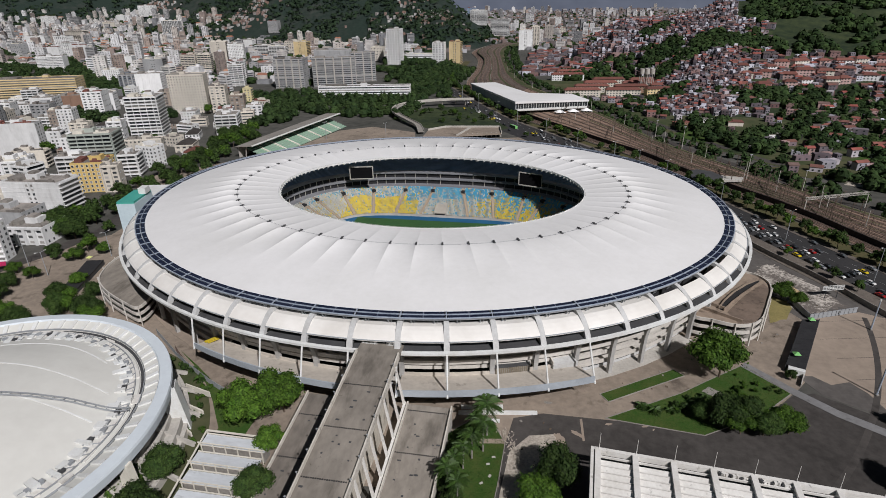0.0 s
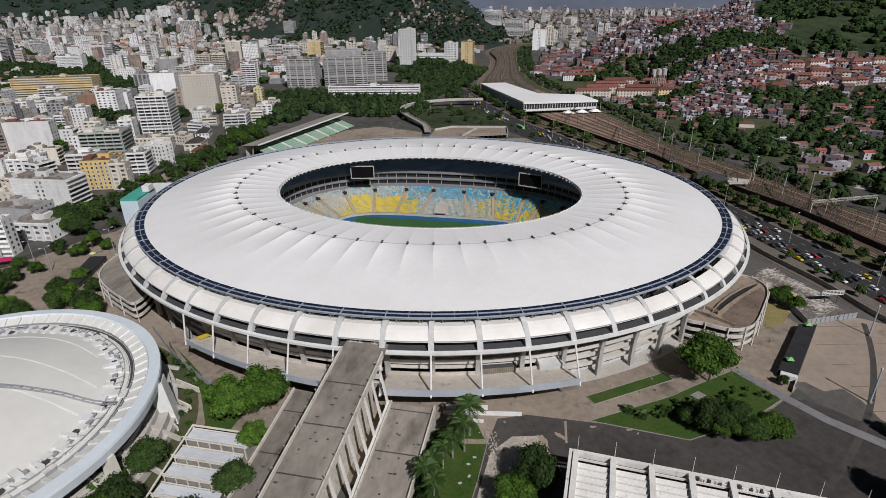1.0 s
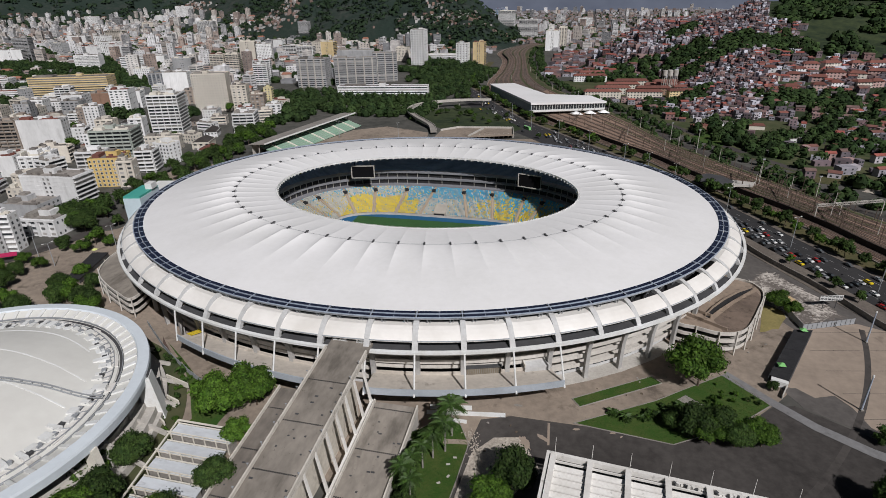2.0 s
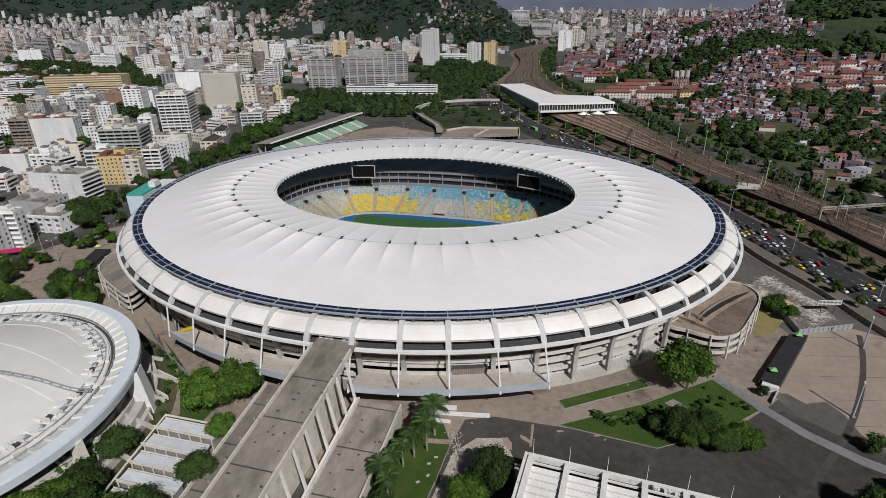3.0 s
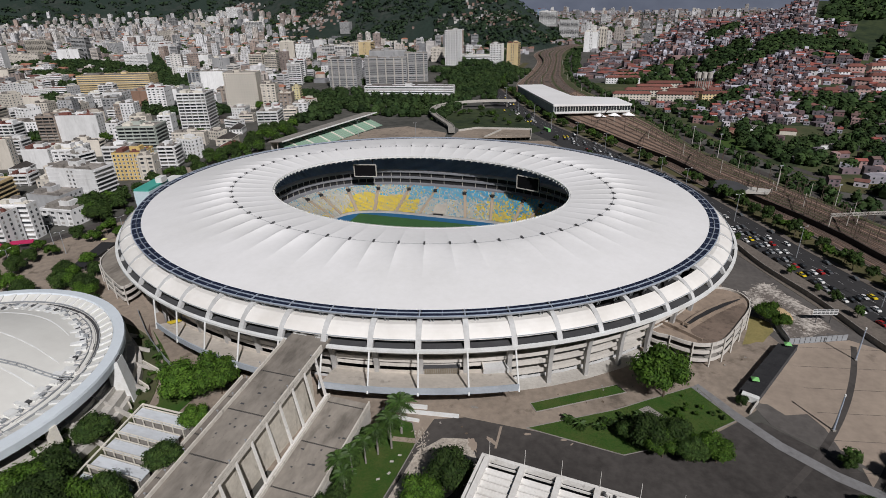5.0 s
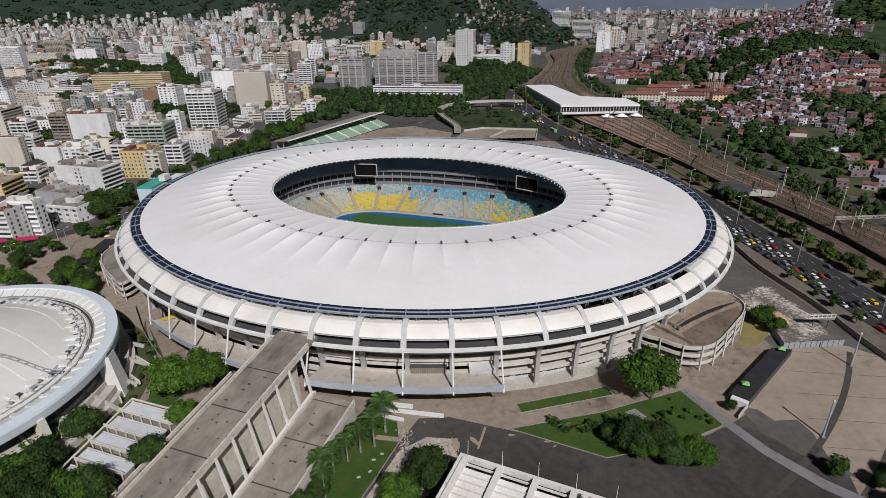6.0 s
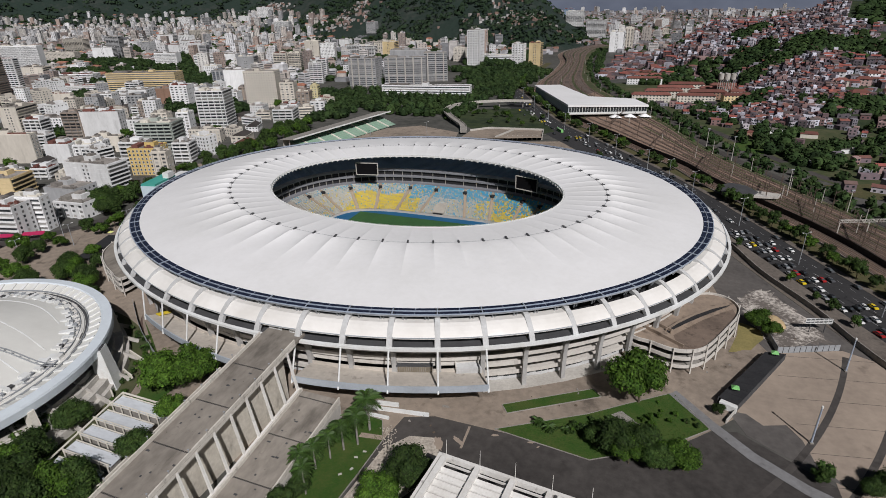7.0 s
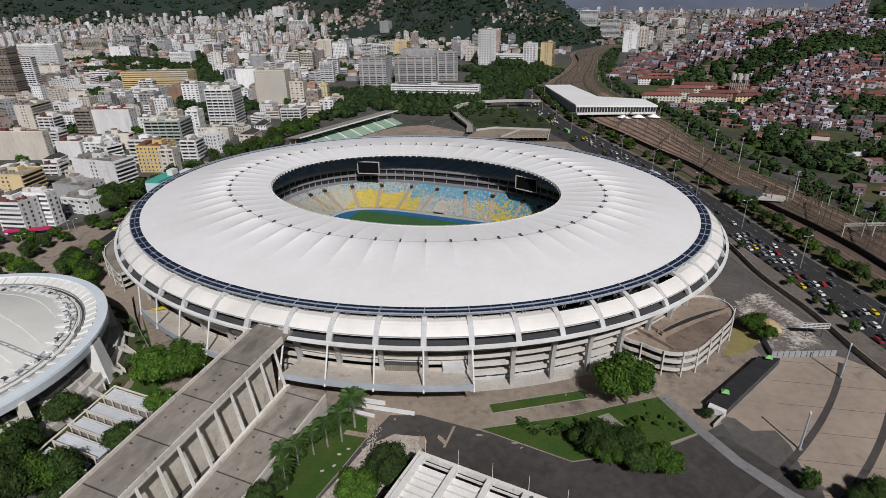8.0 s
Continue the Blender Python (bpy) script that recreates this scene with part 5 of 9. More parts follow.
slab("service_yard", [(120, 148), (150, 85), (165.7, 47.8), (177, 17.3), (194, -14), (208, -47), (198, -43), (172, -54), (160, -30), (150, 20), (120, 90), (100, 140)], 0.03, M_asph_grey, "grey worn asphalt round the stadium", "pavement")

RIN = fine([(330, -110), (262, -8), (237, 40), (226, 66), (211, 94), (194, 120), (166, 163), (143, 208), (113, 250), (80, 300), (44, 352), (-20, 470), (-52, 605), (-57, 740), (-72, 914), (-105, 1071), (-95, 1200), (-60, 1300), (0, 1420)])
ROUT = fine([(360, -60), (285, 40), (250, 86), (231, 121), (216, 146), (203, 172), (178, 215), (152, 270), (128, 345), (95, 425), (60, 500), (25, 590), (0, 690), (-15, 780), (-33, 922), (-45, 1071), (-42, 1206), (-5, 1330), (40, 1450)])
BED = 3.2
M_ballast = mat("ballast", (0.295, 0.203, 0.150), (0.165, 0.115, 0.088), 0.95, big=0.035, small=0.5, fine=0.5, bump=0.3, stain=((0.09, 0.56, 0.55, (1, 1, 1)), (0.5, 0.6, 0.5, (1, 1, 1))))
M_trackbed = mat("oily_ballast", (0.175, 0.122, 0.094), (0.088, 0.063, 0.052), 0.95, big=0.05, small=0.7, fine=0.5, bump=0.3)
# retaining wall faces away from the sun; its shade is put into this colour
M_shadewall = mat("shade_dark_concrete", (0.050, 0.043, 0.040), (0.022, 0.020, 0.019), 0.95, big=0.1, small=0.6, fine=0.5, bump=0.2)
M_railmetal = mat("rail_steel", (0.16, 0.12, 0.10), (0.26, 0.22, 0.2), 0.5, 0.3, big=0.2, small=2.0)
CUT = 64
tagged(part("railway_bed", strip(RIN[:CUT + 1], ROUT[:CUT + 1], BED), M_ballast), "broad brown gravel bed of the railway", "railway", kind="structure")
tagged(part("railway_bed", strip(RIN[CUT:], ROUT[CUT:], BED), mat("old_ballast", (0.150, 0.115, 0.095), (0.075, 0.060, 0.052), 0.95, big=0.03, small=0.3, fine=0.5, stain=((0.06, 0.55, 0.55, (1, 1, 1)),))), "darker old gravel bed beyond the station", "railway", kind="structure")
tagged(part("retaining_wall", strip(along(RIN, -0.7), along(RIN, -0.01), BED + 0.35), M_shadewall), "tall retaining wall coloured dark for shade beside the lower tracks", "wall", kind="structure")
tagged(part("embankment", Shape().sweep([[(*p, -0.3), (*q, -0.3), (*q, 0.1), (*p, BED - 0.05)] for p, q in zip(along(ROUT, 0.01), along(ROUT, 9))]), M_rough), "weedy green railway embankment", "embankment", kind="structure")
between = lambda s: [lerp(p, q, s) for p, q in zip(RIN, ROUT)]  # noqa: E731
tagged(part("track_cutting", strip(along(RIN, -12.0), along(RIN, -0.72), 0.2), M_ballast), "lower brown track bed beside the wall", "railway", kind="structure")


def track(line, z):
    """Dark ballast under a pair of rusty rails that follow a line."""
    tagged(part("track_bed", strip(along(line, -1.3), along(line, 1.3), z + 0.12, z - 0.1), M_trackbed), "dark oily ballast under a track", "railway", kind="structure")
    for g in (-0.75, 0.75):
        ln = along(line, g)
        sh = Shape()
        for p, q in zip(ln, ln[1:]):
            sh.beam((*p, z + 0.22), (*q, z + 0.22), 0.15, 0.2)
        tagged(part("rail", sh, M_railmetal), "rusty steel rail on gravel", "rail", kind="structure")


for o in (-9.6, -5.8, -2.6):
    track(along(RIN, o), 0.2)
for u in (0.07, 0.19, 0.31, 0.44, 0.57, 0.71, 0.85):
    track(between(u), BED)
tagged(part("track_kerb", strip(along(RIN, -12.5), along(RIN, -12.05), 0.9), M_conc), "low concrete kerb of the lower tracks", "wall", kind="structure")
# strips of weeds between the tracks
for s0, s1, i0, i1 in ((0.91, 0.985, 8, 60), (0.115, 0.145, 14, 34), (0.24, 0.265, 20, 44), (0.37, 0.39, 8, 30), (0.50, 0.53, 30, 52), (0.63, 0.66, 10, 40), (0.77, 0.80, 34, 58), (0.01, 0.05, 60, 100), (0.36, 0.40, 66, 96), (0.62, 0.67, 62, 104), (0.88, 0.99, 60, 106)):
    tagged(part("weed_strip", strip(between(s0)[i0:i1], between(s1)[i0:i1], BED + 0.06, BED - 0.1), M_rough), "weedy green strip between the tracks", "weeds", kind="structure")
# catenary masts
M_rust = mat("rusty_mast", (0.12, 0.088, 0.068), (0.068, 0.052, 0.043), 0.85, big=0.4, small=2.0)
for k, u in enumerate((0.13, 0.38, 0.64, 0.95)):
    ln = between(u)
    for i in range(5, len(ln) - 24, 2 if k % 2 else 3):
        x, y = lerp(ln[i], ln[i + 1], rnd.random() * 0.8)
        h = BED + rnd.uniform(7.5, 11.5)
        ob = thing("catenary_mast", (x, y, BED), "thin rusty railway mast with a bracket", "mast", "railway masts")
        part("pole", Shape().tube((x, y, BED), (x, y, h), 0.24, 0.17, 5), M_rust if (i + k) % 3 else M_conc_pale, ob)
        part("bracket", Shape().beam((x, y, h - 1.2), (x + 2.6, y + 1.6, h - 0.8), 0.15).beam((x, y, h - 2.2), (x + 2.6, y + 1.6, h - 0.8), 0.12), M_rust, ob)
# steel portals over the tracks
for i in (17, 24, 31, 39, 47, 55):
    p, q = Vector((*between(0.03)[i], BED)), Vector((*between(0.62)[i], BED))
    ob = thing("catenary_portal", tuple(p), "dark steel portal carrying wires over the tracks", "portal", "railway portals")
    top = Vector((0, 0, 8.0))
    for e_ in (p, q):
        part("leg", Shape().beam(e_, e_ + top, 0.5), M_rust, ob)
    sh = Shape().beam(p + top, q + top, 0.22).beam(p + top * 0.88, q + top * 0.88, 0.22)
    for j in range(8):
        sh.beam(p.lerp(q, j / 8) + top * (0.88 if j % 2 else 1), p.lerp(q, (j + 1) / 8) + top * (1 if j % 2 else 0.88), 0.14)
    part("truss", sh, M_rust, ob)
# tall floodlight masts beside the tracks
for x, y, h in ((204, 140, 21), (178, 232, 20), (160, 262, 19), (233, 118, 17)):
    ob = thing("floodlight_mast", (x, y, 0), "tall pale railway floodlight mast", "mast", "railway floodlights")
    part("pole", Shape().tube((x, y, 0), (x, y, h), 0.34, 0.2, 6), M_conc_pale, ob)
    part("head", Shape().box(x, y, h - 0.3, 2.4, 0.7, 0.6, 30), M_grey, ob)
# gantry across the tracks
gantry = thing("signal_gantry", (220, 79, 0.2), "long pale lattice gantry across the tracks", "gantry")
a, b = Vector((220, 79, 9.4)), Vector((262, 96, 9.4))
sh = Shape()
for dx, dy in ((0, 0), (-0.45, 1.1)):
    for dz in (0, 1.3):
        o_ = Vector((dx, dy, dz))
        sh.beam(a + o_, b + o_, 0.2)
    for i in range(26):
        o_ = Vector((dx, dy, 0))
        sh.beam(a.lerp(b, i / 26) + o_ + Vector((0, 0, 1.3 * (i % 2))), a.lerp(b, (i + 1) / 26) + o_ + Vector((0, 0, 1.3 * ((i + 1) % 2))), 0.14)
part("truss", sh, M_conc_pale, gantry)
for p, zf in ((a, 0.2), (a.lerp(b, 0.36), BED), (b, 0.1)):
    part("leg", Shape().beam((p.x, p.y, zf), p, 0.45), M_conc_pale, gantry)

# suburban platform with a dark canopy
halt = thing("railway_halt", (180, 138, 0), "raised railway platform with dark octagonal roof", "station")
part("roof", Shape().hull([(164, 131, 5.6), (170, 124, 5.6), (183, 126, 5.6), (187, 134, 5.6), (181, 146, 5.6), (171, 150, 5.6), (165, 144, 5.6)], [(164.5, 131.5, 6.3), (170.3, 125, 6.4), (182.5, 127, 6.4), (186, 134, 6.4), (180.5, 145, 6.5), (171.2, 149, 6.5), (165.5, 143.5, 6.4)]), M_slot, halt)
part("platform", Shape().hull([(181, 125, 4.6), (197, 127, 4.6), (200, 135, 4.6), (186, 138, 4.6)], [(181, 125, 5.8), (197, 127, 5.8), (200, 135, 5.8), (186, 138, 5.8)]), M_conc_pale, halt)
for x, y in ((168, 130), (178, 129), (172, 145), (184, 132), (196, 130), (190, 133)):
    part("pillar", Shape().box(x, y, 0, 0.9, 0.9, 5.0), M_conc, halt)
part("rail", Shape().beam((181, 125, 6.5), (197, 127, 6.5), 0.1).beam((197, 127, 6.5), (200, 135, 6.5), 0.1), M_paint, halt)

# main station with a long white roof
st = thing("railway_station", (30, 440, 0), "long low railway station with flat white roof", "station")
e = Vector((79, 28, 0)).normalized()
f = Vector((-69, 148, 0)).normalized()
o = Vector((25.4, 357.3, 0))
C = lambda u, w, z: tuple(o + e * u + f * w + Vector((0, 0, z)))  # noqa: E731
part("roof", Shape().hull([C(-1, -1, 14.6), C(85, -1, 13.6), C(85, 40, 13.6), C(40, 62, 13.6), C(34, 166, 12.6), C(-1, 166, 12.8)], [C(-1, -1, 17), C(85, -1, 15.6), C(85, 40, 15.6), C(40, 62, 15.4), C(34, 166, 14.2), C(-1, 166, 14.4)]), M_white, st)
part("side_wall", Shape().hull([C(0, 0, 5.5), C(0.6, 0, 5.5), C(0.6, 164, 4), C(0, 164, 4)], [C(0, 0, 14.6), C(0.6, 0, 14.6), C(0.6, 164, 12.8), C(0, 164, 12.8)]), M_fascia, st)
part("front_band", Shape().hull([C(0, 0, 6.5), C(84, 0, 6.5), C(84, 0.8, 6.5), C(0, 0.8, 6.5)], [C(0, 0, 8.6), C(84, 0, 8.6), C(84, 0.8, 8.6), C(0, 0.8, 8.6)]), M_paint, st)
part("front_glass", Shape().hull([C(0, 0.6, 8.6), C(84, 0.6, 8.6), C(84, 1.2, 8.6), C(0, 1.2, 8.6)], [C(0, 0.6, 14.6), C(84, 0.6, 13.6), C(84, 1.2, 13.6), C(0, 1.2, 14.6)]), M_glass, st)
for i in range(29):
    part("mullion", Shape().beam(C(i * 3, 0.3, 8.6), C(i * 3, 0.3, 14.2), 0.4), M_paint, st)
for i in range(6):
    for w in (4, 60, 120):
        if w < 50 or i < 3:
            part("pillar", Shape().beam(C(4 + i * 15, w, 0), C(4 + i * 15, w, 8), 1.0), M_conc, st)
part("floor", Shape().hull([C(0, 0, 6.0), C(84, 0, 6.0), C(84, 40, 6.0), C(40, 60, 6.0), C(34, 164, 6), C(0, 164, 6)], [C(0, 0, 6.5), C(84, 0, 6.5), C(84, 40, 6.5), C(40, 60, 6.5), C(34, 164, 6.5), C(0, 164, 6.5)]), M_conc, st)
for i, (u, w) in enumerate(((48, -9), (64, -8), (80, -7), (42, 70), (44, 85), (46, 100))):
    tent = thing("tensile_canopy", C(u, w, 0), "small peaked white fabric canopy over a platform", "canopy", "station canopies")
    part("fabric", Shape().hull([C(u - 6, w - 3.4, 5.0), C(u + 6, w - 3.4, 4.2), C(u + 6, w + 3.4, 4.2), C(u - 6, w + 3.4, 5.0)], [C(u - 1, w - 0.3, 7.6), C(u + 1, w - 0.3, 7.4), C(u + 1, w + 0.3, 7.4), C(u - 1, w + 0.3, 7.6)]), M_white, tent)
    for du in (-5, 5):
        part("mast", Shape().beam(C(u + du, w, 0), C(u + du, w, 6), 0.25), M_grey, tent)

# curved footway ramp and the gate building behind the stadium
ovp = fine([(-30, 424), (-62, 418), (-92, 402), (-111, 378), (-112, 348), (-100, 324), (-82, 300), (-70, 284), (-62, 262)], 5)
bridge = thing("curved_footbridge", (-90, 360, 0), "curving raised concrete walkway on pillars", "bridge")
zz = lambda i: 7.5 - 4.5 * max(0, i / (len(ovp) - 1) - 0.45) / 0.55  # noqa: E731
l, r = along(ovp, -3.0), along(ovp, 3.0)
part("deck", Shape().sweep([[(*p, zz(i) - 0.9), (*q, zz(i) - 0.9), (*q, zz(i)), (*p, zz(i))] for i, (p, q) in enumerate(zip(l, r))]), M_conc, bridge)
for ln in (l, r):
    part("parapet", Shape().sweep([[(x - 0.2, y, zz(i) - 1.0), (x + 0.2, y, zz(i) - 1.0), (x + 0.2, y, zz(i) + 1.1), (x - 0.2, y, zz(i) + 1.1)] for i, (x, y) in enumerate(ln)]), M_conc_pale, bridge)
for i in range(2, len(ovp), 4):
    part("pillar", Shape().tube((*ovp[i], 0), (*ovp[i], zz(i) - 0.5), 0.8, n=8), M_conc, bridge)
gate = thing("gate_terrace", (-18, 262, 0), "raised concrete terrace with open pillars", "terrace")
part("floor", Shape().prism([(-55, 232), (-55, 262), (-40, 278), (14, 284), (18, 256), (-10, 246)], 3.4, 4.0), M_plaza, gate)
part("parapet", Shape().beam((-55, 262, 4.6), (-40, 278, 4.6), 0.6, 2.4).beam((-40, 278, 4.6), (14, 284, 4.6), 0.6, 2.4).beam((14, 284, 4.6), (18, 258, 4.6), 0.6, 2.4), M_conc_pale, gate)
for i in range(8):
    x, y = lerp((-14, 253), (17, 262), i / 7)
    part("pillar", Shape().box(x, y, 0, 1.0, 1.0, 4.2), M_conc_pale, gate)
part("ramp", Shape().hull([(-24, 244, 3.9), (-22, 244, 3.9), (-14, 278, 3.9), (-16, 278, 3.9)], [(-24, 244, 5.0), (-22, 244, 5.0), (-14, 278, 5.0), (-16, 278, 5.0)]), M_conc_pale, gate)
slab("lawn", [(-112, 330), (-90, 392), (-62, 408), (-30, 412), (0, 345), (22, 300), (14, 288), (-40, 282), (-62, 290), (-84, 312)], 0.08, M_hillgrass, "grassy traffic island with shrubs", "lawn")
slab("track_ground", [(-175, 170), (-150, 268), (-120, 290), (-70, 270), (-60, 225), (-100, 190), (-140, 170)], 0.05, M_plaza, "bare brown athletics ground behind the stadium", "ground")

slab("north_pavement", [(-250, 90), (-200, 150), (-178, 168), (-100, 195), (-60, 225), (0, 250), (40, 262), (108, 185), (60, 160), (-60, 170), (-150, 120), (-205, 40), (-222, 50)], 0.03, M_plaza, "grey-brown paved ground north of the stadium", "pavement")
# old athletics grandstand
gs = thing("grandstand", (-178, 225, 0), "athletics grandstand with sloping grey roof and green steps", "grandstand")
a0, a1 = Vector((-190.5, 156, 0)), Vector((-163, 291, 0))
u = (a1 - a0).normalized()
v = Vector((u.y, -u.x, 0))
G = lambda s, w, z: tuple(a0 + (a1 - a0) * s + v * w + Vector((0, 0, z)))  # noqa: E731
part("roof", Shape().hull([G(-0.02, -12, 9.6), G(1.02, -12, 11), G(1.02, 6, 12.6), G(-0.02, 6, 11.6)], [G(-0.02, -12, 10.2), G(1.02, -12, 11.6), G(1.02, 6, 13.2), G(-0.02, 6, 12.2)]), M_conc, gs)
part("fascia", Shape().beam(G(-0.02, 6.2, 12), G(1.02, 6.2, 13), 0.5, 1.2), M_paint, gs)
M_step_g = mat("green_steps", (0.22, 0.36, 0.27), (0.30, 0.40, 0.32), 0.9, big=0.1, small=0.8)
rings = []
for i in range(9):
    rings += [[G(0.02, 16 - i * 2.8, 0.6 + i * 0.9), G(0.98, 16 - i * 2.8, 0.6 + i * 0.9)], [G(0.02, 16 - i * 2.8, 1.5 + i * 0.9), G(0.98, 16 - i * 2.8, 1.5 + i * 0.9)]]
part("steps", Shape().sweep(rings, closed=False), M_step_g, gs)
part("back_wall", Shape().beam(G(0, -11, 5), G(1, -11, 5), 0.6, 10), M_conc_pale, gs)
for i in range(7):
    part("aisle", Shape().hull([G(0.1 + i * 0.13, 16.4, 0.5), G(0.112 + i * 0.13, 16.4, 0.5), G(0.112 + i * 0.13, -6, 7.9), G(0.1 + i * 0.13, -6, 7.9)], [G(0.1 + i * 0.13, 16.4, 1.6), G(0.112 + i * 0.13, 16.4, 1.6), G(0.112 + i * 0.13, -6, 8.9), G(0.1 + i * 0.13, -6, 8.9)]), M_cream, gs)
for i in range(8):
    part("column", Shape().beam(G(i / 7, -4, 0), G(i / 7, -2, 11), 0.7), M_conc_pale, gs)

# ---- hills ----
def bell(x, y, cx, cy, sx, sy):
    return math.exp(-0.5 * (((x - cx) / sx) ** 2 + ((y - cy) / sy) ** 2))


def rough(x, y):
    return noise.noise((x * 0.004, y * 0.004, 0.5)) * 0.6 + noise.noise((x * 0.011, y * 0.011, 7.5)) * 0.3 + noise.noise((x * 0.03, y * 0.03, 3.5)) * 0.12


def east_hill(x, y):
    v_ = (x - 95) / (y + 275)
    crest = np.interp(v_, [-0.03, 0.03, 0.075, 0.155, 0.18, 0.205, 0.228, 0.6, 1.0], [8, 52, 80, 87, 94, 102, 115, 118, 76])
    wide = np.interp(v_, [0.1, 0.19], [124, 235])
    h = crest * math.exp(-0.5 * ((y - 870) / wide) ** 2) - 13
    return h + rough(x, y) * min(1, max(0, h / 40)) * 16


def west_mountain(x, y):
    h = 190 * bell(x, y, -640, 1640, 230, 170) + 50 * bell(x, y, -400, 1480, 130, 150) + 50 * bell(x, y, -280, 1420, 90, 140) + 45 * bell(x, y, -205, 1235, 50, 80) + 260 * bell(x, y, -1060, 2090, 250, 230) + 240 * bell(x, y, -1330, 2300, 250, 250) - 12
    return h + rough(x, y) * min(1, max(0, h / 50)) * 34


def far_mountain(x, y):
    h = 360 * bell(x, y, -3600, 2350, 420, 380) + 340 * bell(x, y, -3150, 2950, 380, 360) + 210 * bell(x, y, -2600, 3300, 300, 330) + 360 * bell(x, y, -4000, 1700, 450, 420) - 14
    return h + rough(x, y) * min(1, max(0, h / 50)) * 40


def terrain(x, y):
    return max(0.0, east_hill(x, y), west_mountain(x, y), far_mountain(x, y))


def hill(name, f, x0, x1, y0, y1, step, material, label):
    nx, ny = int((x1 - x0) / step), int((y1 - y0) / step)
    sh = Shape()
    sh.sweep([[(x0 + i * step, y0 + j * step, max(-3.0, f(x0 + i * step, y0 + j * step))) for i in range(nx + 1)] for j in range(ny + 1)], closed=False)
    return tagged(part(name, sh, material, smooth=True), label, "hill", kind="structure")


hill("hill_east", east_hill, 0, 1800, 300, 1900, 16, M_hillgrass, "grassy green hill behind the hillside houses")
hill("mountain_west", west_mountain, -2000, 100, 900, 3200, 22, M_forest, "dark forested mountain with bare rock")
hill("mountain_far", far_mountain, -4700, -1700, 500, 4300, 36, M_forest, "dark distant forested mountain")
tagged(part("east_ground", Shape().prism([(140, 390), (120, 470), (60, 560), (30, 640), (200, 700), (700, 600), (900, 300), (700, -40), (430, -30), (290, 130), (235, 195), (205, 245), (172, 308)], -0.4, 0.12), M_rough), "rough brown and green ground east of the railway", "ground", kind="structure")
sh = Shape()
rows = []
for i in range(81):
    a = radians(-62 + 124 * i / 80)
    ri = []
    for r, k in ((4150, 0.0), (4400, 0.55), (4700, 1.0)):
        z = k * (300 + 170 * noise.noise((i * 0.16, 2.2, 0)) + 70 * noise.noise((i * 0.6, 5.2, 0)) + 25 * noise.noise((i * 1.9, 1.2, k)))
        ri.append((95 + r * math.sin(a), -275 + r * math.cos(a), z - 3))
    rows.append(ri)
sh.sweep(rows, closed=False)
tagged(part("backdrop", sh, M_far, smooth=True), "mountain range at the horizon, coloured hazy blue", "mountains", kind="structure")

# ---- buildings ----
WALLS = {
    "white": mat("white_render", (0.76, 0.765, 0.765), (0.58, 0.585, 0.58), 0.85, big=0.06, small=0.5, rand=0.12, stretch=(1, 1, 0.4), stain=((0.22, 0.57, 0.22, (1, 1, 0.16)),)),
    "cream": mat("cream_render", (0.66, 0.615, 0.54), (0.50, 0.465, 0.405), 0.85, big=0.06, small=0.5, rand=0.12, stretch=(1, 1, 0.4), stain=((0.22, 0.57, 0.22, (1, 1, 0.16)),)),
    "grey": mat("grey_render", (0.40, 0.405, 0.41), (0.26, 0.265, 0.27), 0.85, big=0.06, small=0.5, rand=0.15, stretch=(1, 1, 0.4), stain=((0.22, 0.57, 0.22, (1, 1, 0.16)),)),
    "brown": mat("brown_render", (0.34, 0.285, 0.24), (0.24, 0.20, 0.17), 0.85, big=0.06, small=0.5, rand=0.15, stain=((0.22, 0.57, 0.22, (1, 1, 0.16)),)),
    "brick": mat("brick_render", (0.32, 0.20, 0.145), (0.22, 0.14, 0.10), 0.9, big=0.06, small=0.5, rand=0.15, stain=((0.22, 0.57, 0.22, (1, 1, 0.16)),)),
    "ochre": mat("ochre_render", (0.66, 0.53, 0.31), (0.52, 0.41, 0.23), 0.85, big=0.06, small=0.5, rand=0.12, stain=((0.22, 0.57, 0.22, (1, 1, 0.16)),)),
    "yellow": mat("yellow_render", (0.62, 0.45, 0.17), (0.52, 0.38, 0.15), 0.85, big=0.06, small=0.5, stain=((0.22, 0.57, 0.22, (1, 1, 0.16)),)),
    "yellowpale": mat("pale_yellow_render", (0.62, 0.55, 0.32), (0.5, 0.45, 0.28), 0.85, big=0.06, small=0.5, stain=((0.22, 0.57, 0.22, (1, 1, 0.16)),)),
    "teal": mat("teal_render", (0.38, 0.50, 0.50), (0.30, 0.40, 0.40), 0.85, big=0.06, small=0.5, stain=((0.22, 0.57, 0.22, (1, 1, 0.16)),)),
    "sage": mat("sage_render", (0.40, 0.44, 0.40), (0.30, 0.33, 0.30), 0.85, big=0.06, small=0.5, stain=((0.22, 0.57, 0.22, (1, 1, 0.16)),)),
    "pink": mat("pink_render", (0.52, 0.36, 0.33), (0.42, 0.29, 0.27), 0.85, big=0.06, small=0.5, stain=((0.22, 0.57, 0.22, (1, 1, 0.16)),)),
    "slate": mat("slate_render", (0.17, 0.19, 0.21), (0.12, 0.13, 0.15), 0.6, big=0.06, small=0.5, stain=((0.22, 0.57, 0.22, (1, 1, 0.16)),)),
    "slateblue": mat("blue_render", (0.26, 0.34, 0.46), (0.2, 0.27, 0.38), 0.6, big=0.06, small=0.5, stain=((0.22, 0.57, 0.22, (1, 1, 0.16)),)),
}
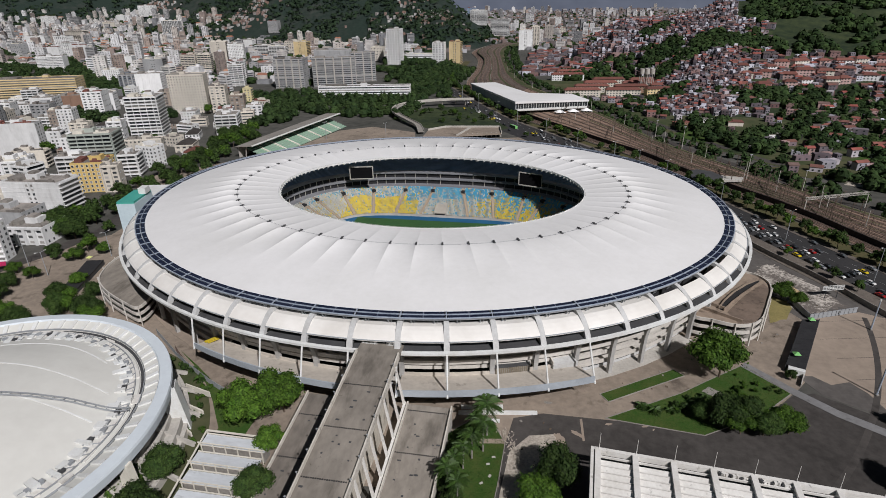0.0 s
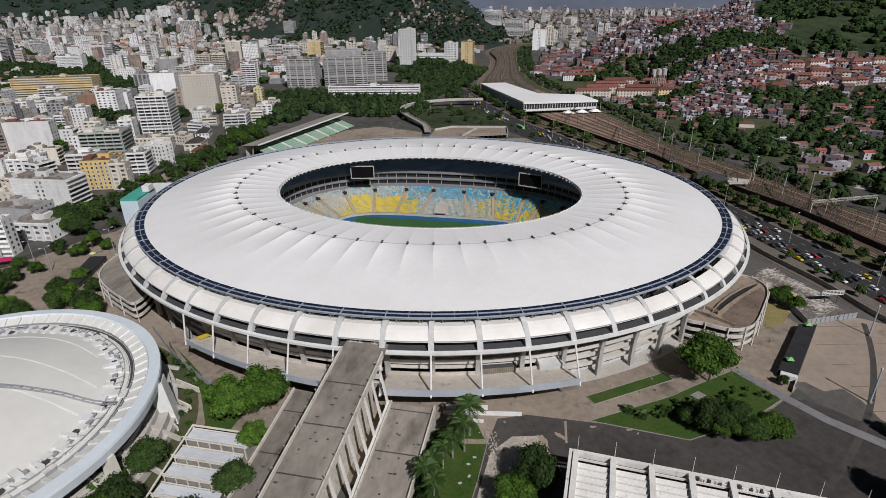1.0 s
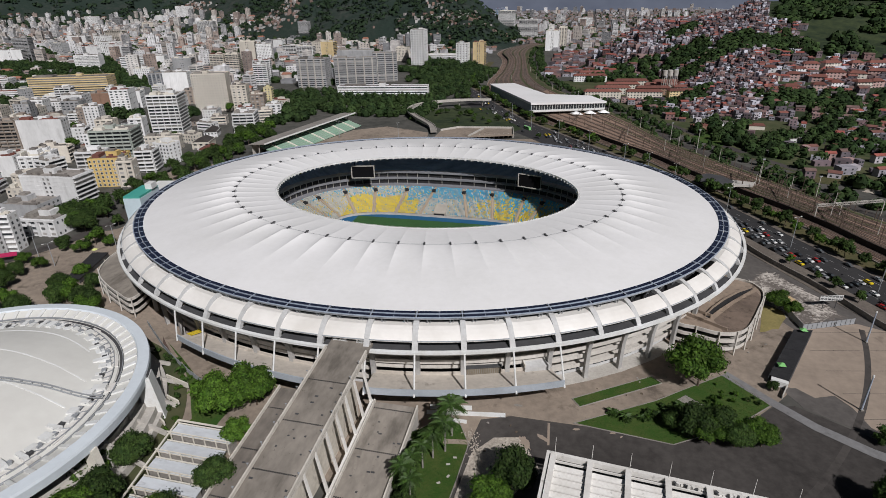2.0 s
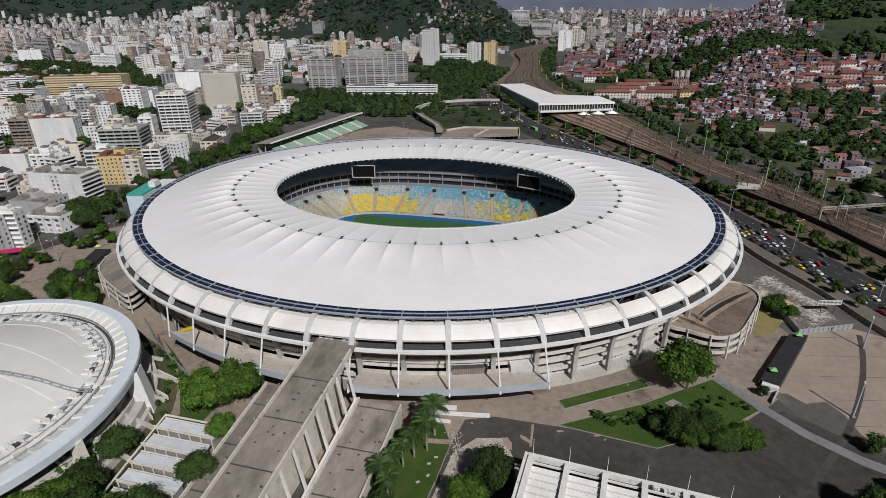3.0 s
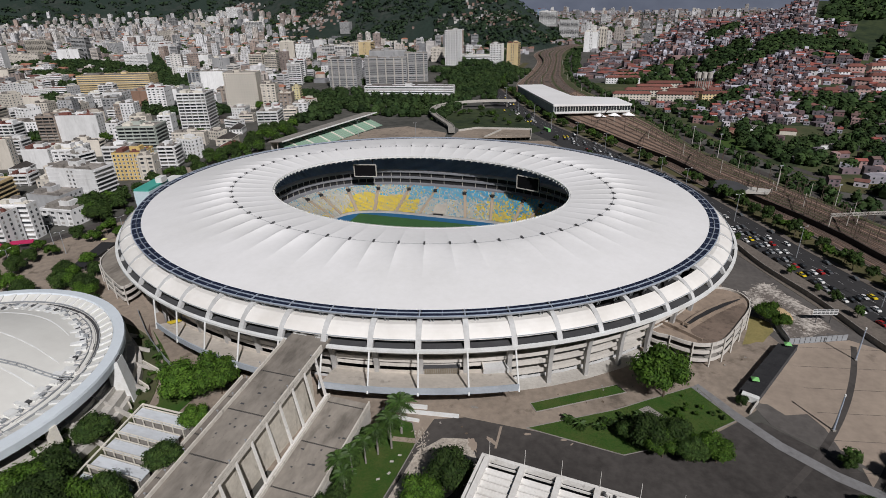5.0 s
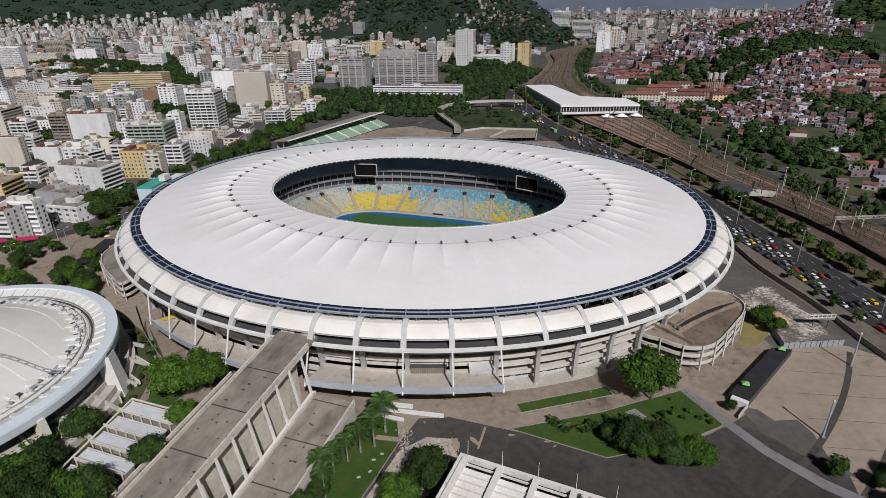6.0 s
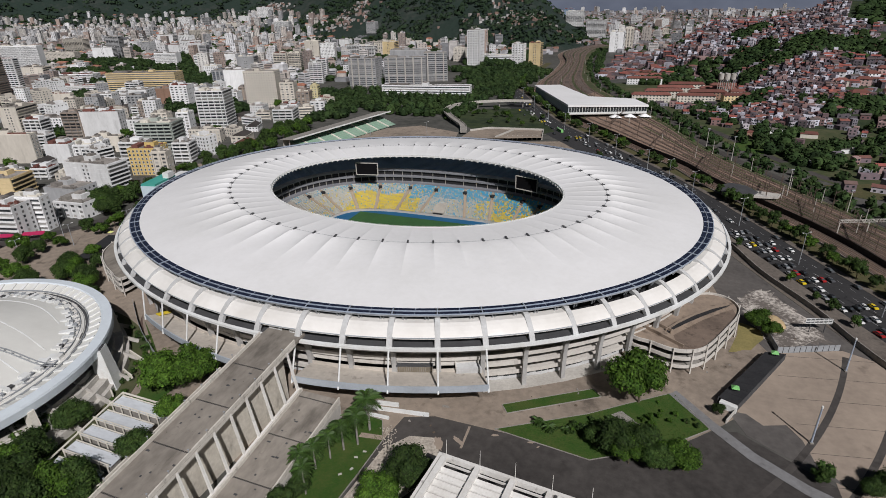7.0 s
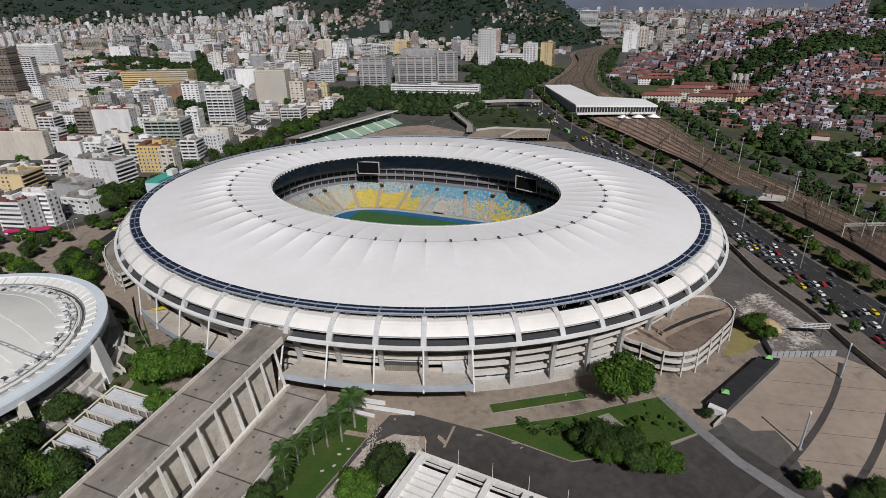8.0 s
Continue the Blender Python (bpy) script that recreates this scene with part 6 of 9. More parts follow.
WORDS = {"pink": "dusty pink", "white": "white-rendered", "cream": "cream-rendered", "grey": "grey concrete", "brown": "brown-rendered", "brick": "brick-brown", "ochre": "ochre-yellow", "yellow": "bright yellow", "yellowpale": "pale yellow", "teal": "pale teal", "sage": "grey-green", "slate": "dark slate-grey", "slateblue": "blue-clad"}
STYLES = {"v": "with recessed window columns", "g": "with rows of windows", "b": "with stacked balconies", "s": "with vertical fins", "p": "with a blank gable wall", "r": "with ribbon windows", "q": "with blank bays and side balconies"}
M_roofgrey = mat("flat_roof", (0.30, 0.275, 0.25), (0.14, 0.13, 0.12), 0.95, big=0.08, small=0.5, rand=0.3, stain=((0.2, 0.55, 0.5, (1, 1, 1)),))
M_darktile = mat("dark_tiles", (0.075, 0.066, 0.06), (0.045, 0.04, 0.038), 0.9, big=0.1, small=1.5, rand=0.25)
M_tile = mat("clay_tiles", (0.195, 0.074, 0.058), (0.125, 0.056, 0.046), 0.9, big=0.1, small=1.5, rand=0.25)
wm = Shape()
wm.box(0, -0.03, -0.8, 1.35, 0.06, 1.6)
PANE = wm.data("pane_shape")
PANE.materials.append(M_paneglass)
wm = Shape()
for cx, cz, sx, sz in ((-0.76, -0.88, 0.14, 1.76), (0.76, -0.88, 0.14, 1.76), (0, 0.8, 1.4, 0.12), (0, -0.95, 1.7, 0.14)):
    wm.box(cx, -0.06, cz, sx, 0.16, sz)
FRAME = wm.data("frame_shape")
FRAME.materials.append(M_paint)
window_count = [0]
FOOT = []


def building(x, y, w, d, h, turn, colour, style, group=""):
    """A block of flats with front towards -y before it is turned."""
    if turn == 0 and x < -240 and y < 900:
        # the street grid west of the stadium is turned
        turn, w = 19, w * 0.86
    FOOT.append((x, y, max(w, d) * 0.55 + 3))
    near = math.hypot(x - 100, y + 270)
    z0 = terrain(x, y) - 1 if near > 500 else 0.0
    ob = thing("apartment_building" if h > 11 else "house", (x, y, z0), f"{WORDS[colour]} {'tower block' if h > 35 else 'city block' if h > 11 else 'low building'} {STYLES[style]}", "building", group)
    m = pose(x, y, z0, 0, 0, turn)
    W = lambda a, b, c: tuple(m @ Vector((a, b, c)))  # noqa: E731
    wall = WALLS[colour]

    def bx(sh, x0, x1, y0, y1, z0_, z1_):
        sh.hull([W(x0, y0, z0_), W(x1, y0, z0_), W(x1, y1, z0_), W(x0, y1, z0_)], [W(x0, y0, z1_), W(x1, y0, z1_), W(x1, y1, z1_), W(x0, y1, z1_)])
        return sh

    sh = bx(Shape(), -w / 2, w / 2, -d / 2, d / 2, 0, h)
    part("wall", sh, wall, ob)
    sh = Shape()
    for a, b, c, e_ in ((-w / 2, w / 2, -d / 2, -d / 2 + 0.35), (-w / 2, w / 2, d / 2 - 0.35, d / 2), (-w / 2, -w / 2 + 0.35, -d / 2 + 0.35, d / 2 - 0.35), (w / 2 - 0.35, w / 2, -d / 2 + 0.35, d / 2 - 0.35)):
        bx(sh, a, b, c, e_, h, h + 1.0)
    part("parapet", sh, wall, ob)
    part("roof", bx(Shape(), -w / 2 + 0.36, w / 2 - 0.36, -d / 2 + 0.36, d / 2 - 0.36, h, h + 0.2), M_roofgrey, ob)
    r = random.Random(int(x * 13 + y * 7))
    tw, td = min(w * 0.4, 8), min(d * 0.5, 7)
    tx, ty = r.uniform(-w * 0.2, w * 0.2), r.uniform(0, d * 0.15)
    if h >= 8 or not group:
        part("stair_house", bx(Shape(), tx - tw / 2, tx + tw / 2, ty - td / 2, ty + td / 2, h + 0.2, h + 3.4), wall, ob)
    if not group:
        part("water_tank", bx(Shape(), tx - tw / 3, tx + tw / 4, ty - td / 3, ty + td / 3, h + 3.4, h + 4.8), M_roofgrey, ob)
    if h < 8 and group:
        sh = Shape().hull([W(-w / 2 - 0.4, -d / 2 - 0.4, h + 0.3), W(w / 2 + 0.4, -d / 2 - 0.4, h + 0.3), W(w / 2 + 0.4, d / 2 + 0.4, h + 0.3), W(-w / 2 - 0.4, d / 2 + 0.4, h + 0.3)], [W(-0.3, -d / 2 - 0.4, h + 3.6), W(0.3, -d / 2 - 0.4, h + 3.6), W(0.3, d / 2 + 0.4, h + 3.6), W(-0.3, d / 2 + 0.4, h + 3.6)])
        part("pitched_roof", sh, M_darktile if r.random() < 0.65 else M_tile, ob)
    elif w > 11:
        sh = bx(Shape(), -w * 0.42, -w * 0.2, -d * 0.3, d * 0.2, h + 0.2, h + 2.6)
        for k in range(7):
            a_, b_, c_ = r.uniform(-w * 0.44, w * 0.42), r.uniform(-d * 0.42, d * 0.4), r.uniform(0.5, 1.6)
            bx(sh, a_ - c_, a_ + c_, b_ - c_ * 0.7, b_ + c_ * 0.7, h + 0.2, h + 0.6 + r.uniform(0.3, 1.5))
        bx(sh, w * 0.1, w * 0.44, -d * 0.44, -d * 0.44 + 0.2, h + 0.2, h + 2.2)
        part("roof_clutter", sh, (M_cream, M_tile, M_roofgrey, M_conc)[r.randrange(4)], ob, kind="stuff")
    nf = max(1, round(h / 3.05))
    fh = h / nf
    single = near < 640 and window_count[0] < 135
    glass, slabs = Shape(), Shape()

    def win(face, s, z, ww=1.4):
        if single:
            window_count[0] += 1
            if face == 0:
                at = m @ pose(s, -d / 2, z)
            else:
                at = m @ pose(w / 2, s, z, 0, 0, 90)
            at = at @ Matrix.Diagonal((ww / 1.4, 1, 1, 1))
            wn = part("window", FRAME, M_paint, ob, at=at)
            pn = part("pane", PANE, M_glass, wn)
            return
        if face == 0:
            bx(glass, s - ww / 2, s + ww / 2, -d / 2 - 0.07, -d / 2, z - 0.75, z + 0.75)
        else:
            bx(glass, w / 2, w / 2 + 0.07, s - ww / 2, s + ww / 2, z - 0.75, z + 0.75)

    cols = max(1, int(w / 3.1))
    side = max(1, int(d / 3.6))
    for i in range(nf):
        z = i * fh + fh * 0.55
        if style == "b":
            bx(slabs, -w / 2 + 0.3, w / 2 - 0.3, -d / 2 - 1.5, -d / 2, i * fh + fh - 0.25, i * fh + fh)
            bx(slabs, -w / 2 + 0.3, w / 2 - 0.3, -d / 2 - 1.5, -d / 2 - 1.35, i * fh + fh, i * fh + fh + 1.0)
            bx(glass, -w / 2 + 0.5, w / 2 - 0.5, -d / 2 - 0.08, -d / 2, i * fh + 0.2, i * fh + fh - 0.3)
            if d > 9:
                bx(slabs, w / 2, w / 2 + 1.2, -d / 2 + 0.6, d / 2 - 0.6, i * fh + fh - 0.2, i * fh + fh)
                bx(slabs, w / 2 + 1.08, w / 2 + 1.2, -d / 2 + 0.6, d / 2 - 0.6, i * fh + fh, i * fh + fh + 0.95)
                bx(glass, w / 2, w / 2 + 0.08, -d / 2 + 1.2, d / 2 - 1.2, i * fh + 0.3, i * fh + fh - 0.4)
        elif style == "q":
            for s_ in (-1.7, 1.7):
                win(0, s_, z)
            bx(slabs, -w / 2, -w * 0.08, -d / 2 - 0.12, -d / 2, i * fh + fh - 0.12, i * fh + fh)
            bx(slabs, w * 0.08, w / 2, -d / 2 - 0.12, -d / 2, i * fh + fh - 0.12, i * fh + fh)
            bx(slabs, w / 2, w / 2 + 1.6, -d / 2 + 0.4, d / 2 - 0.4, i * fh + fh - 0.3, i * fh + fh)
            bx(slabs, w / 2 + 1.45, w / 2 + 1.6, -d / 2 + 0.4, d / 2 - 0.4, i * fh + fh, i * fh + fh + 0.8)
            bx(glass, w / 2, w / 2 + 0.08, -d / 2 + 0.8, d / 2 - 0.8, i * fh + 0.2, i * fh + fh - 0.3)
        elif style == "v":
            n_ = max(2, int(w / 5))
            for k in range(n_):
                c_ = -w / 2 + (k + 0.5) * w / n_
                bx(glass, c_ - 1.3, c_ + 1.3, -d / 2 - 0.07, -d / 2, z - 0.9, z + 0.6)
            if i % 2 == 0:
                for k in range(side):
                    win(1, -d / 2 + (k + 0.5) * d / side, z, 1.1)
        elif style == "r":
            bx(glass, -w / 2 + 0.8, w / 2 - 0.8, -d / 2 - 0.08, -d / 2, z - 0.6, z + 0.7)
            bx(slabs, -w / 2, w / 2, -d / 2 - 0.5, -d / 2, i * fh + fh - 0.5, i * fh + fh)
            for k in range(side):
                win(1, -d / 2 + (k + 0.5) * d / side, z)
        elif style == "s":
            bx(glass, -w / 2 + 0.6, w / 2 - 0.6, -d / 2 - 0.08, -d / 2, i * fh + 0.9, i * fh + fh - 0.3)
        else:
            if style == "g":
                for k in range(cols):
                    win(0, -w / 2 + (k + 0.5) * w / cols, z)
            for k in range(side):
                win(1, -d / 2 + (k + 0.5) * d / side, z)
    if style == "s":
        for k in range(cols * 2 + 1):
            bx(slabs, -w / 2 + k * w / (cols * 2 + 1), -w / 2 + k * w / (cols * 2 + 1) + 0.5, -d / 2 - 0.7, -d / 2, 0, h)
        bx(slabs, -w / 2, w / 2, -d / 2 - 0.75, -d / 2, h - 1.2, h)
    if style == "v":
        n_ = max(2, int(w / 5))
        for k in range(n_ + 1):
            c_ = -w / 2 + k * w / n_
            bx(slabs, max(-w / 2, c_ - 0.85), min(w / 2, c_ + 0.85), -d / 2 - 0.9, -d / 2, 0, h - 0.6)
        bx(slabs, -w / 2, w / 2, -d / 2 - 0.95, -d / 2, h - 0.6, h + 0.6)
    if style == "b":
        for k in range(0, cols + 1, 2):
            bx(slabs, -w / 2 + 0.2 + k * (w - 1) / max(1, cols), -w / 2 + 0.6 + k * (w - 1) / max(1, cols), -d / 2 - 1.4, -d / 2, 0, h)
    if glass.v:
        part("glazing", glass, M_cityglass, ob, kind="stuff")
    if slabs.v:
        part("balcony" if style == "b" else "band", slabs, WALLS["grey"] if colour == "slate" else wall, ob, kind="stuff")
    return ob


building(-793, 274, 64, 22, 72, 0, "brown", "b")
building(-852, 344, 51, 12, 52, 0, "white", "b")
building(-999, 476, 85, 16, 59, 0, "white", "s")
building(-876, 410, 44, 22, 32, 0, "cream", "q")
building(-850, 464, 75, 22, 15, 0, "white", "r")
building(-738, 379, 89, 22, 11, 0, "white", "r")
building(-643, 418, 126, 29, 28, 0, "ochre", "r")
building(-661, 285, 43, 8, 15, 0, "cream", "p")
building(-591, 294, 33, 22, 9, 0, "teal", "r")
building(-560, 298, 39, 22, 15, 0, "white", "g")
building(-515, 293, 28, 22, 25, 0, "white", "p")
building(-519, 338, 33, 22, 20, 0, "brick", "p")
building(-462, 309, 26, 21, 30, 0, "white", "v")
building(-477, 347, 19, 15, 22, 0, "white", "p")
building(-332, 223, 34, 26, 41, 0, "white", "b")
building(-411, 148, 47, 13, 28, 0, "white", "p")
building(-382, 160, 14, 11, 19, 0, "white", "q")
building(-302, 117, 38, 23, 30, 0, "sage", "b")
building(-264, 66, 26, 21, 21, 0, "yellow", "g")
building(-247, 63, 14, 9, 19, 0, "cream", "v")
building(-544, 152, 23, 32, 27, 0, "cream", "q")
building(-523, 157, 50, 22, 15, 0, "cream", "p")
building(-436, 134, 20, 8, 28, 0, "brown", "b")
building(-487, 157, 42, 22, 17, 0, "white", "g")
building(-410, 51, 57, 8, 26, 0, "cream", "p")
building(-369, 71, 26, 21, 17, 0, "white", "p")
building(-355, 82, 27, 22, 15, 0, "white", "v")
building(-350, 91, 14, 11, 15, 0, "white", "p")
building(-360, 108, 29, 9, 15, 0, "cream", "q")
building(-296, 165, 36, 10, 13, 0, "cream", "g")
building(-872, 691, 54, 22, 29, 0, "white", "s")
building(-1036, 931, 51, 22, 34, 0, "white", "v")
building(-571, 526, 46, 11, 22, 0, "white", "p")
building(-1441, 926, 74, 22, 37, 0, "cream", "b")
building(-1166, 785, 59, 22, 29, 0, "white", "q")
building(-1173, 825, 38, 22, 51, 0, "grey", "b")
building(-1267, 746, 93, 22, 21, 0, "cream", "g")
building(-233, -66, 17, 14, 20, 14, "white", "r")
building(-232, -53, 19, 8, 21, 14, "white", "r")
building(-230, -24, 24, 19, 10, 5, "white", "v")
building(-318, -14, 30, 22, 15, 0, "ochre", "q")
building(-336, 4, 14, 8, 14, 0, "white", "p")
building(-264, -4, 27, 22, 10, 5, "grey", "p")
building(-259, 14, 40, 18, 23, 4, "white", "q")
building(-364, 347, 47, 22, 45, 0, "cream", "g")
building(-331, 355, 21, 17, 31, 0, "cream", "v")
building(-414, 548, 25, 13, 33, 0, "white", "b")
building(-583, 689, 29, 22, 33, 0, "cream", "b")
building(-562, 705, 27, 22, 32, 0, "cream", "b")
building(-630, 872, 37, 22, 41, 0, "cream", "q")
building(-592, 874, 37, 22, 36, 0, "white", "g")
building(-258, 244, 25, 23, 21, 0, "white", "b")
building(-490, 449, 39, 22, 32, 0, "white", "p")
building(-554, 489, 29, 22, 25, 0, "slate", "v")
building(-569, 573, 35, 22, 38, 0, "grey", "q")
building(-648, 685, 30, 22, 22, 0, "white", "p")
building(-654, 578, 32, 20, 20, 0, "white", "g")
building(-793, 789, 37, 22, 19, 0, "white", "p")
building(-1004, 920, 42, 22, 30, 0, "white", "p")
building(-1297, 1248, 61, 22, 41, 0, "cream", "b")
building(-1201, 1091, 39, 22, 37, 0, "white", "v")
building(-1081, 917, 54, 22, 26, 0, "white", "p")
building(-757, 678, 49, 22, 28, 0, "white", "r")
building(-1631, 1805, 52, 22, 27, 0, "cream", "q")
building(-1674, 1934, 35, 22, 25, 0, "white", "p")
building(-1451, 1796, 64, 22, 38, 0, "white", "g")
building(-1177, 1526, 59, 22, 46, 0, "white", "b")
building(-1833, 1541, 62, 22, 21, 0, "grey", "v")
building(-1399, 1213, 64, 22, 29, 0, "white", "q")
building(-2360, 2293, 72, 22, 48, 0, "white", "g")
building(-2198, 2279, 47, 22, 43, 0, "grey", "b")
building(-1211, 959, 30, 22, 29, 0, "grey", "v")
building(-301, 368, 11, 9, 26, 0, "yellowpale", "q")
building(-443, 603, 32, 14, 32, 0, "white", "b")
building(-239, 846, 26, 30, 65, 0, "white", "v")
building(-518, 1002, 21, 60, 32, 0, "cream", "v")
building(-493, 984, 31, 22, 32, 0, "ochre", "q")
building(-731, 1188, 31, 22, 21, 0, "white", "p")
building(-584, 980, 34, 22, 24, 0, "white", "b")
building(-541, 968, 39, 22, 24, 0, "white", "b")
building(-292, 906, 25, 20, 27, 0, "cream", "g")
building(-151, 841, 23, 20, 41, 0, "white", "v")
building(-121, 851, 22, 18, 42, 0, "ochre", "q")
building(-229, 922, 114, 22, 13, 0, "white", "r")
building(-733, 1356, 30, 22, 32, 0, "grey", "g")
building(-194, 1643, 27, 33, 38, 0, "slateblue", "v")
building(-91, 1505, 54, 28, 50, 0, "white", "b")
building(-160, 1550, 49, 31, 42, 0, "white", "b")
building(0, 1159, 30, 40, 44, 0, "white", "q")
building(21, 1223, 19, 40, 48, 0, "cream", "v")
building(68, 2141, 53, 60, 31, 0, "white", "g")
building(90, 1693, 27, 60, 19, 0, "cream", "v")

# university blocks
def campus(x, y, w, d, h, turn, n):
    ob = building(x, y, w, d, h, turn, "grey", "r", "university blocks")
    m = pose(x, y, 0, 0, 0, turn)
    for k in range(n):
        sh = Shape()
        u = -w / 2 + (k + 0.5) * w / n
        sh.hull([tuple(m @ Vector(p)) for p in ((u - 0.9, -d / 2 - 1.1, 0), (u + 0.9, -d / 2 - 1.1, 0), (u + 0.9, -d / 2, 0), (u - 0.9, -d / 2, 0))], [tuple(m @ Vector(p)) for p in ((u - 0.9, -d / 2 - 1.1, h), (u + 0.9, -d / 2 - 1.1, h), (u + 0.9, -d / 2, h), (u - 0.9, -d / 2, h))])
        part("pier", sh, M_conc_pale, ob)


campus(-322, 545, 44, 30, 42, 8, 4)
campus(-262, 566, 64, 26, 42, 18, 5)
campus(-234, 620, 38, 24, 44, 22, 3)
building(-290, 640, 60, 26, 46, 18, "grey", "p")
building(-173, 434, 118, 14, 21, 9, "white", "r")
FOOT.pop()
FOOT.extend((-230 + 16 * k, 425 + 2.5 * k, 9) for k in range(8))

# ---- random fabric of the city, street by street ----
def free(x, y, r):
    return all(math.hypot(x - a, y - b) > r + c for a, b, c in FOOT)


fill = random.Random(21)
count = 0
glaz, blocks, roofs = Shape(), Shape(), Shape()


def small_block(x, y, w, d, h, turn, z0):
    """One far building inside the joined city."""
    c, s = math.cos(radians(turn)), math.sin(radians(turn))
    P = lambda a, b: (x + a * c - b * s, y + a * s + b * c)  # noqa: E731
    blocks.prism([P(-w / 2, -d / 2), P(w / 2, -d / 2), P(w / 2, d / 2), P(-w / 2, d / 2)], z0 - 4, z0 + h)
    if h < 12 and fill.random() < 0.45:
        roofs.hull([(*P(-w / 2 - 0.4, -d / 2 - 0.4), z0 + h), (*P(w / 2 + 0.4, -d / 2 - 0.4), z0 + h), (*P(w / 2 + 0.4, d / 2 + 0.4), z0 + h), (*P(-w / 2 - 0.4, d / 2 + 0.4), z0 + h)], [(*P(-w / 2 + 2, -0.3), z0 + h + 2.8), (*P(w / 2 - 2, -0.3), z0 + h + 2.8), (*P(w / 2 - 2, 0.3), z0 + h + 2.8), (*P(-w / 2 + 2, 0.3), z0 + h + 2.8)])
    if h > 9:
        a, b = fill.uniform(-w / 4, w / 4), fill.uniform(-d / 4, d / 4)
        blocks.prism([P(a - 2.5, b - 2), P(a + 2.5, b - 2), P(a + 2.5, b + 2), P(a - 2.5, b + 2)], z0 + h, z0 + h + 3)
    nf = max(1, int(h / 3.2))
    kind = fill.random()
    for i in range(nf):
        z = z0 + (i + 0.35) * h / nf
        if kind < 0.45:
            for side in (0, 1):
                L_ = (w if side == 0 else d)
                n = max(1, int(L_ / 5))
                for k in range(n):
                    u = -L_ / 2 + (k + 0.5) * L_ / n
                    if side == 0:
                        q = [(*P(u - 1.1, -d / 2 - 0.15), z), (*P(u + 1.1, -d / 2 - 0.15), z), (*P(u + 1.1, -d / 2 - 0.15), z + 1.5), (*P(u - 1.1, -d / 2 - 0.15), z + 1.5)]
                    else:
                        q = [(*P(w / 2 + 0.15, u - 1.1), z), (*P(w / 2 + 0.15, u + 1.1), z), (*P(w / 2 + 0.15, u + 1.1), z + 1.5), (*P(w / 2 + 0.15, u - 1.1), z + 1.5)]
                    glaz.face(*q)
        elif kind < 0.85:
            glaz.face((*P(-w * 0.42, -d / 2 - 0.15), z), (*P(w * 0.42, -d / 2 - 0.15), z), (*P(w * 0.42, -d / 2 - 0.15), z + 1.4), (*P(-w * 0.42, -d / 2 - 0.15), z + 1.4))
            glaz.face((*P(w / 2 + 0.15, -d * 0.4), z), (*P(w / 2 + 0.15, d * 0.4), z), (*P(w / 2 + 0.15, d * 0.4), z + 1.4), (*P(w / 2 + 0.15, -d * 0.4), z + 1.4))


def in_west(x, y):
    """Whether a place lies in the town west of the stadium, clear of roads and the campus wood."""
    if x > -232 or y < -150:
        return False
    if y > 95 and x > -232 - (y - 95) * 0.15 and y < 470:
        return False
    if -470 < x and 380 < y < 560 and x > -400:
        return False
    if -780 < x < -520 and 440 < y < 560 and fill.random() < 0.7:
        return False
    return True


TREE_SPOTS = []
BELTS = [
    ([(-1230, 690), (-1100, 720), (-990, 690), (-880, 700), (-800, 620)], 45, 300),
    ([(-1000, 560), (-900, 590), (-780, 560)], 30, 110),
    ([(-1250, 1110), (-1020, 880), (-857, 719), (-720, 590), (-638, 513), (-548, 440)], 16, 200),
    ([(-780, 450), (-700, 462), (-600, 475)], 20, 80),
    ([(-741, 400), (-690, 350), (-651, 304)], 12, 40),
    ([(-534, 173), (-483, 145), (-440, 150)], 9, 28),
    ([(-496, 318), (-465, 290), (-437, 287), (-410, 270)], 9, 30),
    ([(-446, 345), (-400, 330), (-360, 300)], 10, 30),
    ([(-250, 850), (-157, 850), (-120, 720), (-148, 600), (-200, 700)], 30, 240),
    ([(-205, 1070), (-170, 900)], 20, 50),
    ([(-250, 738), (-190, 742), (-125, 748)], 9, 70),
    ([(-300, 430), (-260, 400), (-235, 330), (-240, 280)], 12, 60),
    ([(-1500, 1000), (-1200, 960), (-1000, 1010)], 22, 90),
    ([(-800, 1000), (-680, 860), (-560, 760), (-470, 690)], 18, 110),
]


def in_belt(x, y):
    """Whether a place lies among the trees of a belt."""
    for pts, width, _ in BELTS:
        for p, q in zip(pts, pts[1:]):
            d = Vector((q[0] - p[0], q[1] - p[1]))
            t = max(0, min(1, ((x - p[0]) * d.x + (y - p[1]) * d.y) / d.length_squared))
            if math.hypot(x - p[0] - d.x * t, y - p[1] - d.y * t) < width + 7:
                return True
    return False


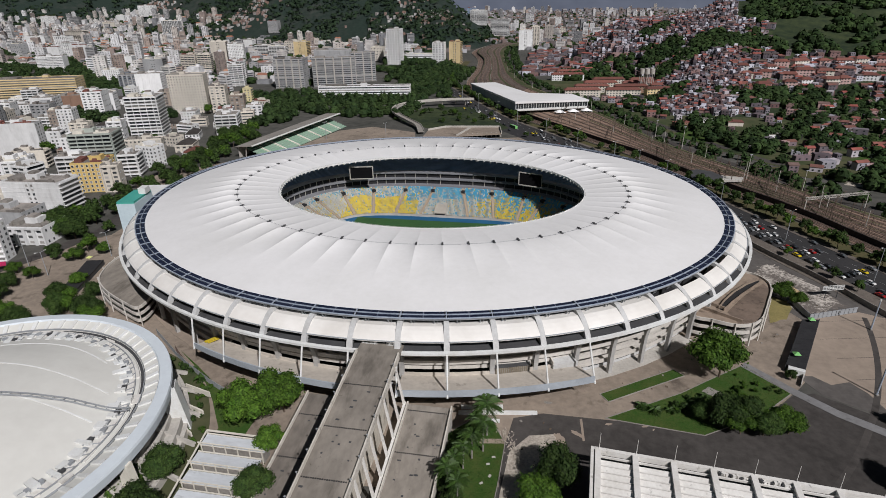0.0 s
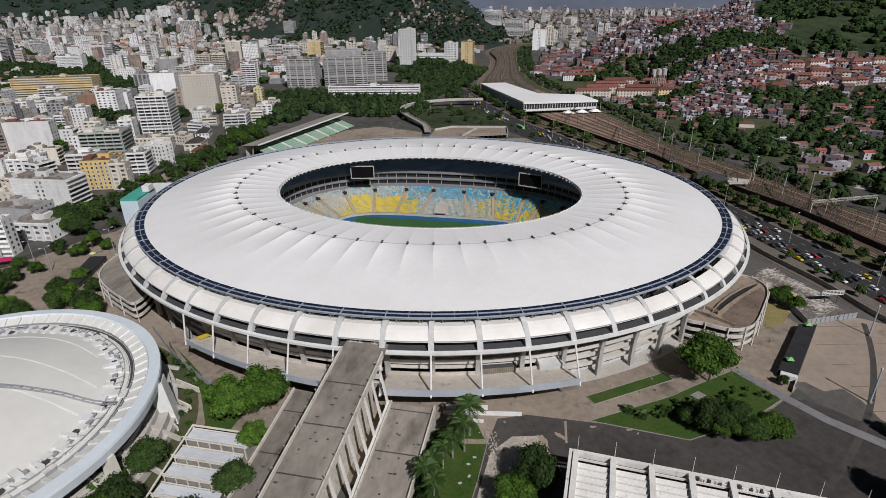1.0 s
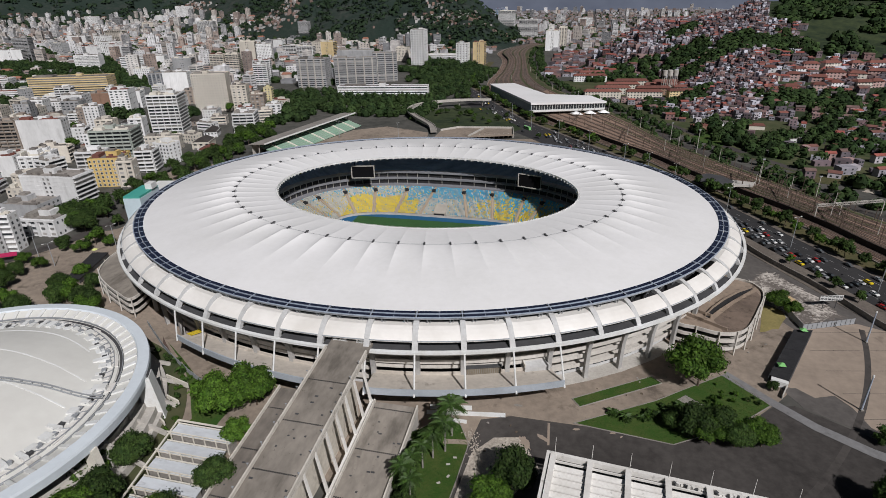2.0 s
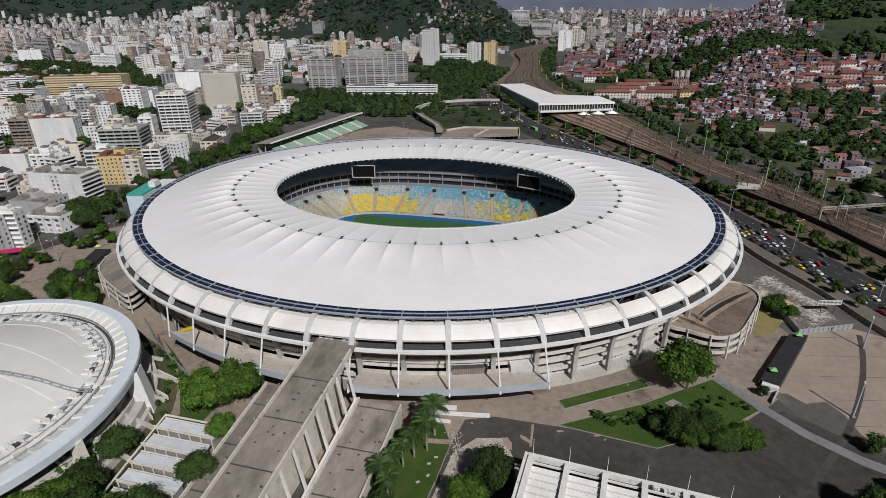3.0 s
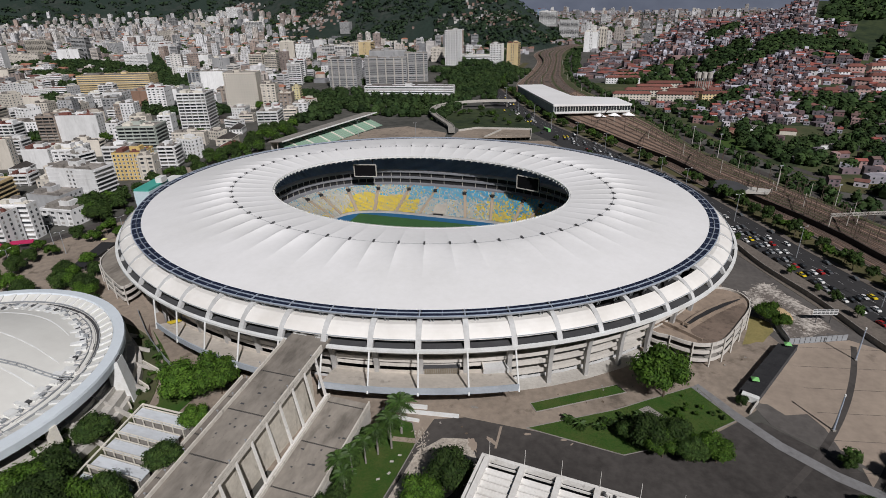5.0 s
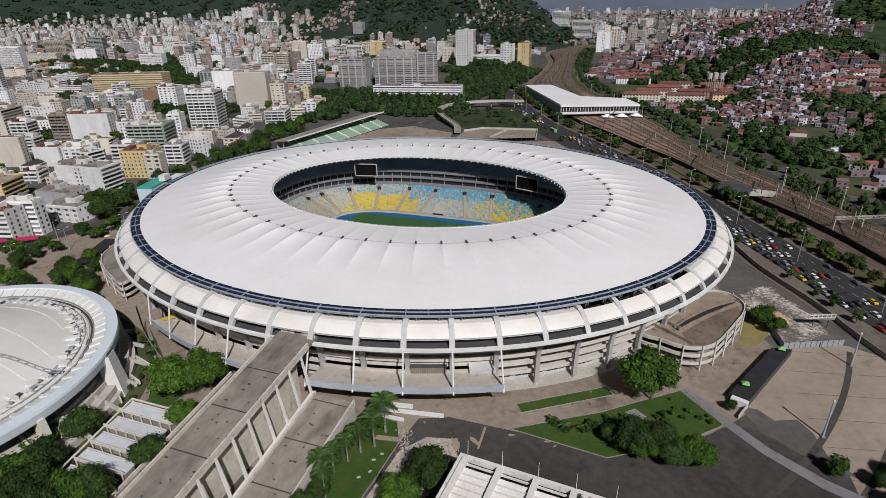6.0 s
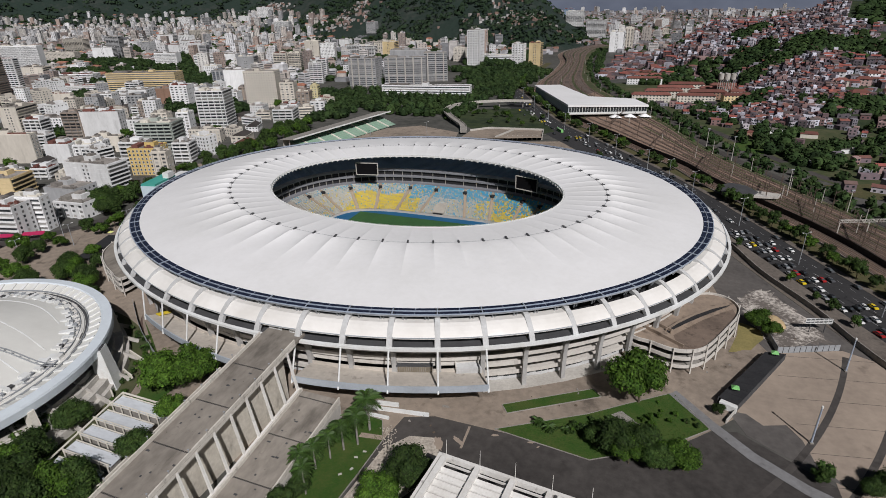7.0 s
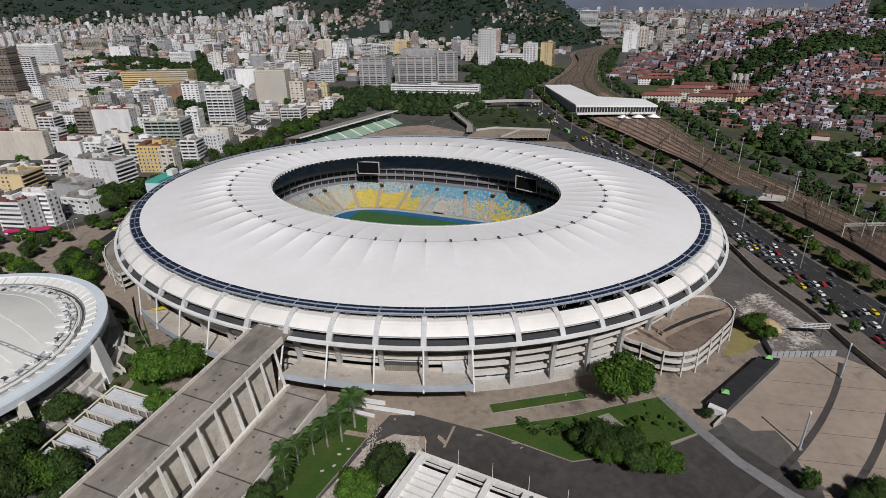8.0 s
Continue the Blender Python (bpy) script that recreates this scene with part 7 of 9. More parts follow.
y = -140.0
while y < 3100:
    step = 24 if y < 700 else 30 if y < 1900 else 44
    x = -2900.0 if y < 1500 else -4300.0
    while x < -60:
        px, py = x + fill.uniform(-7, 7), y + fill.uniform(-7, 7)
        x += step
        view = (px - 95) / (py + 275) if py > -270 else -9
        if view < -1.75 or view > -0.02 or terrain(px, py) > (14 if py < 1500 else 60):
            continue
        ok = in_west(px, py) if py < 620 else (px < -330 if py < 900 else px < -230 - (py - 900) * 0.1)
        if not ok or in_belt(px, py):
            continue
        hgt = fill.choice((6, 7, 9, 12, 15, 18, 22, 26)) if py < 500 else fill.choice((8, 9, 11, 14, 18, 22, 26, 32)) if py > 1500 else fill.choice((6, 7, 8, 9, 10, 12, 14, 16, 22, 30, 38)) if noise.noise((px * 0.004, py * 0.004, 3.3)) > -0.05 else fill.choice((5, 6, 7, 8, 9, 12))
        if fill.random() < (0.2 if py < 600 else 0.34):
            TREE_SPOTS.append((px, py))
            continue
        w, d = fill.uniform(12, 20), fill.uniform(11, 18)
        if not free(px, py, max(w, d) * 0.5):
            continue
        if py < 420 and px > -800:
            if -400 < px < -270 and py < 70:
                hgt = fill.choice((6, 6, 7, 9))
            building(round(px), round(py), round(w), round(d), hgt, fill.choice((16, 19, 22, -8)), fill.choice(("white", "white", "cream", "cream", "white", "grey", "brown", "white")), fill.choice("vbgrvbqg"), "town blocks west of the stadium")
            count += 1
        else:
            small_block(px, py, w * (1.0 if hgt > 20 else 1.1), d * (1.0 if hgt > 20 else 1.1), hgt, fill.choice((-12, 8, 19, 24, 30)), terrain(px, py))
    y += step
# the plain to the north, between the mountain and the hill
plain, plain_roofs = Shape(), Shape()
y = 1080.0
while y < 3950:
    step = 21 if y < 1900 else 33 if y < 3200 else 46
    x = -700.0 if y < 3200 else -1200.0
    while x < 1900:
        px, py = x + fill.uniform(-8, 8), y + fill.uniform(-8, 8)
        x += step
        view = (px - 95) / (py + 275)
        if view < -0.30 or view > 0.5 or terrain(px, py) > 12 or (-130 < px < 10 and py < 1300):
            continue
        lot = fill.random()
        if lot < 0.26:
            TREE_SPOTS.append((px, py))
        elif lot < 0.978:
            big_ = 1 if py < 3200 else 1.7
            plain.box(px, py, -1, fill.uniform(8, 18) * big_, fill.uniform(8, 14) * big_, fill.choice((4, 5, 6, 7, 8, 9, 11)) * (1 if py < 3200 else 1.6) + 1, fill.uniform(-20, 20))
            if lot < 0.5:
                plain_roofs.box(px, py, 6, fill.uniform(8, 13), fill.uniform(8, 12), fill.uniform(2, 5), fill.uniform(-20, 20))
        else:
            small_block(px, py, fill.uniform(12, 22), fill.uniform(10, 18), fill.uniform(18, 42), fill.uniform(-20, 20), 0)
    y += step
M_blocks = island("city_walls", [(0.54, 0.54, 0.545), (0.50, 0.475, 0.44), (0.62, 0.62, 0.63), (0.30, 0.30, 0.305), (0.44, 0.40, 0.365), (0.52, 0.52, 0.525), (0.34, 0.27, 0.235), (0.20, 0.205, 0.215), (0.48, 0.46, 0.445), (0.58, 0.565, 0.54), (0.26, 0.215, 0.195)])
tagged(part("distant_city", blocks, M_blocks), "dense distant city of pale apartment blocks", "city", kind="stuff")
tagged(part("city_roofs", roofs, island("city_roof_tiles", [(0.33, 0.15, 0.10), (0.27, 0.13, 0.10), (0.38, 0.22, 0.15), (0.20, 0.17, 0.16), (0.42, 0.42, 0.43), (0.30, 0.145, 0.10)])), "clay and metal roofs of the low city houses", "roofs", kind="stuff")
# cool greys of the plain's houses hold a little painted haze
tagged(part("distant_houses", plain, island("plain_walls", [(0.25, 0.235, 0.24), (0.19, 0.165, 0.16), (0.34, 0.335, 0.35), (0.17, 0.13, 0.12), (0.22, 0.21, 0.22), (0.42, 0.42, 0.44)])), "carpet of small distant houses on the plain", "houses", kind="stuff")
tagged(part("distant_roofs", plain_roofs, island("plain_roofs", [(0.30, 0.17, 0.13), (0.26, 0.18, 0.15), (0.36, 0.30, 0.27)])), "tiled roofs of the small distant houses", "roofs", kind="stuff")
tagged(part("distant_windows", glaz, M_cityglass), "dark windows of the distant apartment blocks", "windows", kind="stuff")

# ---- hillside houses ----
fav = Shape()
favr = Shape()
favw = Shape()
hs = random.Random(5)


def hut(x, y, z, tall=None, tiled=None, size=None):
    w, d = size or (hs.uniform(2.8, 5.6), hs.uniform(2.8, 5.4))
    h = tall or hs.choice((2.8, 3.0, 3.2, 5.4, 5.8, 6.2, 8.2))
    t = hs.uniform(-30, 30)
    c, s = math.cos(radians(t)), math.sin(radians(t))
    P = lambda a, b: (x + a * c - b * s, y + a * s + b * c)  # noqa: E731
    fav.prism([P(-w / 2, -d / 2), P(w / 2, -d / 2), P(w / 2, d / 2), P(-w / 2, d / 2)], z - 3, z + h)
    for i in range(int(h / 2.8)):
        for u in (-w * 0.25, w * 0.22):
            zz_ = z + i * 2.8 + 0.9
            favw.face((*P(u - 0.7, -d / 2 - 0.1), zz_), (*P(u + 0.7, -d / 2 - 0.1), zz_), (*P(u + 0.7, -d / 2 - 0.1), zz_ + 1.3), (*P(u - 0.7, -d / 2 - 0.1), zz_ + 1.3))
    if tiled if tiled is not None else hs.random() < 0.16:
        lo = [(*P(-w / 2 - 0.4, -d / 2 - 0.4), z + h), (*P(w / 2 + 0.4, -d / 2 - 0.4), z + h), (*P(w / 2 + 0.4, d / 2 + 0.4), z + h), (*P(-w / 2 - 0.4, d / 2 + 0.4), z + h)]
        hi = [(*P(-w / 2 - 0.4, -0.2), z + h + 1.5), (*P(w / 2 + 0.4, -0.2), z + h + 1.5), (*P(w / 2 + 0.4, 0.2), z + h + 1.5), (*P(-w / 2 - 0.4, 0.2), z + h + 1.5)]
        favr.hull(lo, hi)


FAV_TREES = []
n = 0
while n < 8600:
    x, y = hs.uniform(60, 720), hs.uniform(385, 1250)
    view = (x - 95) / (y + 275)
    z = max(0.0, east_hill(x, y))
    band = 0.155 + 0.19 * max(0, (760 - y) / 400) * 0.4
    front = y < 860 - 0.35 * (x - 150)
    left_edge, right_edge = 0.13 + 0.05 * noise.noise((y * 0.008, 1, 1)), 0.272 + 0.03 * noise.noise((y * 0.01, 4, 1))
    if y < 520:
        left_edge = 0.14
    if y > 725:
        left_edge, right_edge = 0.03, 0.245
    if not left_edge < view < right_edge:
        continue
    if z > 104:
        continue
    if noise.noise((x * 0.012, y * 0.012, 9.1)) > 0.30 or (0.02 < view < 0.17 and 640 < y < 700):
        FAV_TREES.append((x, y))
        n += 1
        continue
    hut(x, y, z)
    n += 1
# red-roofed rows at the foot and on the shoulder of the hill
def row_block(x, y, length, turn, colour, z0=0.0, group="red-roofed rows by the railway"):
    ob = thing("row_of_flats", (x, y, z0), f"long three-storey {WORDS[colour]} row with red tiled roof", "building", group)
    m = pose(x, y, z0, 0, 0, turn)
    Q = lambda a, b, c: tuple(m @ Vector((a, b, c)))  # noqa: E731
    h, d = 9.0, 11.0
    part("wall", Shape().hull([Q(-length / 2, -d / 2, 0), Q(length / 2, -d / 2, 0), Q(length / 2, d / 2, 0), Q(-length / 2, d / 2, 0)], [Q(-length / 2, -d / 2, h), Q(length / 2, -d / 2, h), Q(length / 2, d / 2, h), Q(-length / 2, d / 2, h)]), WALLS[colour], ob)
    part("roof", Shape().hull([Q(-length / 2 - 0.8, -d / 2 - 0.8, h), Q(length / 2 + 0.8, -d / 2 - 0.8, h), Q(length / 2 + 0.8, d / 2 + 0.8, h), Q(-length / 2 - 0.8, d / 2 + 0.8, h)], [Q(-length / 2 + 3, -0.2, h + 2.8), Q(length / 2 - 3, -0.2, h + 2.8), Q(length / 2 - 3, 0.2, h + 2.8), Q(-length / 2 + 3, 0.2, h + 2.8)]), M_tile, ob)
    sh = Shape()
    for i in range(3):
        for k in range(int(length / 4)):
            u = -length / 2 + 2 + k * 4
            sh.hull([Q(u - 0.8, -d / 2 - 0.08, 1 + i * 3), Q(u + 0.8, -d / 2 - 0.08, 1 + i * 3), Q(u + 0.8, -d / 2, 1 + i * 3), Q(u - 0.8, -d / 2, 1 + i * 3)], [Q(u - 0.8, -d / 2 - 0.08, 2.4 + i * 3), Q(u + 0.8, -d / 2 - 0.08, 2.4 + i * 3), Q(u + 0.8, -d / 2, 2.4 + i * 3), Q(u - 0.8, -d / 2, 2.4 + i * 3)])
    part("glazing", sh, M_glass, ob, kind="stuff")


for i in range(4):
    row_block(104 + 14 * i, 500 + 34 * i, 46, 8, "cream")
    row_block(156 + 14 * i, 506 + 32 * i, 44, 6, "brick" if i % 2 else "cream")
for i in range(3):
    row_block(206 + 10 * i, 520 + 34 * i, 40, 14, "ochre" if i == 0 else "cream")
    row_block(88 + 8 * i, 650 + 40 * i, 50, 10, "white")
for i in range(3):
    for k in range(9):
        x, y = 296 + 24 * k + 8 * i + hs.uniform(-6, 6), 478 + 30 * i + 4 * k + hs.uniform(-8, 8)
        row_block(round(x), round(y), hs.choice((14, 18, 22)), hs.uniform(-18, 22), hs.choice(("white", "pink", "cream", "pink")), max(0, east_hill(x, y)) - 3, "red-roofed rows on the hillside")
for k in range(420):
    x, y = hs.uniform(200, 640), hs.uniform(170, 590)
    if (x - 95) / (y + 275) > (0.33 if y < 470 else 0.29):
        hut(x, y, max(0, east_hill(x, y)), hs.choice((4, 6)), hs.random() < 0.6, (hs.uniform(6, 13), hs.uniform(5, 9)))
for k in range(420):
    x, y = hs.uniform(0, 240), hs.uniform(690, 1080)
    if x > 15 + (y - 700) * 0.02 and 0.0 < (x - 95) / (y + 275) + 0.09 < 0.25:
        hut(x, y, max(0, east_hill(x, y)), hs.choice((4, 6, 8)), hs.random() < 0.5, (hs.uniform(8, 16), hs.uniform(7, 12)))
for k in range(420):
    x, y = hs.uniform(280, 570), hs.uniform(450, 600)
    if noise.noise((x * 0.02, y * 0.02, 2.1)) < 0.2:
        hut(x, y, max(0, east_hill(x, y)), hs.choice((3, 4, 6)), hs.random() < 0.4, (hs.uniform(5, 9), hs.uniform(5, 8)))
for k in range(900):
    x, y = hs.uniform(90, 420), hs.uniform(385, 700)
    v_ = (x - 95) / (y + 275)
    if 0.02 < v_ < 0.30 and math.hypot(x - 150, y - 560) > 75 and noise.noise((x * 0.02, y * 0.02, 6.1)) < 0.25 and (x - 118) * 0.8 + (y - 412) * 0.45 > 22:
        hut(x, y, max(0, east_hill(x, y)), hs.choice((3, 4, 6)), hs.random() < 0.35, (hs.uniform(5, 12), hs.uniform(5, 9)))
for k in range(330):
    x, y = hs.uniform(170, 560), hs.uniform(130, 470)
    if (x - 118) * 0.8 + (y - 412) * 0.45 > 26 and min(math.dist((x, y), p) for p in ROUT) > 24 and noise.noise((x * 0.018, y * 0.018, 8.2)) < 0.12:
        hut(x, y, max(0, east_hill(x, y)), hs.choice((3, 4, 6)), hs.random() < 0.3, (hs.uniform(4, 9), hs.uniform(4, 7)))
for cx, cy, rx, ry, m_, lab in ((199, 286, 14, 22, M_grass, "bright green playing lawn"), (262, 176, 26, 16, M_verge, "dry overgrown clearing"), (300, 150, 30, 14, M_dust, "pale bare earth lot"), (232, 232, 20, 12, M_hillgrass, "rough green clearing"), (340, 215, 34, 18, M_grass, "green clearing among trees")):
    slab("clearing", [(cx + rx * (1 + 0.22 * math.sin(2.3 * q + cx)) * math.cos(q * TAU / 16), cy + ry * (1 + 0.22 * math.cos(1.7 * q + cy)) * math.sin(q * TAU / 16)) for q in range(16)], 0.22, m_, lab, "ground")
tagged(part("street", strip(along(ROUT, 10.5)[4:], along(ROUT, 17.5)[4:], 0.2), M_asph_pale), "grey street along the far side of the railway", "road", kind="structure")
# wall colours are pushed towards blue to carry the haze of distance
M_fav = island("hillside_walls", [(0.175, 0.104, 0.104), (0.107, 0.087, 0.096), (0.204, 0.188, 0.213), (0.349, 0.346, 0.387), (0.150, 0.104, 0.109), (0.082, 0.072, 0.082), (0.131, 0.114, 0.129), (0.504, 0.505, 0.567), (0.165, 0.148, 0.169), (0.097, 0.082, 0.093), (0.233, 0.148, 0.142), (0.281, 0.272, 0.305), (0.446, 0.416, 0.447), (0.320, 0.218, 0.207), (0.601, 0.604, 0.676), (0.194, 0.148, 0.164)], 0.95)
M_favr = island("hillside_roofs", [(0.20, 0.082, 0.068), (0.16, 0.078, 0.066), (0.15, 0.10, 0.09), (0.10, 0.082, 0.078), (0.26, 0.085, 0.07)], 0.95)
tagged(part("hillside_town", fav, M_fav), "crowded red-brown brick houses climbing the hill", "houses", kind="stuff")
tagged(part("hillside_roofs", favr, M_favr), "red tiled roofs of the hillside houses", "roofs", kind="stuff")
tagged(part("hillside_windows", favw, M_glass), "dark windows of the hillside houses", "windows", kind="stuff")
# water tower and sheds at the foot of the hill
WX, WY, WZ = 184, 548, max(0, east_hill(184, 548)) - 1
wt = thing("water_tower", (WX, WY, WZ), "pale water tower of four drums on legs", "water tower")
for dx, dy in ((0, 0), (7, 0), (14, 2), (7, 6)):
    part("drum", Shape().tube((WX + dx, WY + dy, 23), (WX + dx, WY + dy, 30), 3.0, n=12), M_conc_pale, wt)
    for a_ in range(4):
        ex, ey = 2.5 * math.cos(a_ * 1.57), 2.5 * math.sin(a_ * 1.57)
        part("leg", Shape().tube((WX + dx + ex, WY + dy + ey, WZ), (WX + dx + ex, WY + dy + ey, 23), 0.35, n=5), M_conc_pale, wt)
for x, y, w, d, t in ((425, 330, 60, 26, -8), (470, 280, 70, 24, -8), (380, 250, 50, 20, -8), (540, 330, 60, 30, -8)):
    ob = thing("warehouse", (x, y, 0), "low warehouse with dark grey ridged roof and red gable", "warehouse", "warehouses by the railway")
    m = pose(x, y, 0, 0, 0, t)
    Q = lambda a, b, c: tuple(m @ Vector((a, b, c)))  # noqa: E731
    part("wall", Shape().hull([Q(-w / 2, -d / 2, 0), Q(w / 2, -d / 2, 0), Q(w / 2, d / 2, 0), Q(-w / 2, d / 2, 0)], [Q(-w / 2, -d / 2, 6), Q(w / 2, -d / 2, 6), Q(w / 2, d / 2, 6), Q(-w / 2, d / 2, 6)]), M_favr, ob)
    part("roof", Shape().hull([Q(-w / 2 - 1, -d / 2 - 1, 6), Q(w / 2 + 1, -d / 2 - 1, 6), Q(w / 2 + 1, d / 2 + 1, 6), Q(-w / 2 - 1, d / 2 + 1, 6)], [Q(-w / 2 - 1, -0.5, 10.5), Q(w / 2 + 1, -0.5, 10.5), Q(w / 2 + 1, 0.5, 10.5), Q(-w / 2 - 1, 0.5, 10.5)]), M_slot, ob)
    part("gutter", Shape().hull([Q(-w / 2 - 1, -d / 2 - 1.4, 5.6), Q(w / 2 + 1, -d / 2 - 1.4, 5.6), Q(w / 2 + 1, -d / 2 - 1, 5.6), Q(-w / 2 - 1, -d / 2 - 1, 5.6)], [Q(-w / 2 - 1, -d / 2 - 1.4, 6.4), Q(w / 2 + 1, -d / 2 - 1.4, 6.4), Q(w / 2 + 1, -d / 2 - 1, 6.4), Q(-w / 2 - 1, -d / 2 - 1, 6.4)]), M_paint, ob)
# teal-topped hall beside the stadium
hall = thing("sports_hall", (-185, 2, 0), "white hall with a bright teal roof edge", "hall")
M_hallblue = mat("pale_blue_wall", (0.56, 0.67, 0.72), (0.46, 0.56, 0.61), 0.7, big=0.1, small=0.8)
part("wall", Shape().box(-170.5, -12, 0, 10, 22, 24, 12), M_hallblue, hall)
part("roof", Shape().box(-170.5, -12, 24.0, 9.6, 21.4, 1.2, 12), mat("teal_roof", (0.05, 0.30, 0.25), (0.08, 0.36, 0.30), 0.6, big=0.2, small=2.0), hall)
part("roof_box", Shape().box(-168, -6, 25.2, 4, 6, 3.4, 12), M_paint, hall)
part("wing", Shape().box(-177, 12, 0, 14, 22, 20, 12), M_paint, hall)

# ---- trees ----
tr = random.Random(3)


def crown(shape, cx, cy, cz, rx, ry, rz, n, size, r):
    """Leaves as small bent cards on the lumps of an uneven crown."""
    lumps = []
    for k in range(14):
        a, e_ = r.uniform(0, TAU), r.uniform(-0.4, 1.15)
        q = r.uniform(0.35, 0.82)
        lumps.append((cx + rx * q * math.cos(a) * math.cos(e_), cy + ry * q * math.sin(a) * math.cos(e_), cz + rz * q * math.sin(e_) * 1.1, r.uniform(0.28, 0.46)))
    for lx, ly, lz, lr in lumps:
        core(shape, lx, ly, lz, lr * rx * 0.66, lr * ry * 0.66, lr * rz * 0.78, r)
    for i in range(n):
        lx, ly, lz, lr = lumps[i % 14]
        v = Vector((r.gauss(0, 1), r.gauss(0, 1), r.gauss(0.25, 1))).normalized()
        q = r.uniform(0.62, 1.02) if i % 5 else r.uniform(0.95, 1.28)
        p = Vector((lx + v.x * lr * rx * q, ly + v.y * lr * ry * q, lz + v.z * lr * rz * 1.15 * q))
        nrm = (v + Vector((r.gauss(0, 0.32), r.gauss(0, 0.32), r.gauss(0.15, 0.32)))).normalized()
        t = nrm.orthogonal().normalized()
        t = Matrix.Rotation(r.uniform(0, TAU), 3, nrm) @ t
        b = nrm.cross(t)
        s = size * r.uniform(0.6, 1.3)
        shape.face(p - t * s, p + b * s * 0.55 - nrm * s * 0.15, p + t * s * 0.9, p - b * s * 0.55 - nrm * s * 0.1)


def core(shape, cx, cy, cz, rx, ry, rz, r, n=7, m=4):
    """The shaded heart of a clump of leaves."""
    rings = []
    for j in range(m + 1):
        e_ = -1.2 + 2.7 * j / m
        rings.append([(cx + rx * math.cos(e_) * math.cos(TAU * i / n + j) * r.uniform(0.8, 1.1), cy + ry * math.cos(e_) * math.sin(TAU * i / n + j) * r.uniform(0.8, 1.1), cz + rz * math.sin(e_)) for i in range(n)])
    shape.sweep(rings)


def limbs(h, spread, r, rad):
    sh = Shape()
    pts = [Vector((0, 0, -0.3))]
    for i in range(1, 5):
        pts.append(Vector((r.uniform(-0.2, 0.2) * i * 0.5, r.uniform(-0.2, 0.2) * i * 0.5, h * 0.6 * i / 4)))
    for i in range(4):
        sh.tube(pts[i], pts[i + 1], rad * (1 - i * 0.15), rad * (0.85 - i * 0.15), 7)
    for k in range(6):
        a = TAU * k / 6 + r.uniform(-0.4, 0.4)
        s = pts[2 + k % 3]
        e_ = Vector((math.cos(a) * spread * r.uniform(0.5, 0.8), math.sin(a) * spread * r.uniform(0.5, 0.8), h * r.uniform(0.62, 0.88)))
        m = s.lerp(e_, 0.5) + Vector((0, 0, -0.04 * h))
        sh.tube(s, m, rad * 0.45, rad * 0.3, 5).tube(m, e_, rad * 0.3, rad * 0.08, 5)
    return sh


def tree_model(name, h, spread, n, size, seed, material, label):
    r = random.Random(seed)
    ob = thing(name, (0, 0, 0), label, "tree")
    part("trunk", limbs(h, spread, r, 0.045 * h * 0.6), M_bark, ob)
    sh = Shape()
    crown(sh, 0, 0, h * 0.58, spread, spread, h * 0.44, n, size, r)
    part("crown", sh, material, ob)
    return ob


BIG = [tree_model("broadleaf_tree", 10, 6.6, 8200, 0.40, 11 + k, M_leaf if k != 1 else M_leaf2, "spreading broadleaf tree with dense green crown") for k in range(3)]
MID = [tree_model("street_tree", 8, 4.4, 1300, 0.52, 31 + k, M_leaf2 if k else M_leaf, "rounded dark green street tree") for k in range(4)]
BUSH = [tree_model("shrub", 2.6, 1.6, 260, 0.32, 51 + k, M_leaf if k else M_leaf2, "low leafy garden shrub") for k in range(2)]
used = set()


def plant(model, x, y, scale, z=0.0, group="", label=""):
    m = pose(x, y, z, 0, 0, tr.uniform(0, 360))
    if model not in used:
        used.add(model)
        model.matrix_basis = m
        model.scale = (scale, scale, scale * tr.uniform(0.9, 1.15))
        ob = model
    else:
        model_scale = tuple(model.scale)
        model.scale = (scale, scale, scale * tr.uniform(0.9, 1.15))
        ob = copy_thing(model, m)
        model.scale = model_scale
    return tagged(ob, label, "", group)


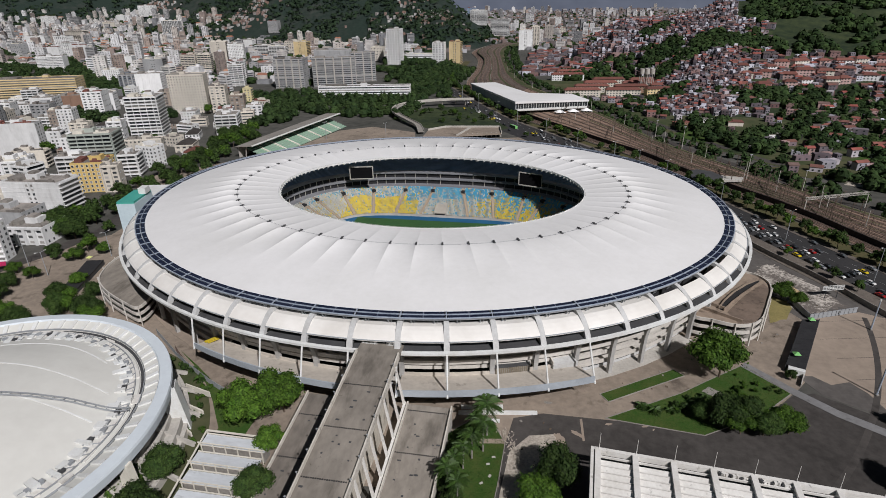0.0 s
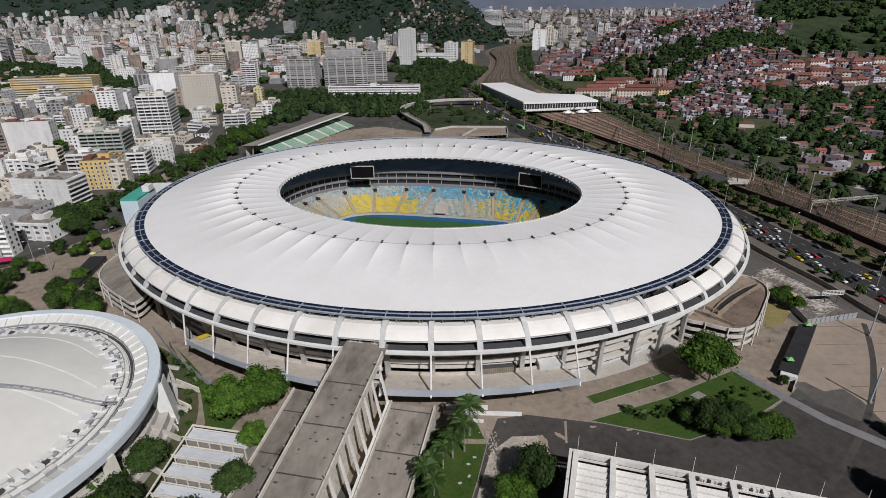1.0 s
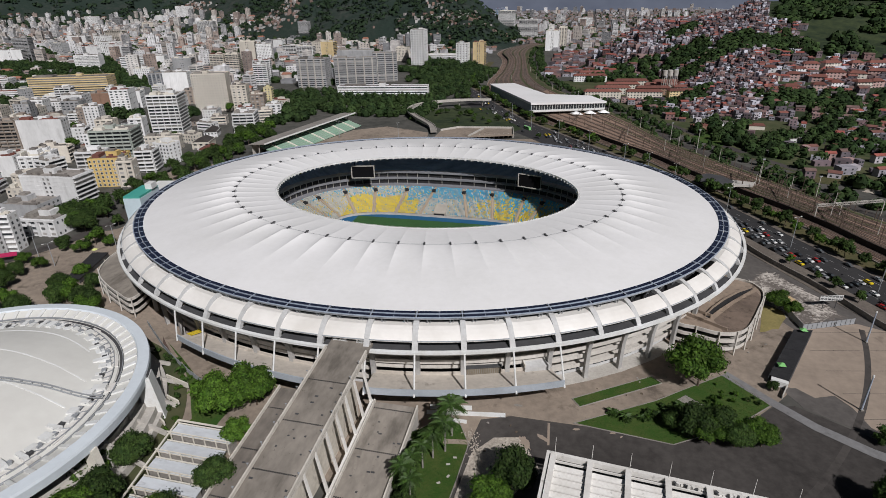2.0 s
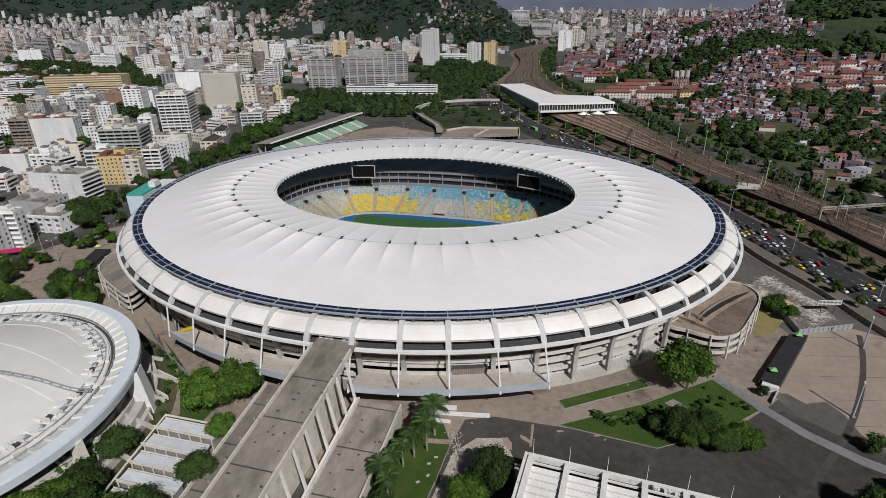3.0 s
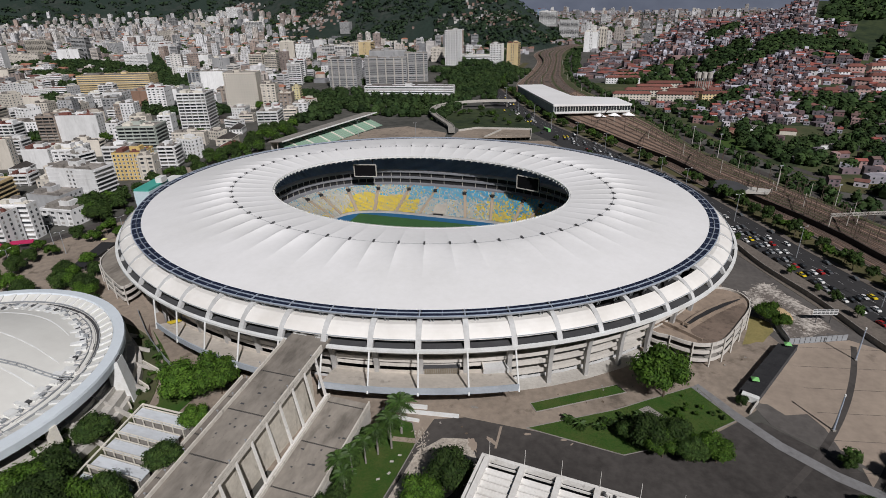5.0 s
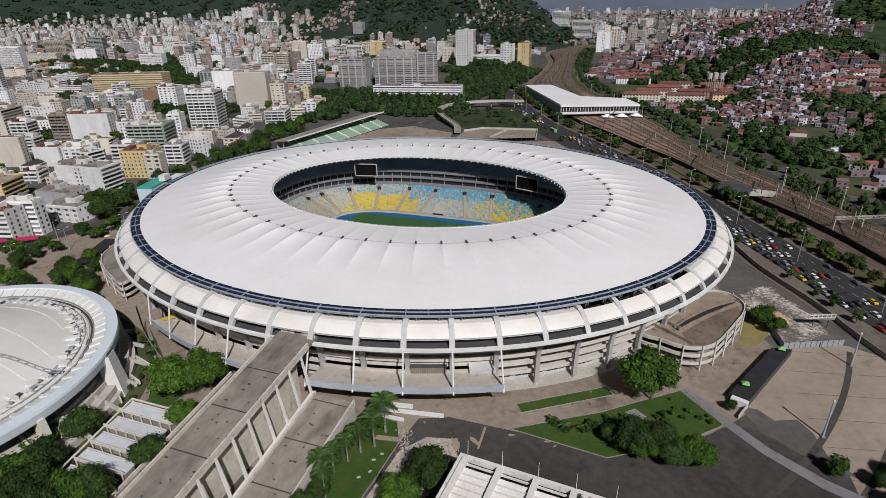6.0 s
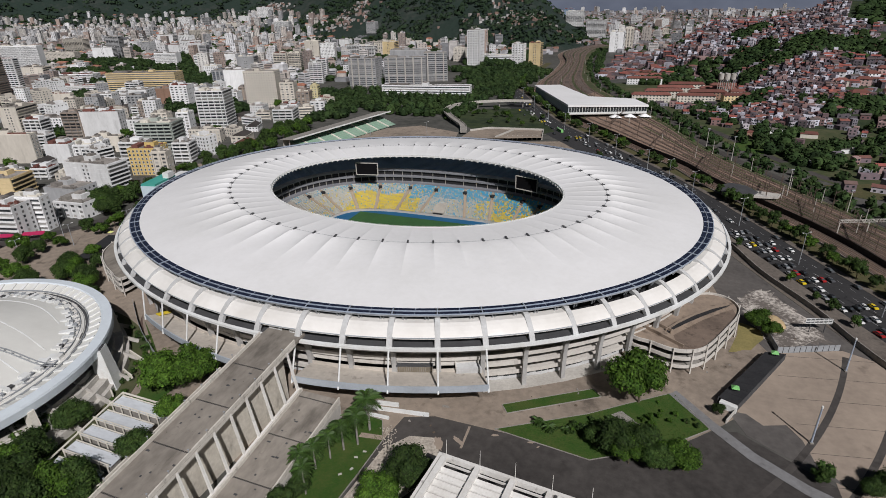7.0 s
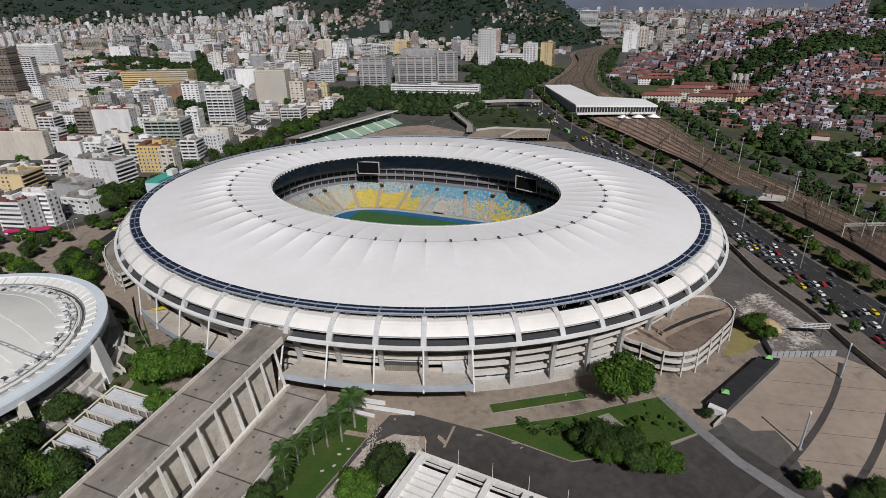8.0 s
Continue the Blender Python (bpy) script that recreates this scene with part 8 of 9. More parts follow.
# by the stadium: crown radius 6 m at scale 1
for x, y, s, k in ((-34, -200, 1.25, 1), (-41, -190, 1.1, 1), (-57, -184, 1.0, 2), (-24, -204, 1.2, 1), (-12, -199, 0.8, 1), (-48, -203, 1.2, 0), (-66, -179, 0.7, 1), (-31, -147, 1.45, 0), (-22, -143, 1.3, 2), (-17.5, -160, 0.75, 0), (-16, -177, 0.95, 1), (-45, -176, 1.0, 1), (-52, -186, 1.1, 0), (-42, -198, 1.2, 2), (-22, -196, 1.1, 0), (-55, -172, 0.55, 1), (127, -100, 1.55, 0), (130, -94, 0.9, 2), (121.5, -127, 1.1, 1), (129.5, -124.5, 1.0, 1), (136.5, -125, 0.7, 0), (115, -124, 0.6, 1), (141, -127, 0.82, 2), (126, -129.5, 0.8, 0), (133, -129, 0.75, 1), (125, -121, 0.65, 1), (68, -161, 1.15, 1), (64, -168, 1.0, 2), (70, -155, 0.6, 0), (176.9, -119, 0.36, 1), (193, -116, 0.7, 1), (206, -124, 0.8, 2), (169, -36, 0.85, 2), (173, -41, 0.6, 0), (152, -97.5, 0.35, 1), (-158, -88, 1.0, 1), (-148, -96, 0.95, 2), (-137, -98, 1.0, 1), (-161, -72, 0.7, 0), (-128, -103, 0.9, 2), (-170, -108, 0.9, 0), (-118, -108, 0.6, 1), (-190, -105, 0.8, 0), (-228, -14, 1.5, 1), (-220, -20, 1.1, 2), (-237, -66, 0.9, 0), (-191, -70, 0.6, 2), (-205, -84, 0.9, 0), (-186, -48, 0.7, 0), (-176, -38, 0.6, 2), (-20, -194, 1.1, 1), (-195, -79, 0.75, 1), (-157, -113, 1.0, 1), (-189, -91, 0.9, 1), (-201, -44, 0.7, 1), (-145, -83, 0.75, 1), (-204, -66, 0.65, 0), (-149, -98, 1.0, 1), (-131, -101, 1.0, 1), (-217, -18, 1.3, 1), (-208, -22, 1.2, 1), (-234, -4, 1.2, 1)):
    plant(BIG[k], x, y, s, 0, "trees round the stadium")
for k in range(34):
    x, y = ((-72, -127), (-58, -139), (-50, -150), (-47, -160), (112, -118), (132, -110))[k % 6]
    plant(BUSH[k % 2], x + tr.uniform(-5, 5), y + tr.uniform(-4, 4), tr.uniform(0.5, 1.0), 0, "garden shrubs")

for k in range(14):
    x, y = tr.uniform(-228, -166), tr.uniform(-118, -22)
    if free(x, y, 0) and math.dist((x, y), (-168, -66)) > 14 and x < -160 - (y + 118) * 0.12:
        plant(MID[k % 4], x, y, tr.uniform(0.55, 0.95), 0, "small trees on the west pavement")
for k in range(24):
    x, y = ((104, -124), (110, -121), (116, -116), (137, -101), (141, -106), (132, -107))[k % 6]
    plant(BUSH[k % 2], x + tr.uniform(-5, 5), y + tr.uniform(-3, 3), tr.uniform(0.35, 0.8), 0, "garden shrubs")
# palms
M_palm = mat("palm_fronds", (0.022, 0.056, 0.009), (0.052, 0.092, 0.019), 0.6, big=0.6, small=3.0, rand=0.2, local=True, leafy=0.45)


def palm(h, seed, fan=False):
    r = random.Random(seed)
    ob = thing("fan_palm" if fan else "royal_palm", (0, 0, 0), "low bluish fan palm on the lawn" if fan else "tall royal palm with feathery crown", "palm")
    sh = Shape()
    for i in range(6):
        sh.tube((0, 0, h * i / 6 - (0.3 if i == 0 else 0)), (0, 0, h * (i + 1) / 6), (0.30, 0.33, 0.31, 0.27, 0.23, 0.2)[i] * (1 if not fan else 0.8), (0.33, 0.31, 0.27, 0.23, 0.2, 0.16)[i] * (1 if not fan else 0.8), 8)
    part("trunk", sh, M_conc if not fan else M_bark, ob)
    for k in range(22):
        a = TAU * k * 0.382 + r.uniform(-0.15, 0.15)
        up = r.uniform(0.05, 1.25)
        L_ = r.uniform(4.0, 5.2) if not fan else r.uniform(1.6, 2.2)
        d = Vector((math.cos(a), math.sin(a), 0))
        side = Vector((-d.y, d.x, 0))
        pts = []
        for i in range(7):
            t = i / 6
            pts.append(Vector((0, 0, h)) + d * (L_ * t * (0.95 - 0.2 * up * 0.3)) + Vector((0, 0, L_ * (up * t - 1.25 * t * t * (0.6 + 0.3 * up)))))
        sh = Shape()
        for i in range(6):
            sh.beam(pts[i], pts[i + 1], 0.06)
            for s in (-1, 1):
                for q in (0.0, 0.33, 0.66):
                    p = pts[i].lerp(pts[i + 1], q)
                    wd = (1.25 if not fan else 0.6) * math.sin(math.pi * min(0.96, (i + q + 0.8) / 7))
                    sh.face(p - d * 0.12, p + d * 0.34 + side * s * wd * 0.5 + Vector((0, 0, -0.03)), p + d * 0.4 + side * s * wd + Vector((0, 0, -0.35 * wd)), p + d * 0.02 + side * s * wd * 0.45 + Vector((0, 0, -0.12)))
        part("frond", sh, M_palm, ob)
    return ob


PALM, FAN = palm(10.5, 4), palm(1.2, 9, True)
for x, y, s in ((46.5, -150, 1.0), (44.0, -146.5, 0.85), (43.5, -153.5, 0.95), (47.0, -143.0, 1.15), (41.5, -158, 0.8), (39.5, -163, 0.8), (38.6, -168, 0.85), (42, -172, 0.8)):
    plant(PALM, x, y, s * 1.08, 0, "palms beside the ramp")
for x, y in ((106, -122), (111, -119.5), (115, -117), (101, -123.5), (97, -121.5), (119, -113), (-66, -127), (-55, -137), (-60, -132)):
    plant(FAN, x, y, tr.uniform(0.9, 1.4), 0, "fan palms on the lawns")

for x, y, s in ((37.6, -148, 0.45), (38.4, -155, 0.5), (38.2, -161, 0.55), (38.5, -167, 0.6), (39.5, -173, 0.6), (38.5, -180, 0.7), (44, -180, 0.55), (40, -188, 0.7), (41.5, -146, 0.35)):
    plant(BIG[1], x, y, s, 0, "dark bushes beside the ramp")
# street trees along the avenue, town trees, campus wood
ln_a, ln_b = along(LINE, 17), along(LINE, -17.5)
for i in range(6, len(LINE) - 4):
    n = max(1, int(math.dist(LINE[i], LINE[i + 1]) / 5.6))
    for k in range(n):
        for ln, p in ((ln_a, 0.42 if LINE[i][1] < 112 else 0.1), (ln_b, 0.97 if LINE[i][1] < 140 else 0.5)):
            if tr.random() < p:
                x, y = lerp(ln[i], ln[i + 1], (k + tr.random() * 0.6) / n)
                plant(MID[tr.randrange(4)], x + tr.uniform(-1, 1), y + tr.uniform(-1, 1), tr.uniform(0.8, 1.2) if ln is ln_b else tr.uniform(0.5, 0.9), 0.1, "street trees along the avenue")
placed = 0
for x, y in TREE_SPOTS:
    if y < 560 and placed < 165 and free(x, y, 3):
        plant(MID[tr.randrange(4)], x, y, tr.uniform(0.9, 1.5), 0, "town trees")
        placed += 1
for k in range(90):
    x, y = tr.uniform(-232, -205), tr.uniform(-20, 260)
    x -= max(0, y - 95) * 0.12
    if free(x, y, 2):
        plant(MID[tr.randrange(4)], x + tr.uniform(-10, 12), y, tr.uniform(0.9, 1.5), 0, "belt of trees west of the stadium")
for k in range(60):
    x, y = tr.uniform(-120, 30), tr.uniform(285, 420)
    if math.hypot((x + 60) / 60, (y - 345) / 55) < 1:
        plant(MID[tr.randrange(4)], x, y, tr.uniform(0.35, 0.8), 0, "trees on the traffic island")

# woods too dense to count
M_forestleaf = mat("forest_leaves", (0.017, 0.032, 0.017), (0.032, 0.052, 0.028), 0.9, big=0.01, small=0.1, spec=0.1)
woods = Shape()


def clump(x, y, z, r_, h, n, size):
    if size < 3:
        core(woods, x, y, z + h * 0.38, r_ * 0.84, r_ * 0.84, h * 0.52, tr)
    for i in range(n):
        v = Vector((tr.gauss(0, 1), tr.gauss(0, 1), abs(tr.gauss(0.3, 0.8)))).normalized()
        q = tr.uniform(0.75, 1.05)
        p = Vector((x + v.x * r_ * q, y + v.y * r_ * q, z + h * 0.35 + v.z * h * 0.65 * q))
        nrm = (v + Vector((tr.gauss(0, 0.3), tr.gauss(0, 0.3), tr.gauss(0.1, 0.3)))).normalized()
        t = nrm.orthogonal().normalized()
        t = Matrix.Rotation(tr.uniform(0, TAU), 3, nrm) @ t
        b = nrm.cross(t)
        s = size * tr.uniform(0.7, 1.3)
        woods.face(p - t * s, p + b * s * 0.7, p + t * s, p - b * s * 0.7)


for k in range(520):
    x, y = tr.uniform(-360, -95), tr.uniform(335, 520)
    if y > 350 - 0.25 * (x + 230) - (60 if x < -230 else 0) and y < 470 + 0.3 * (x + 300) and free(x, y, -6):
        clump(x, y, 0, tr.uniform(4, 7), tr.uniform(8, 13), 46, 1.15)
for k in range(150):
    x, y = tr.uniform(-160, -70), tr.uniform(470, 760)
    clump(x, y, 0, tr.uniform(4, 7), tr.uniform(7, 12), 50, 1.2)
for k in range(130):
    x, y = tr.uniform(-820, -500), tr.uniform(440, 570)
    if free(x, y, 0):
        clump(x, y, 0, tr.uniform(5, 8), tr.uniform(8, 13), 40, 1.6)
for x, y in TREE_SPOTS:
    if y >= 560:
        clump(x, y, terrain(x, y), tr.uniform(6, 11), tr.uniform(7, 12), 26, 2.4)
# tree belts and dark street trees of the town
def belt(points, width, n, low=8, high=13):
    for k in range(n):
        i = tr.randrange(len(points) - 1)
        x, y = lerp(points[i], points[i + 1], tr.random())
        x, y = x + tr.uniform(-width, width), y + tr.uniform(-width, width)
        if free(x, y, -5):
            clump(x, y, terrain(x, y), tr.uniform(4, 7.5), tr.uniform(low, high), 40, 1.7)


for pts, width, n in BELTS:
    belt(pts, width, n)
# east of the railway
for k in range(3000):
    x, y = tr.uniform(150, 640), tr.uniform(60, 470)
    ro = min(math.dist((x, y), p) for p in ROUT)
    inside_rail = any(math.dist((x, y), lerp(p, q, 0.5)) < math.dist(p, q) * 0.62 for p, q in zip(RIN, ROUT))
    east = (x - 118) * 0.8 + (y - 412) * 0.45
    if ro > 8 and not inside_rail and east > 6 and noise.noise((x * 0.02, y * 0.02, 4.4)) > -0.2 and tr.random() < 0.66 and math.hypot((x - 281) / 24, (y - 190) / 30) > 1:
        if (x - 95) / (y + 275) < 0.8:
            clump(x, y, max(0, east_hill(x, y)), tr.uniform(3.5, 7), tr.uniform(6, 12), 38, 1.3)
for ln, dens in ((along(ROUT, 22), 0.75), (along(ROUT, 5.5), 0.6), (along(ROUT, 26), 0.6)):
    for i in range(4, len(ln) - 14):
        for k in range(max(1, int(math.dist(ln[i], ln[i + 1]) / 6))):
            if tr.random() < dens:
                x, y = lerp(ln[i], ln[i + 1], tr.random())
                clump(x + tr.uniform(-5, 5), y + tr.uniform(-5, 5), 0, tr.uniform(2.5, 4.6), tr.uniform(4.5, 8.5), 26, 1.2)
for x, y in FAV_TREES:
    clump(x, y, max(0, east_hill(x, y)), tr.uniform(5, 8), tr.uniform(7, 11), 16, 2.4)
for k in range(5600):
    x, y = tr.uniform(40, 1100), tr.uniform(420, 1150)
    view = (x - 95) / (y + 275)
    z = east_hill(x, y)
    if z > -12 and not (280 < x < 530 and 462 < y < 585) and ((-0.02 < view < 0.16 and 640 < y < 715) or (view > 0.26 and free(x, y, 0) and noise.noise((x * 0.017, y * 0.017, 2.0)) > (-0.15 if z > 84 else 0.0 if z > 60 else -0.2))):
        clump(x, y, max(0, z), tr.uniform(6, 10), tr.uniform(8, 13), 14, 2.8)
for k in range(46):
    clump(-236 + k * 2.9 + tr.uniform(-2, 2), 419 + tr.uniform(-6, 3), 0, tr.uniform(4, 6.5), tr.uniform(12, 17.5), 46, 1.15)
tagged(part("woods", woods, M_woods), "dense dark green woods and thickets", "woods", kind="stuff")
forest = Shape()
woods = forest
for k in range(5200):
    if k % 3:
        x, y = tr.uniform(-1300, -120), tr.uniform(1050, 2200)
        z = west_mountain(x, y)
    else:
        x, y = tr.uniform(-4400, -2100), tr.uniform(1500, 3700)
        z = far_mountain(x, y)
    if z > 6 and noise.noise((x * 0.008, y * 0.008, 5.5)) < 0.42:
        clump(x, y, z - 2, tr.uniform(9, 17) * (1 if k % 3 else 1.8), tr.uniform(8, 14) * (1 if k % 3 else 1.4), 15, 4.2 if k % 3 else 8)
tagged(part("mountain_forest", forest, M_forestleaf), "dark forest covering the mountains", "forest", kind="stuff")
# trees at the edge of the yard; two added out of view for their shadows
for x, y, s in ((168, -147, 1.0), (177.5, -133, 0.45), (188, -119.5, 0.55), (190.5, -129.5, 0.8)):
    plant(BIG[1], x, y, s, 0, "trees round the stadium")
plant(MID[1], 177.3, -118.0, 0.8, 0, "trees round the stadium")
# houses on the mountain's foot
mh = Shape()
for k in range(700):
    x, y = tr.choice(((-290, 1330), (-1450, 1900), (-900, 1500), (-1650, 2150), (-1550, 2050)))
    x, y = x + tr.gauss(0, 75), y + tr.gauss(0, 45)
    z = terrain(x, y)
    if 4 < z < 110:
        mh.box(x, y, z - 4, tr.uniform(5, 10), tr.uniform(5, 9), tr.uniform(7, 11), tr.uniform(-30, 30))
tagged(part("mountain_houses", mh, island("mountain_house_walls", [(0.30, 0.28, 0.27), (0.24, 0.16, 0.13), (0.42, 0.41, 0.40), (0.22, 0.16, 0.14)])), "small houses climbing the forested mountain", "houses", kind="stuff")

# ---- lamps, vehicles, small things ----
def street_lamp(x, y, h, turn):
    ob = thing("street_lamp", (x, y, 0), "tall pale street lamp with two arms", "street lamp", "lamps along the avenue")
    part("pole", Shape().tube((x, y, 0), (x, y, h), 0.22, 0.12, 7), M_grey, ob)
    c, s = math.cos(turn), math.sin(turn)
    for k in (-1, 1):
        arm = part("arm", Shape().tube((x, y, h), (x + k * c * 1.8, y + k * s * 1.8, h + 0.5), 0.07, 0.06, 5), M_grey, ob)
        part("lamp_head", Shape().box(x + k * c * 2.2, y + k * s * 2.2, h + 0.42, 1.0, 0.4, 0.2, math.degrees(turn)), M_paint, arm)


for x, y in ((60, 266), (88, 226), (115.7, 183.2), (131.5, 158), (147, 131.6), (172, 82.4), (195.5, 36), (219, -10), (30, 310), (5, 352), (-22, 402), (-50, 462)):
    street_lamp(x, y, 17, 0.6)
for x, y, h in ((-186, -66, 13), (-170, -40, 14), (-192, -92, 13), (-205, -58, 12), (-150, 232, 16), (-92, 240, 15)):
    street_lamp(x, y, h, 1.2)

CAR_PAINT = [mat("car_white", (0.7, 0.7, 0.69), (0.66, 0.66, 0.65), 0.3, spec=0.5), mat("car_silver", (0.42, 0.43, 0.44), (0.38, 0.39, 0.4), 0.3, 0.4), mat("car_black", (0.02, 0.02, 0.022), (0.03, 0.03, 0.03), 0.25, spec=0.5), mat("car_red", (0.35, 0.02, 0.02), (0.3, 0.02, 0.02), 0.3, spec=0.5), mat("taxi_yellow", (0.68, 0.50, 0.02), (0.62, 0.46, 0.02), 0.35, spec=0.5), mat("car_grey", (0.13, 0.135, 0.14), (0.11, 0.11, 0.12), 0.3, 0.3)]
CAR_WORDS = ["white", "silver", "black", "red", "yellow", "dark grey"]
M_tyre = mat("tyre_rubber", (0.02, 0.02, 0.02), (0.03, 0.03, 0.03), 0.9, big=2, small=9)


def car_model(k):
    ob = thing("car", (0, 0, 0), f"{CAR_WORDS[k]} saloon car standing in traffic" if k != 4 else "yellow taxi standing in traffic", "car", "cars on the avenue")
    sh = Shape()
    prof = [(-2.15, 0.35), (-2.2, 0.75), (-1.9, 0.92), (-0.9, 1.0), (1.2, 1.0), (2.05, 0.9), (2.15, 0.6), (2.1, 0.35)]
    sh.hull([(x, -0.85, z) for x, z in prof], [(x, 0.85, z) for x, z in prof])
    body = part("body", sh, CAR_PAINT[k], ob)
    part("cabin_glass", Shape().hull([(-1.75, -0.78, 0.95), (1.2, -0.78, 0.98), (1.2, 0.78, 0.98), (-1.75, 0.78, 0.95)], [(-1.15, -0.62, 1.42), (0.45, -0.62, 1.45), (0.45, 0.62, 1.45), (-1.15, 0.62, 1.42)]), M_glass, ob)
    part("roof", Shape().hull([(-1.2, -0.64, 1.42), (0.5, -0.64, 1.45), (0.5, 0.64, 1.45), (-1.2, 0.64, 1.42)], [(-1.1, -0.58, 1.5), (0.4, -0.58, 1.52), (0.4, 0.58, 1.52), (-1.1, 0.58, 1.5)]), CAR_PAINT[k], ob)
    for x in (-1.35, 1.35):
        for y in (-0.82, 0.82):
            part("wheel", Shape().tube((x, y - 0.1, 0.33), (x, y + 0.1, 0.33), 0.33, n=10), M_tyre, ob)
    return ob


CARS = [car_model(k) for k in range(6)]
cars_used = set()


def put_car(k, x, y, turn):
    m = pose(x, y, 0.06, 0, 0, turn) @ Matrix.Scale(1.06, 4)
    if k not in cars_used:
        cars_used.add(k)
        CARS[k].matrix_basis = m
        return CARS[k]
    c = copy_thing(CARS[k], pose(x, y, 0.06, 0, 0, turn))
    return c


cr = random.Random(17)
for o, dens, start in ((12.0, 0.62, 46), (8.4, 0.55, 18), (4.8, 0.5, 18), (1.2, 0.42, 18), (-2.6, 0.26, 18), (-6.2, 0.24, 18), (-9.6, 0.2, 18), (17.0, 0.3, 18)):
    ln = along(LINE, o)
    for i in range(start, len(ln) - 8):
        n = max(1, int(math.dist(ln[i], ln[i + 1]) / 6.4))
        for q in range(n):
            south = ln[i][1] < 70
            if o == 17.0 and ln[i][1] < 125:
                continue
            busy = dens * (1.6 if south and o > 0 else 1.0 if south else 0.62)
            if cr.random() < busy:
                x, y = lerp(ln[i], ln[i + 1], (q + 0.25 * cr.random()) / n)
                d = (ln[i + 1][0] - ln[i][0], ln[i + 1][1] - ln[i][1])
                put_car(cr.choice((0, 0, 1, 1, 2, 2, 2, 5, 5, 5, 0, 1, 0, 2, 5, 4, 3, 5, 1, 0)) if o > -3 else cr.choice((0, 1, 2, 5)), x, y, math.degrees(math.atan2(d[1], d[0])) + cr.uniform(-4, 4))


def bus(x, y, turn, m_, label):
    ob = thing("bus", (x, y, 0), label, "bus")
    P = pose(x, y, 0, 0, 0, turn)
    q = lambda a: [tuple(P @ Vector(v)) for v in a]  # noqa: E731
    sh = Shape()
    sh.hull(q([(-6, -1.25, 0.4), (6, -1.25, 0.4), (6, 1.25, 0.4), (-6, 1.25, 0.4)]), q([(-6, -1.25, 3.0), (5.8, -1.25, 3.0), (5.8, 1.25, 3.0), (-6, 1.25, 3.0)]))
    part("body", sh, m_, ob)
    for s in (-1.27, 1.27):
        part("window_band", Shape().hull(q([(-5.6, s - 0.02, 1.5), (5.4, s - 0.02, 1.5), (5.4, s + 0.02, 1.5), (-5.6, s + 0.02, 1.5)]), q([(-5.6, s - 0.02, 2.5), (5.4, s - 0.02, 2.5), (5.4, s + 0.02, 2.5), (-5.6, s + 0.02, 2.5)])), M_glass, ob)
    part("roof_unit", Shape().hull(q([(-3, -0.8, 3.0), (0, -0.8, 3.0), (0, 0.8, 3.0), (-3, 0.8, 3.0)]), q([(-3, -0.7, 3.3), (0, -0.7, 3.3), (0, 0.7, 3.3), (-3, 0.7, 3.3)])), M_grey, ob)
    for a in (-4, 4):
        for s in (-1.15, 1.15):
            c0, c1 = P @ Vector((a, s - 0.12, 0.5)), P @ Vector((a, s + 0.12, 0.5))
            part("wheel", Shape().tube(c0, c1, 0.5, n=10), M_tyre, ob)


b1, b2 = along(LINE, 6.6), along(LINE, 3)
bus(*b1[43], -60, CAR_PAINT[0], "long white city bus on the avenue")
bus(*b2[37], -55, CAR_PAINT[0], "white city bus beside the stadium")
bus(*b1[27], -58, M_green, "green city bus near the station")

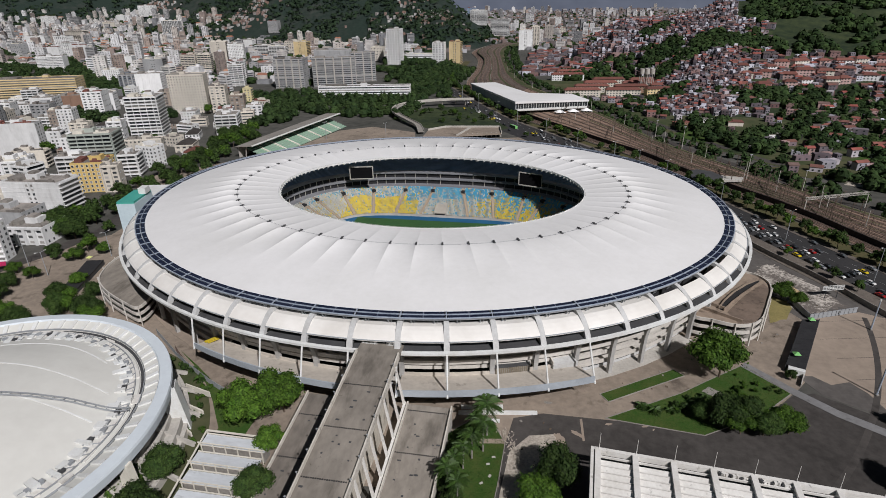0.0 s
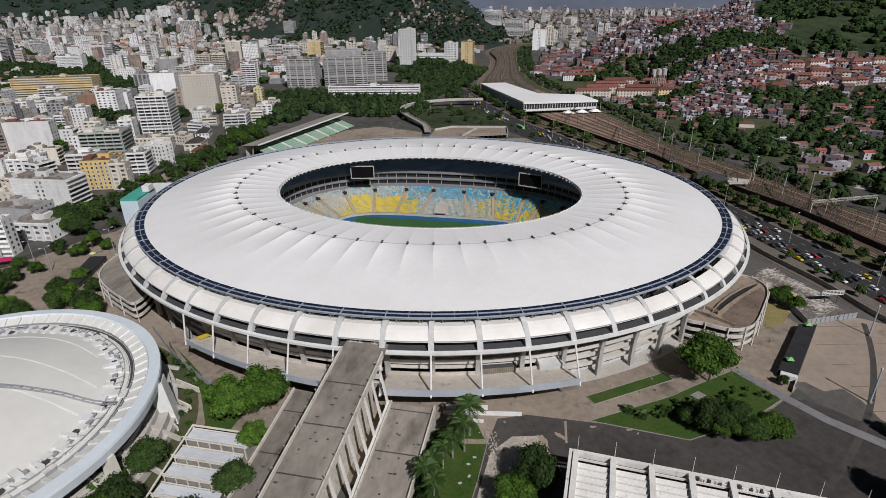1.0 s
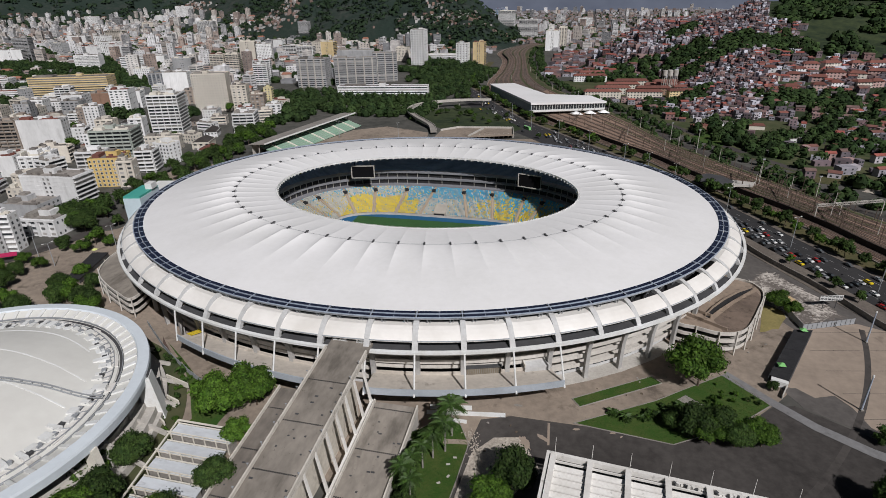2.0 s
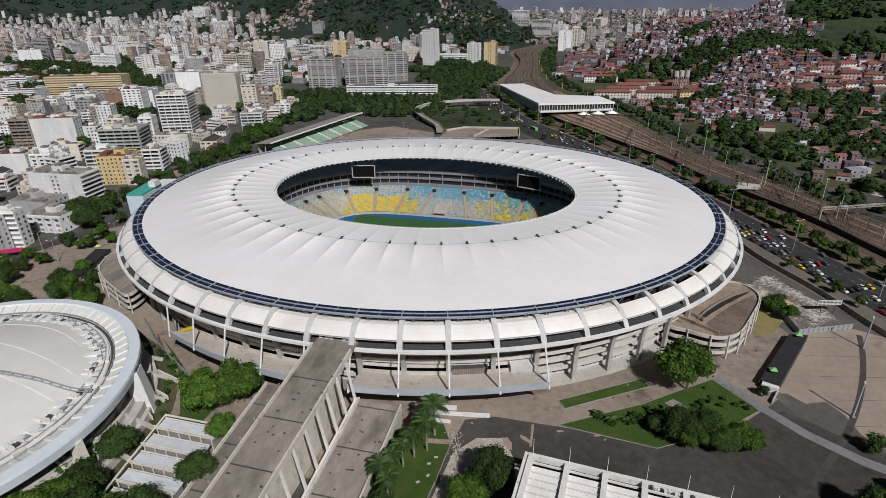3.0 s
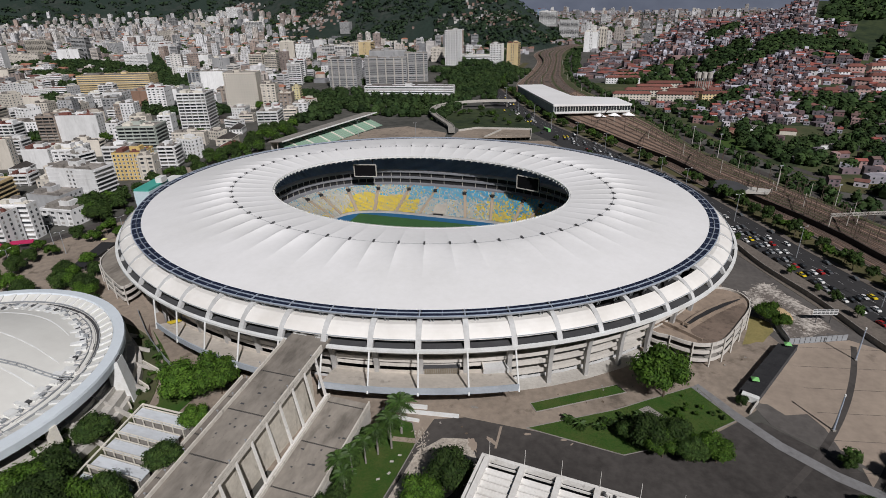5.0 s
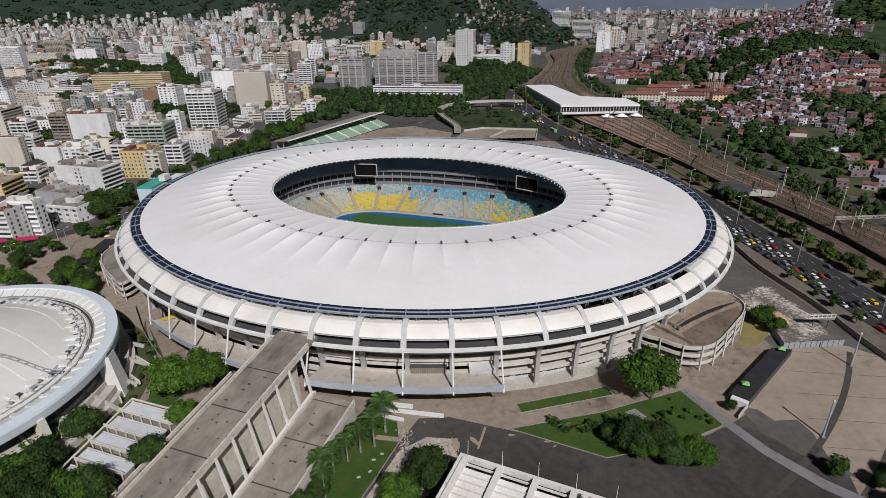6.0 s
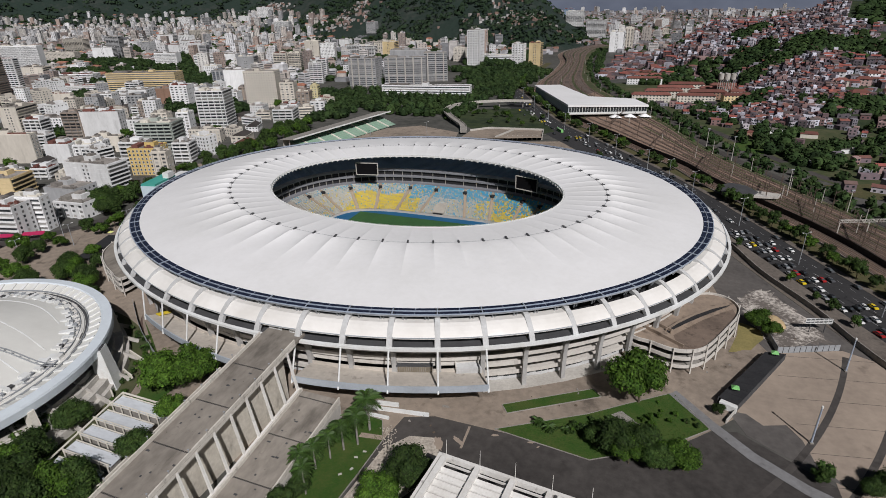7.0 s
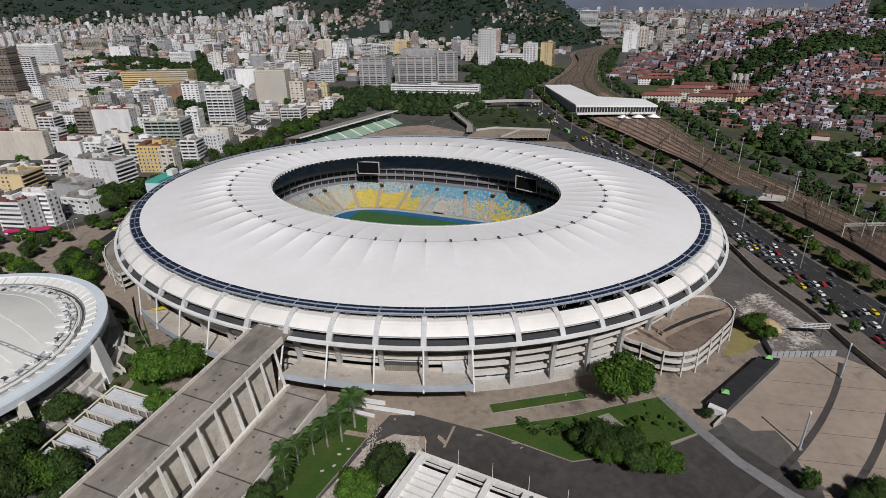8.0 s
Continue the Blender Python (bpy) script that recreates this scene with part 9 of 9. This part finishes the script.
# yellow frame lying on the deck, debris and roof huts of the stadium front
solid("yellow_barrier", Shape().beam((-61.9, -122.4, 10.35), (-59.8, -117.4, 9.5), 1.3, 0.3).beam((-60.4, -122.8, 10.35), (-58.4, -118.0, 9.5), 0.3, 0.4), mat("yellow_metal", (0.62, 0.47, 0.03), (0.5, 0.38, 0.04), 0.5, big=0.5, small=3), "yellow metal barrier lying on the outer deck", "barrier")
for k in range(26):
    x, y = ((178, -35), (66, -150), (100, -106), (150, -72), (60, -132))[k % 5]
    x, y = x + cr.uniform(-8, 8), y + cr.uniform(-6, 6)
    sh = Shape().box(x, y, 0.02, cr.uniform(0.3, 0.9), cr.uniform(0.3, 0.9), cr.uniform(0.15, 0.4), cr.uniform(0, 90))
    solid("rubble", sh, M_conc if k % 2 else M_bark, "small lump of rubble on the ground", "rubble", "scattered rubble")
# low things east of the railway
for x, y, w, d, t, col in ((268, 287, 12, 8, 20, "white"), (240, 246, 26, 2, 60, "white"), (300, 262, 14, 10, -10, "cream"), (196, 330, 16, 9, 30, "brick"), (222, 352, 18, 10, 10, "white"), (250, 340, 14, 12, -5, "cream"), (330, 330, 22, 12, -8, "brick")):
    ob = thing("shed", (x, y, 0), f"small {WORDS[col]} shed among trees", "shed", "sheds east of the railway")
    part("wall", Shape().box(x, y, 0, w, d, 4, t), WALLS[col], ob)
    part("roof", Shape().box(x, y, 4, w + 0.8, d + 0.8, 0.4, t), M_tile if col != "white" else M_roofgrey, ob)
lane_e = fine([(120, 440), (150, 372), (172, 340), (206, 262), (240, 200), (285, 152), (350, 90), (440, 0)])
tagged(part("side_road", strip(along(lane_e, -4), along(lane_e, 4), 0.16), M_asph_pale), "narrow worn road east of the railway", "road", kind="structure")
slab("sports_field", [(188, 300), (205, 318), (224, 300), (206, 278)], 0.2, M_grass, "small bright green playing field", "lawn")
# awning of the street corner building
solid("awning", Shape().hull([(-236, -76, 3.2), (-214, -62, 3.2), (-212, -64, 2.8), (-234, -78, 2.8)], [(-236, -76, 4.2), (-214, -62, 4.2), (-212, -64, 3.4), (-234, -78, 3.4)]), mat("magenta_awning", (0.42, 0.02, 0.09), (0.34, 0.02, 0.08), 0.7, big=0.5, small=3), "deep red shop awning at the street corner", "awning")
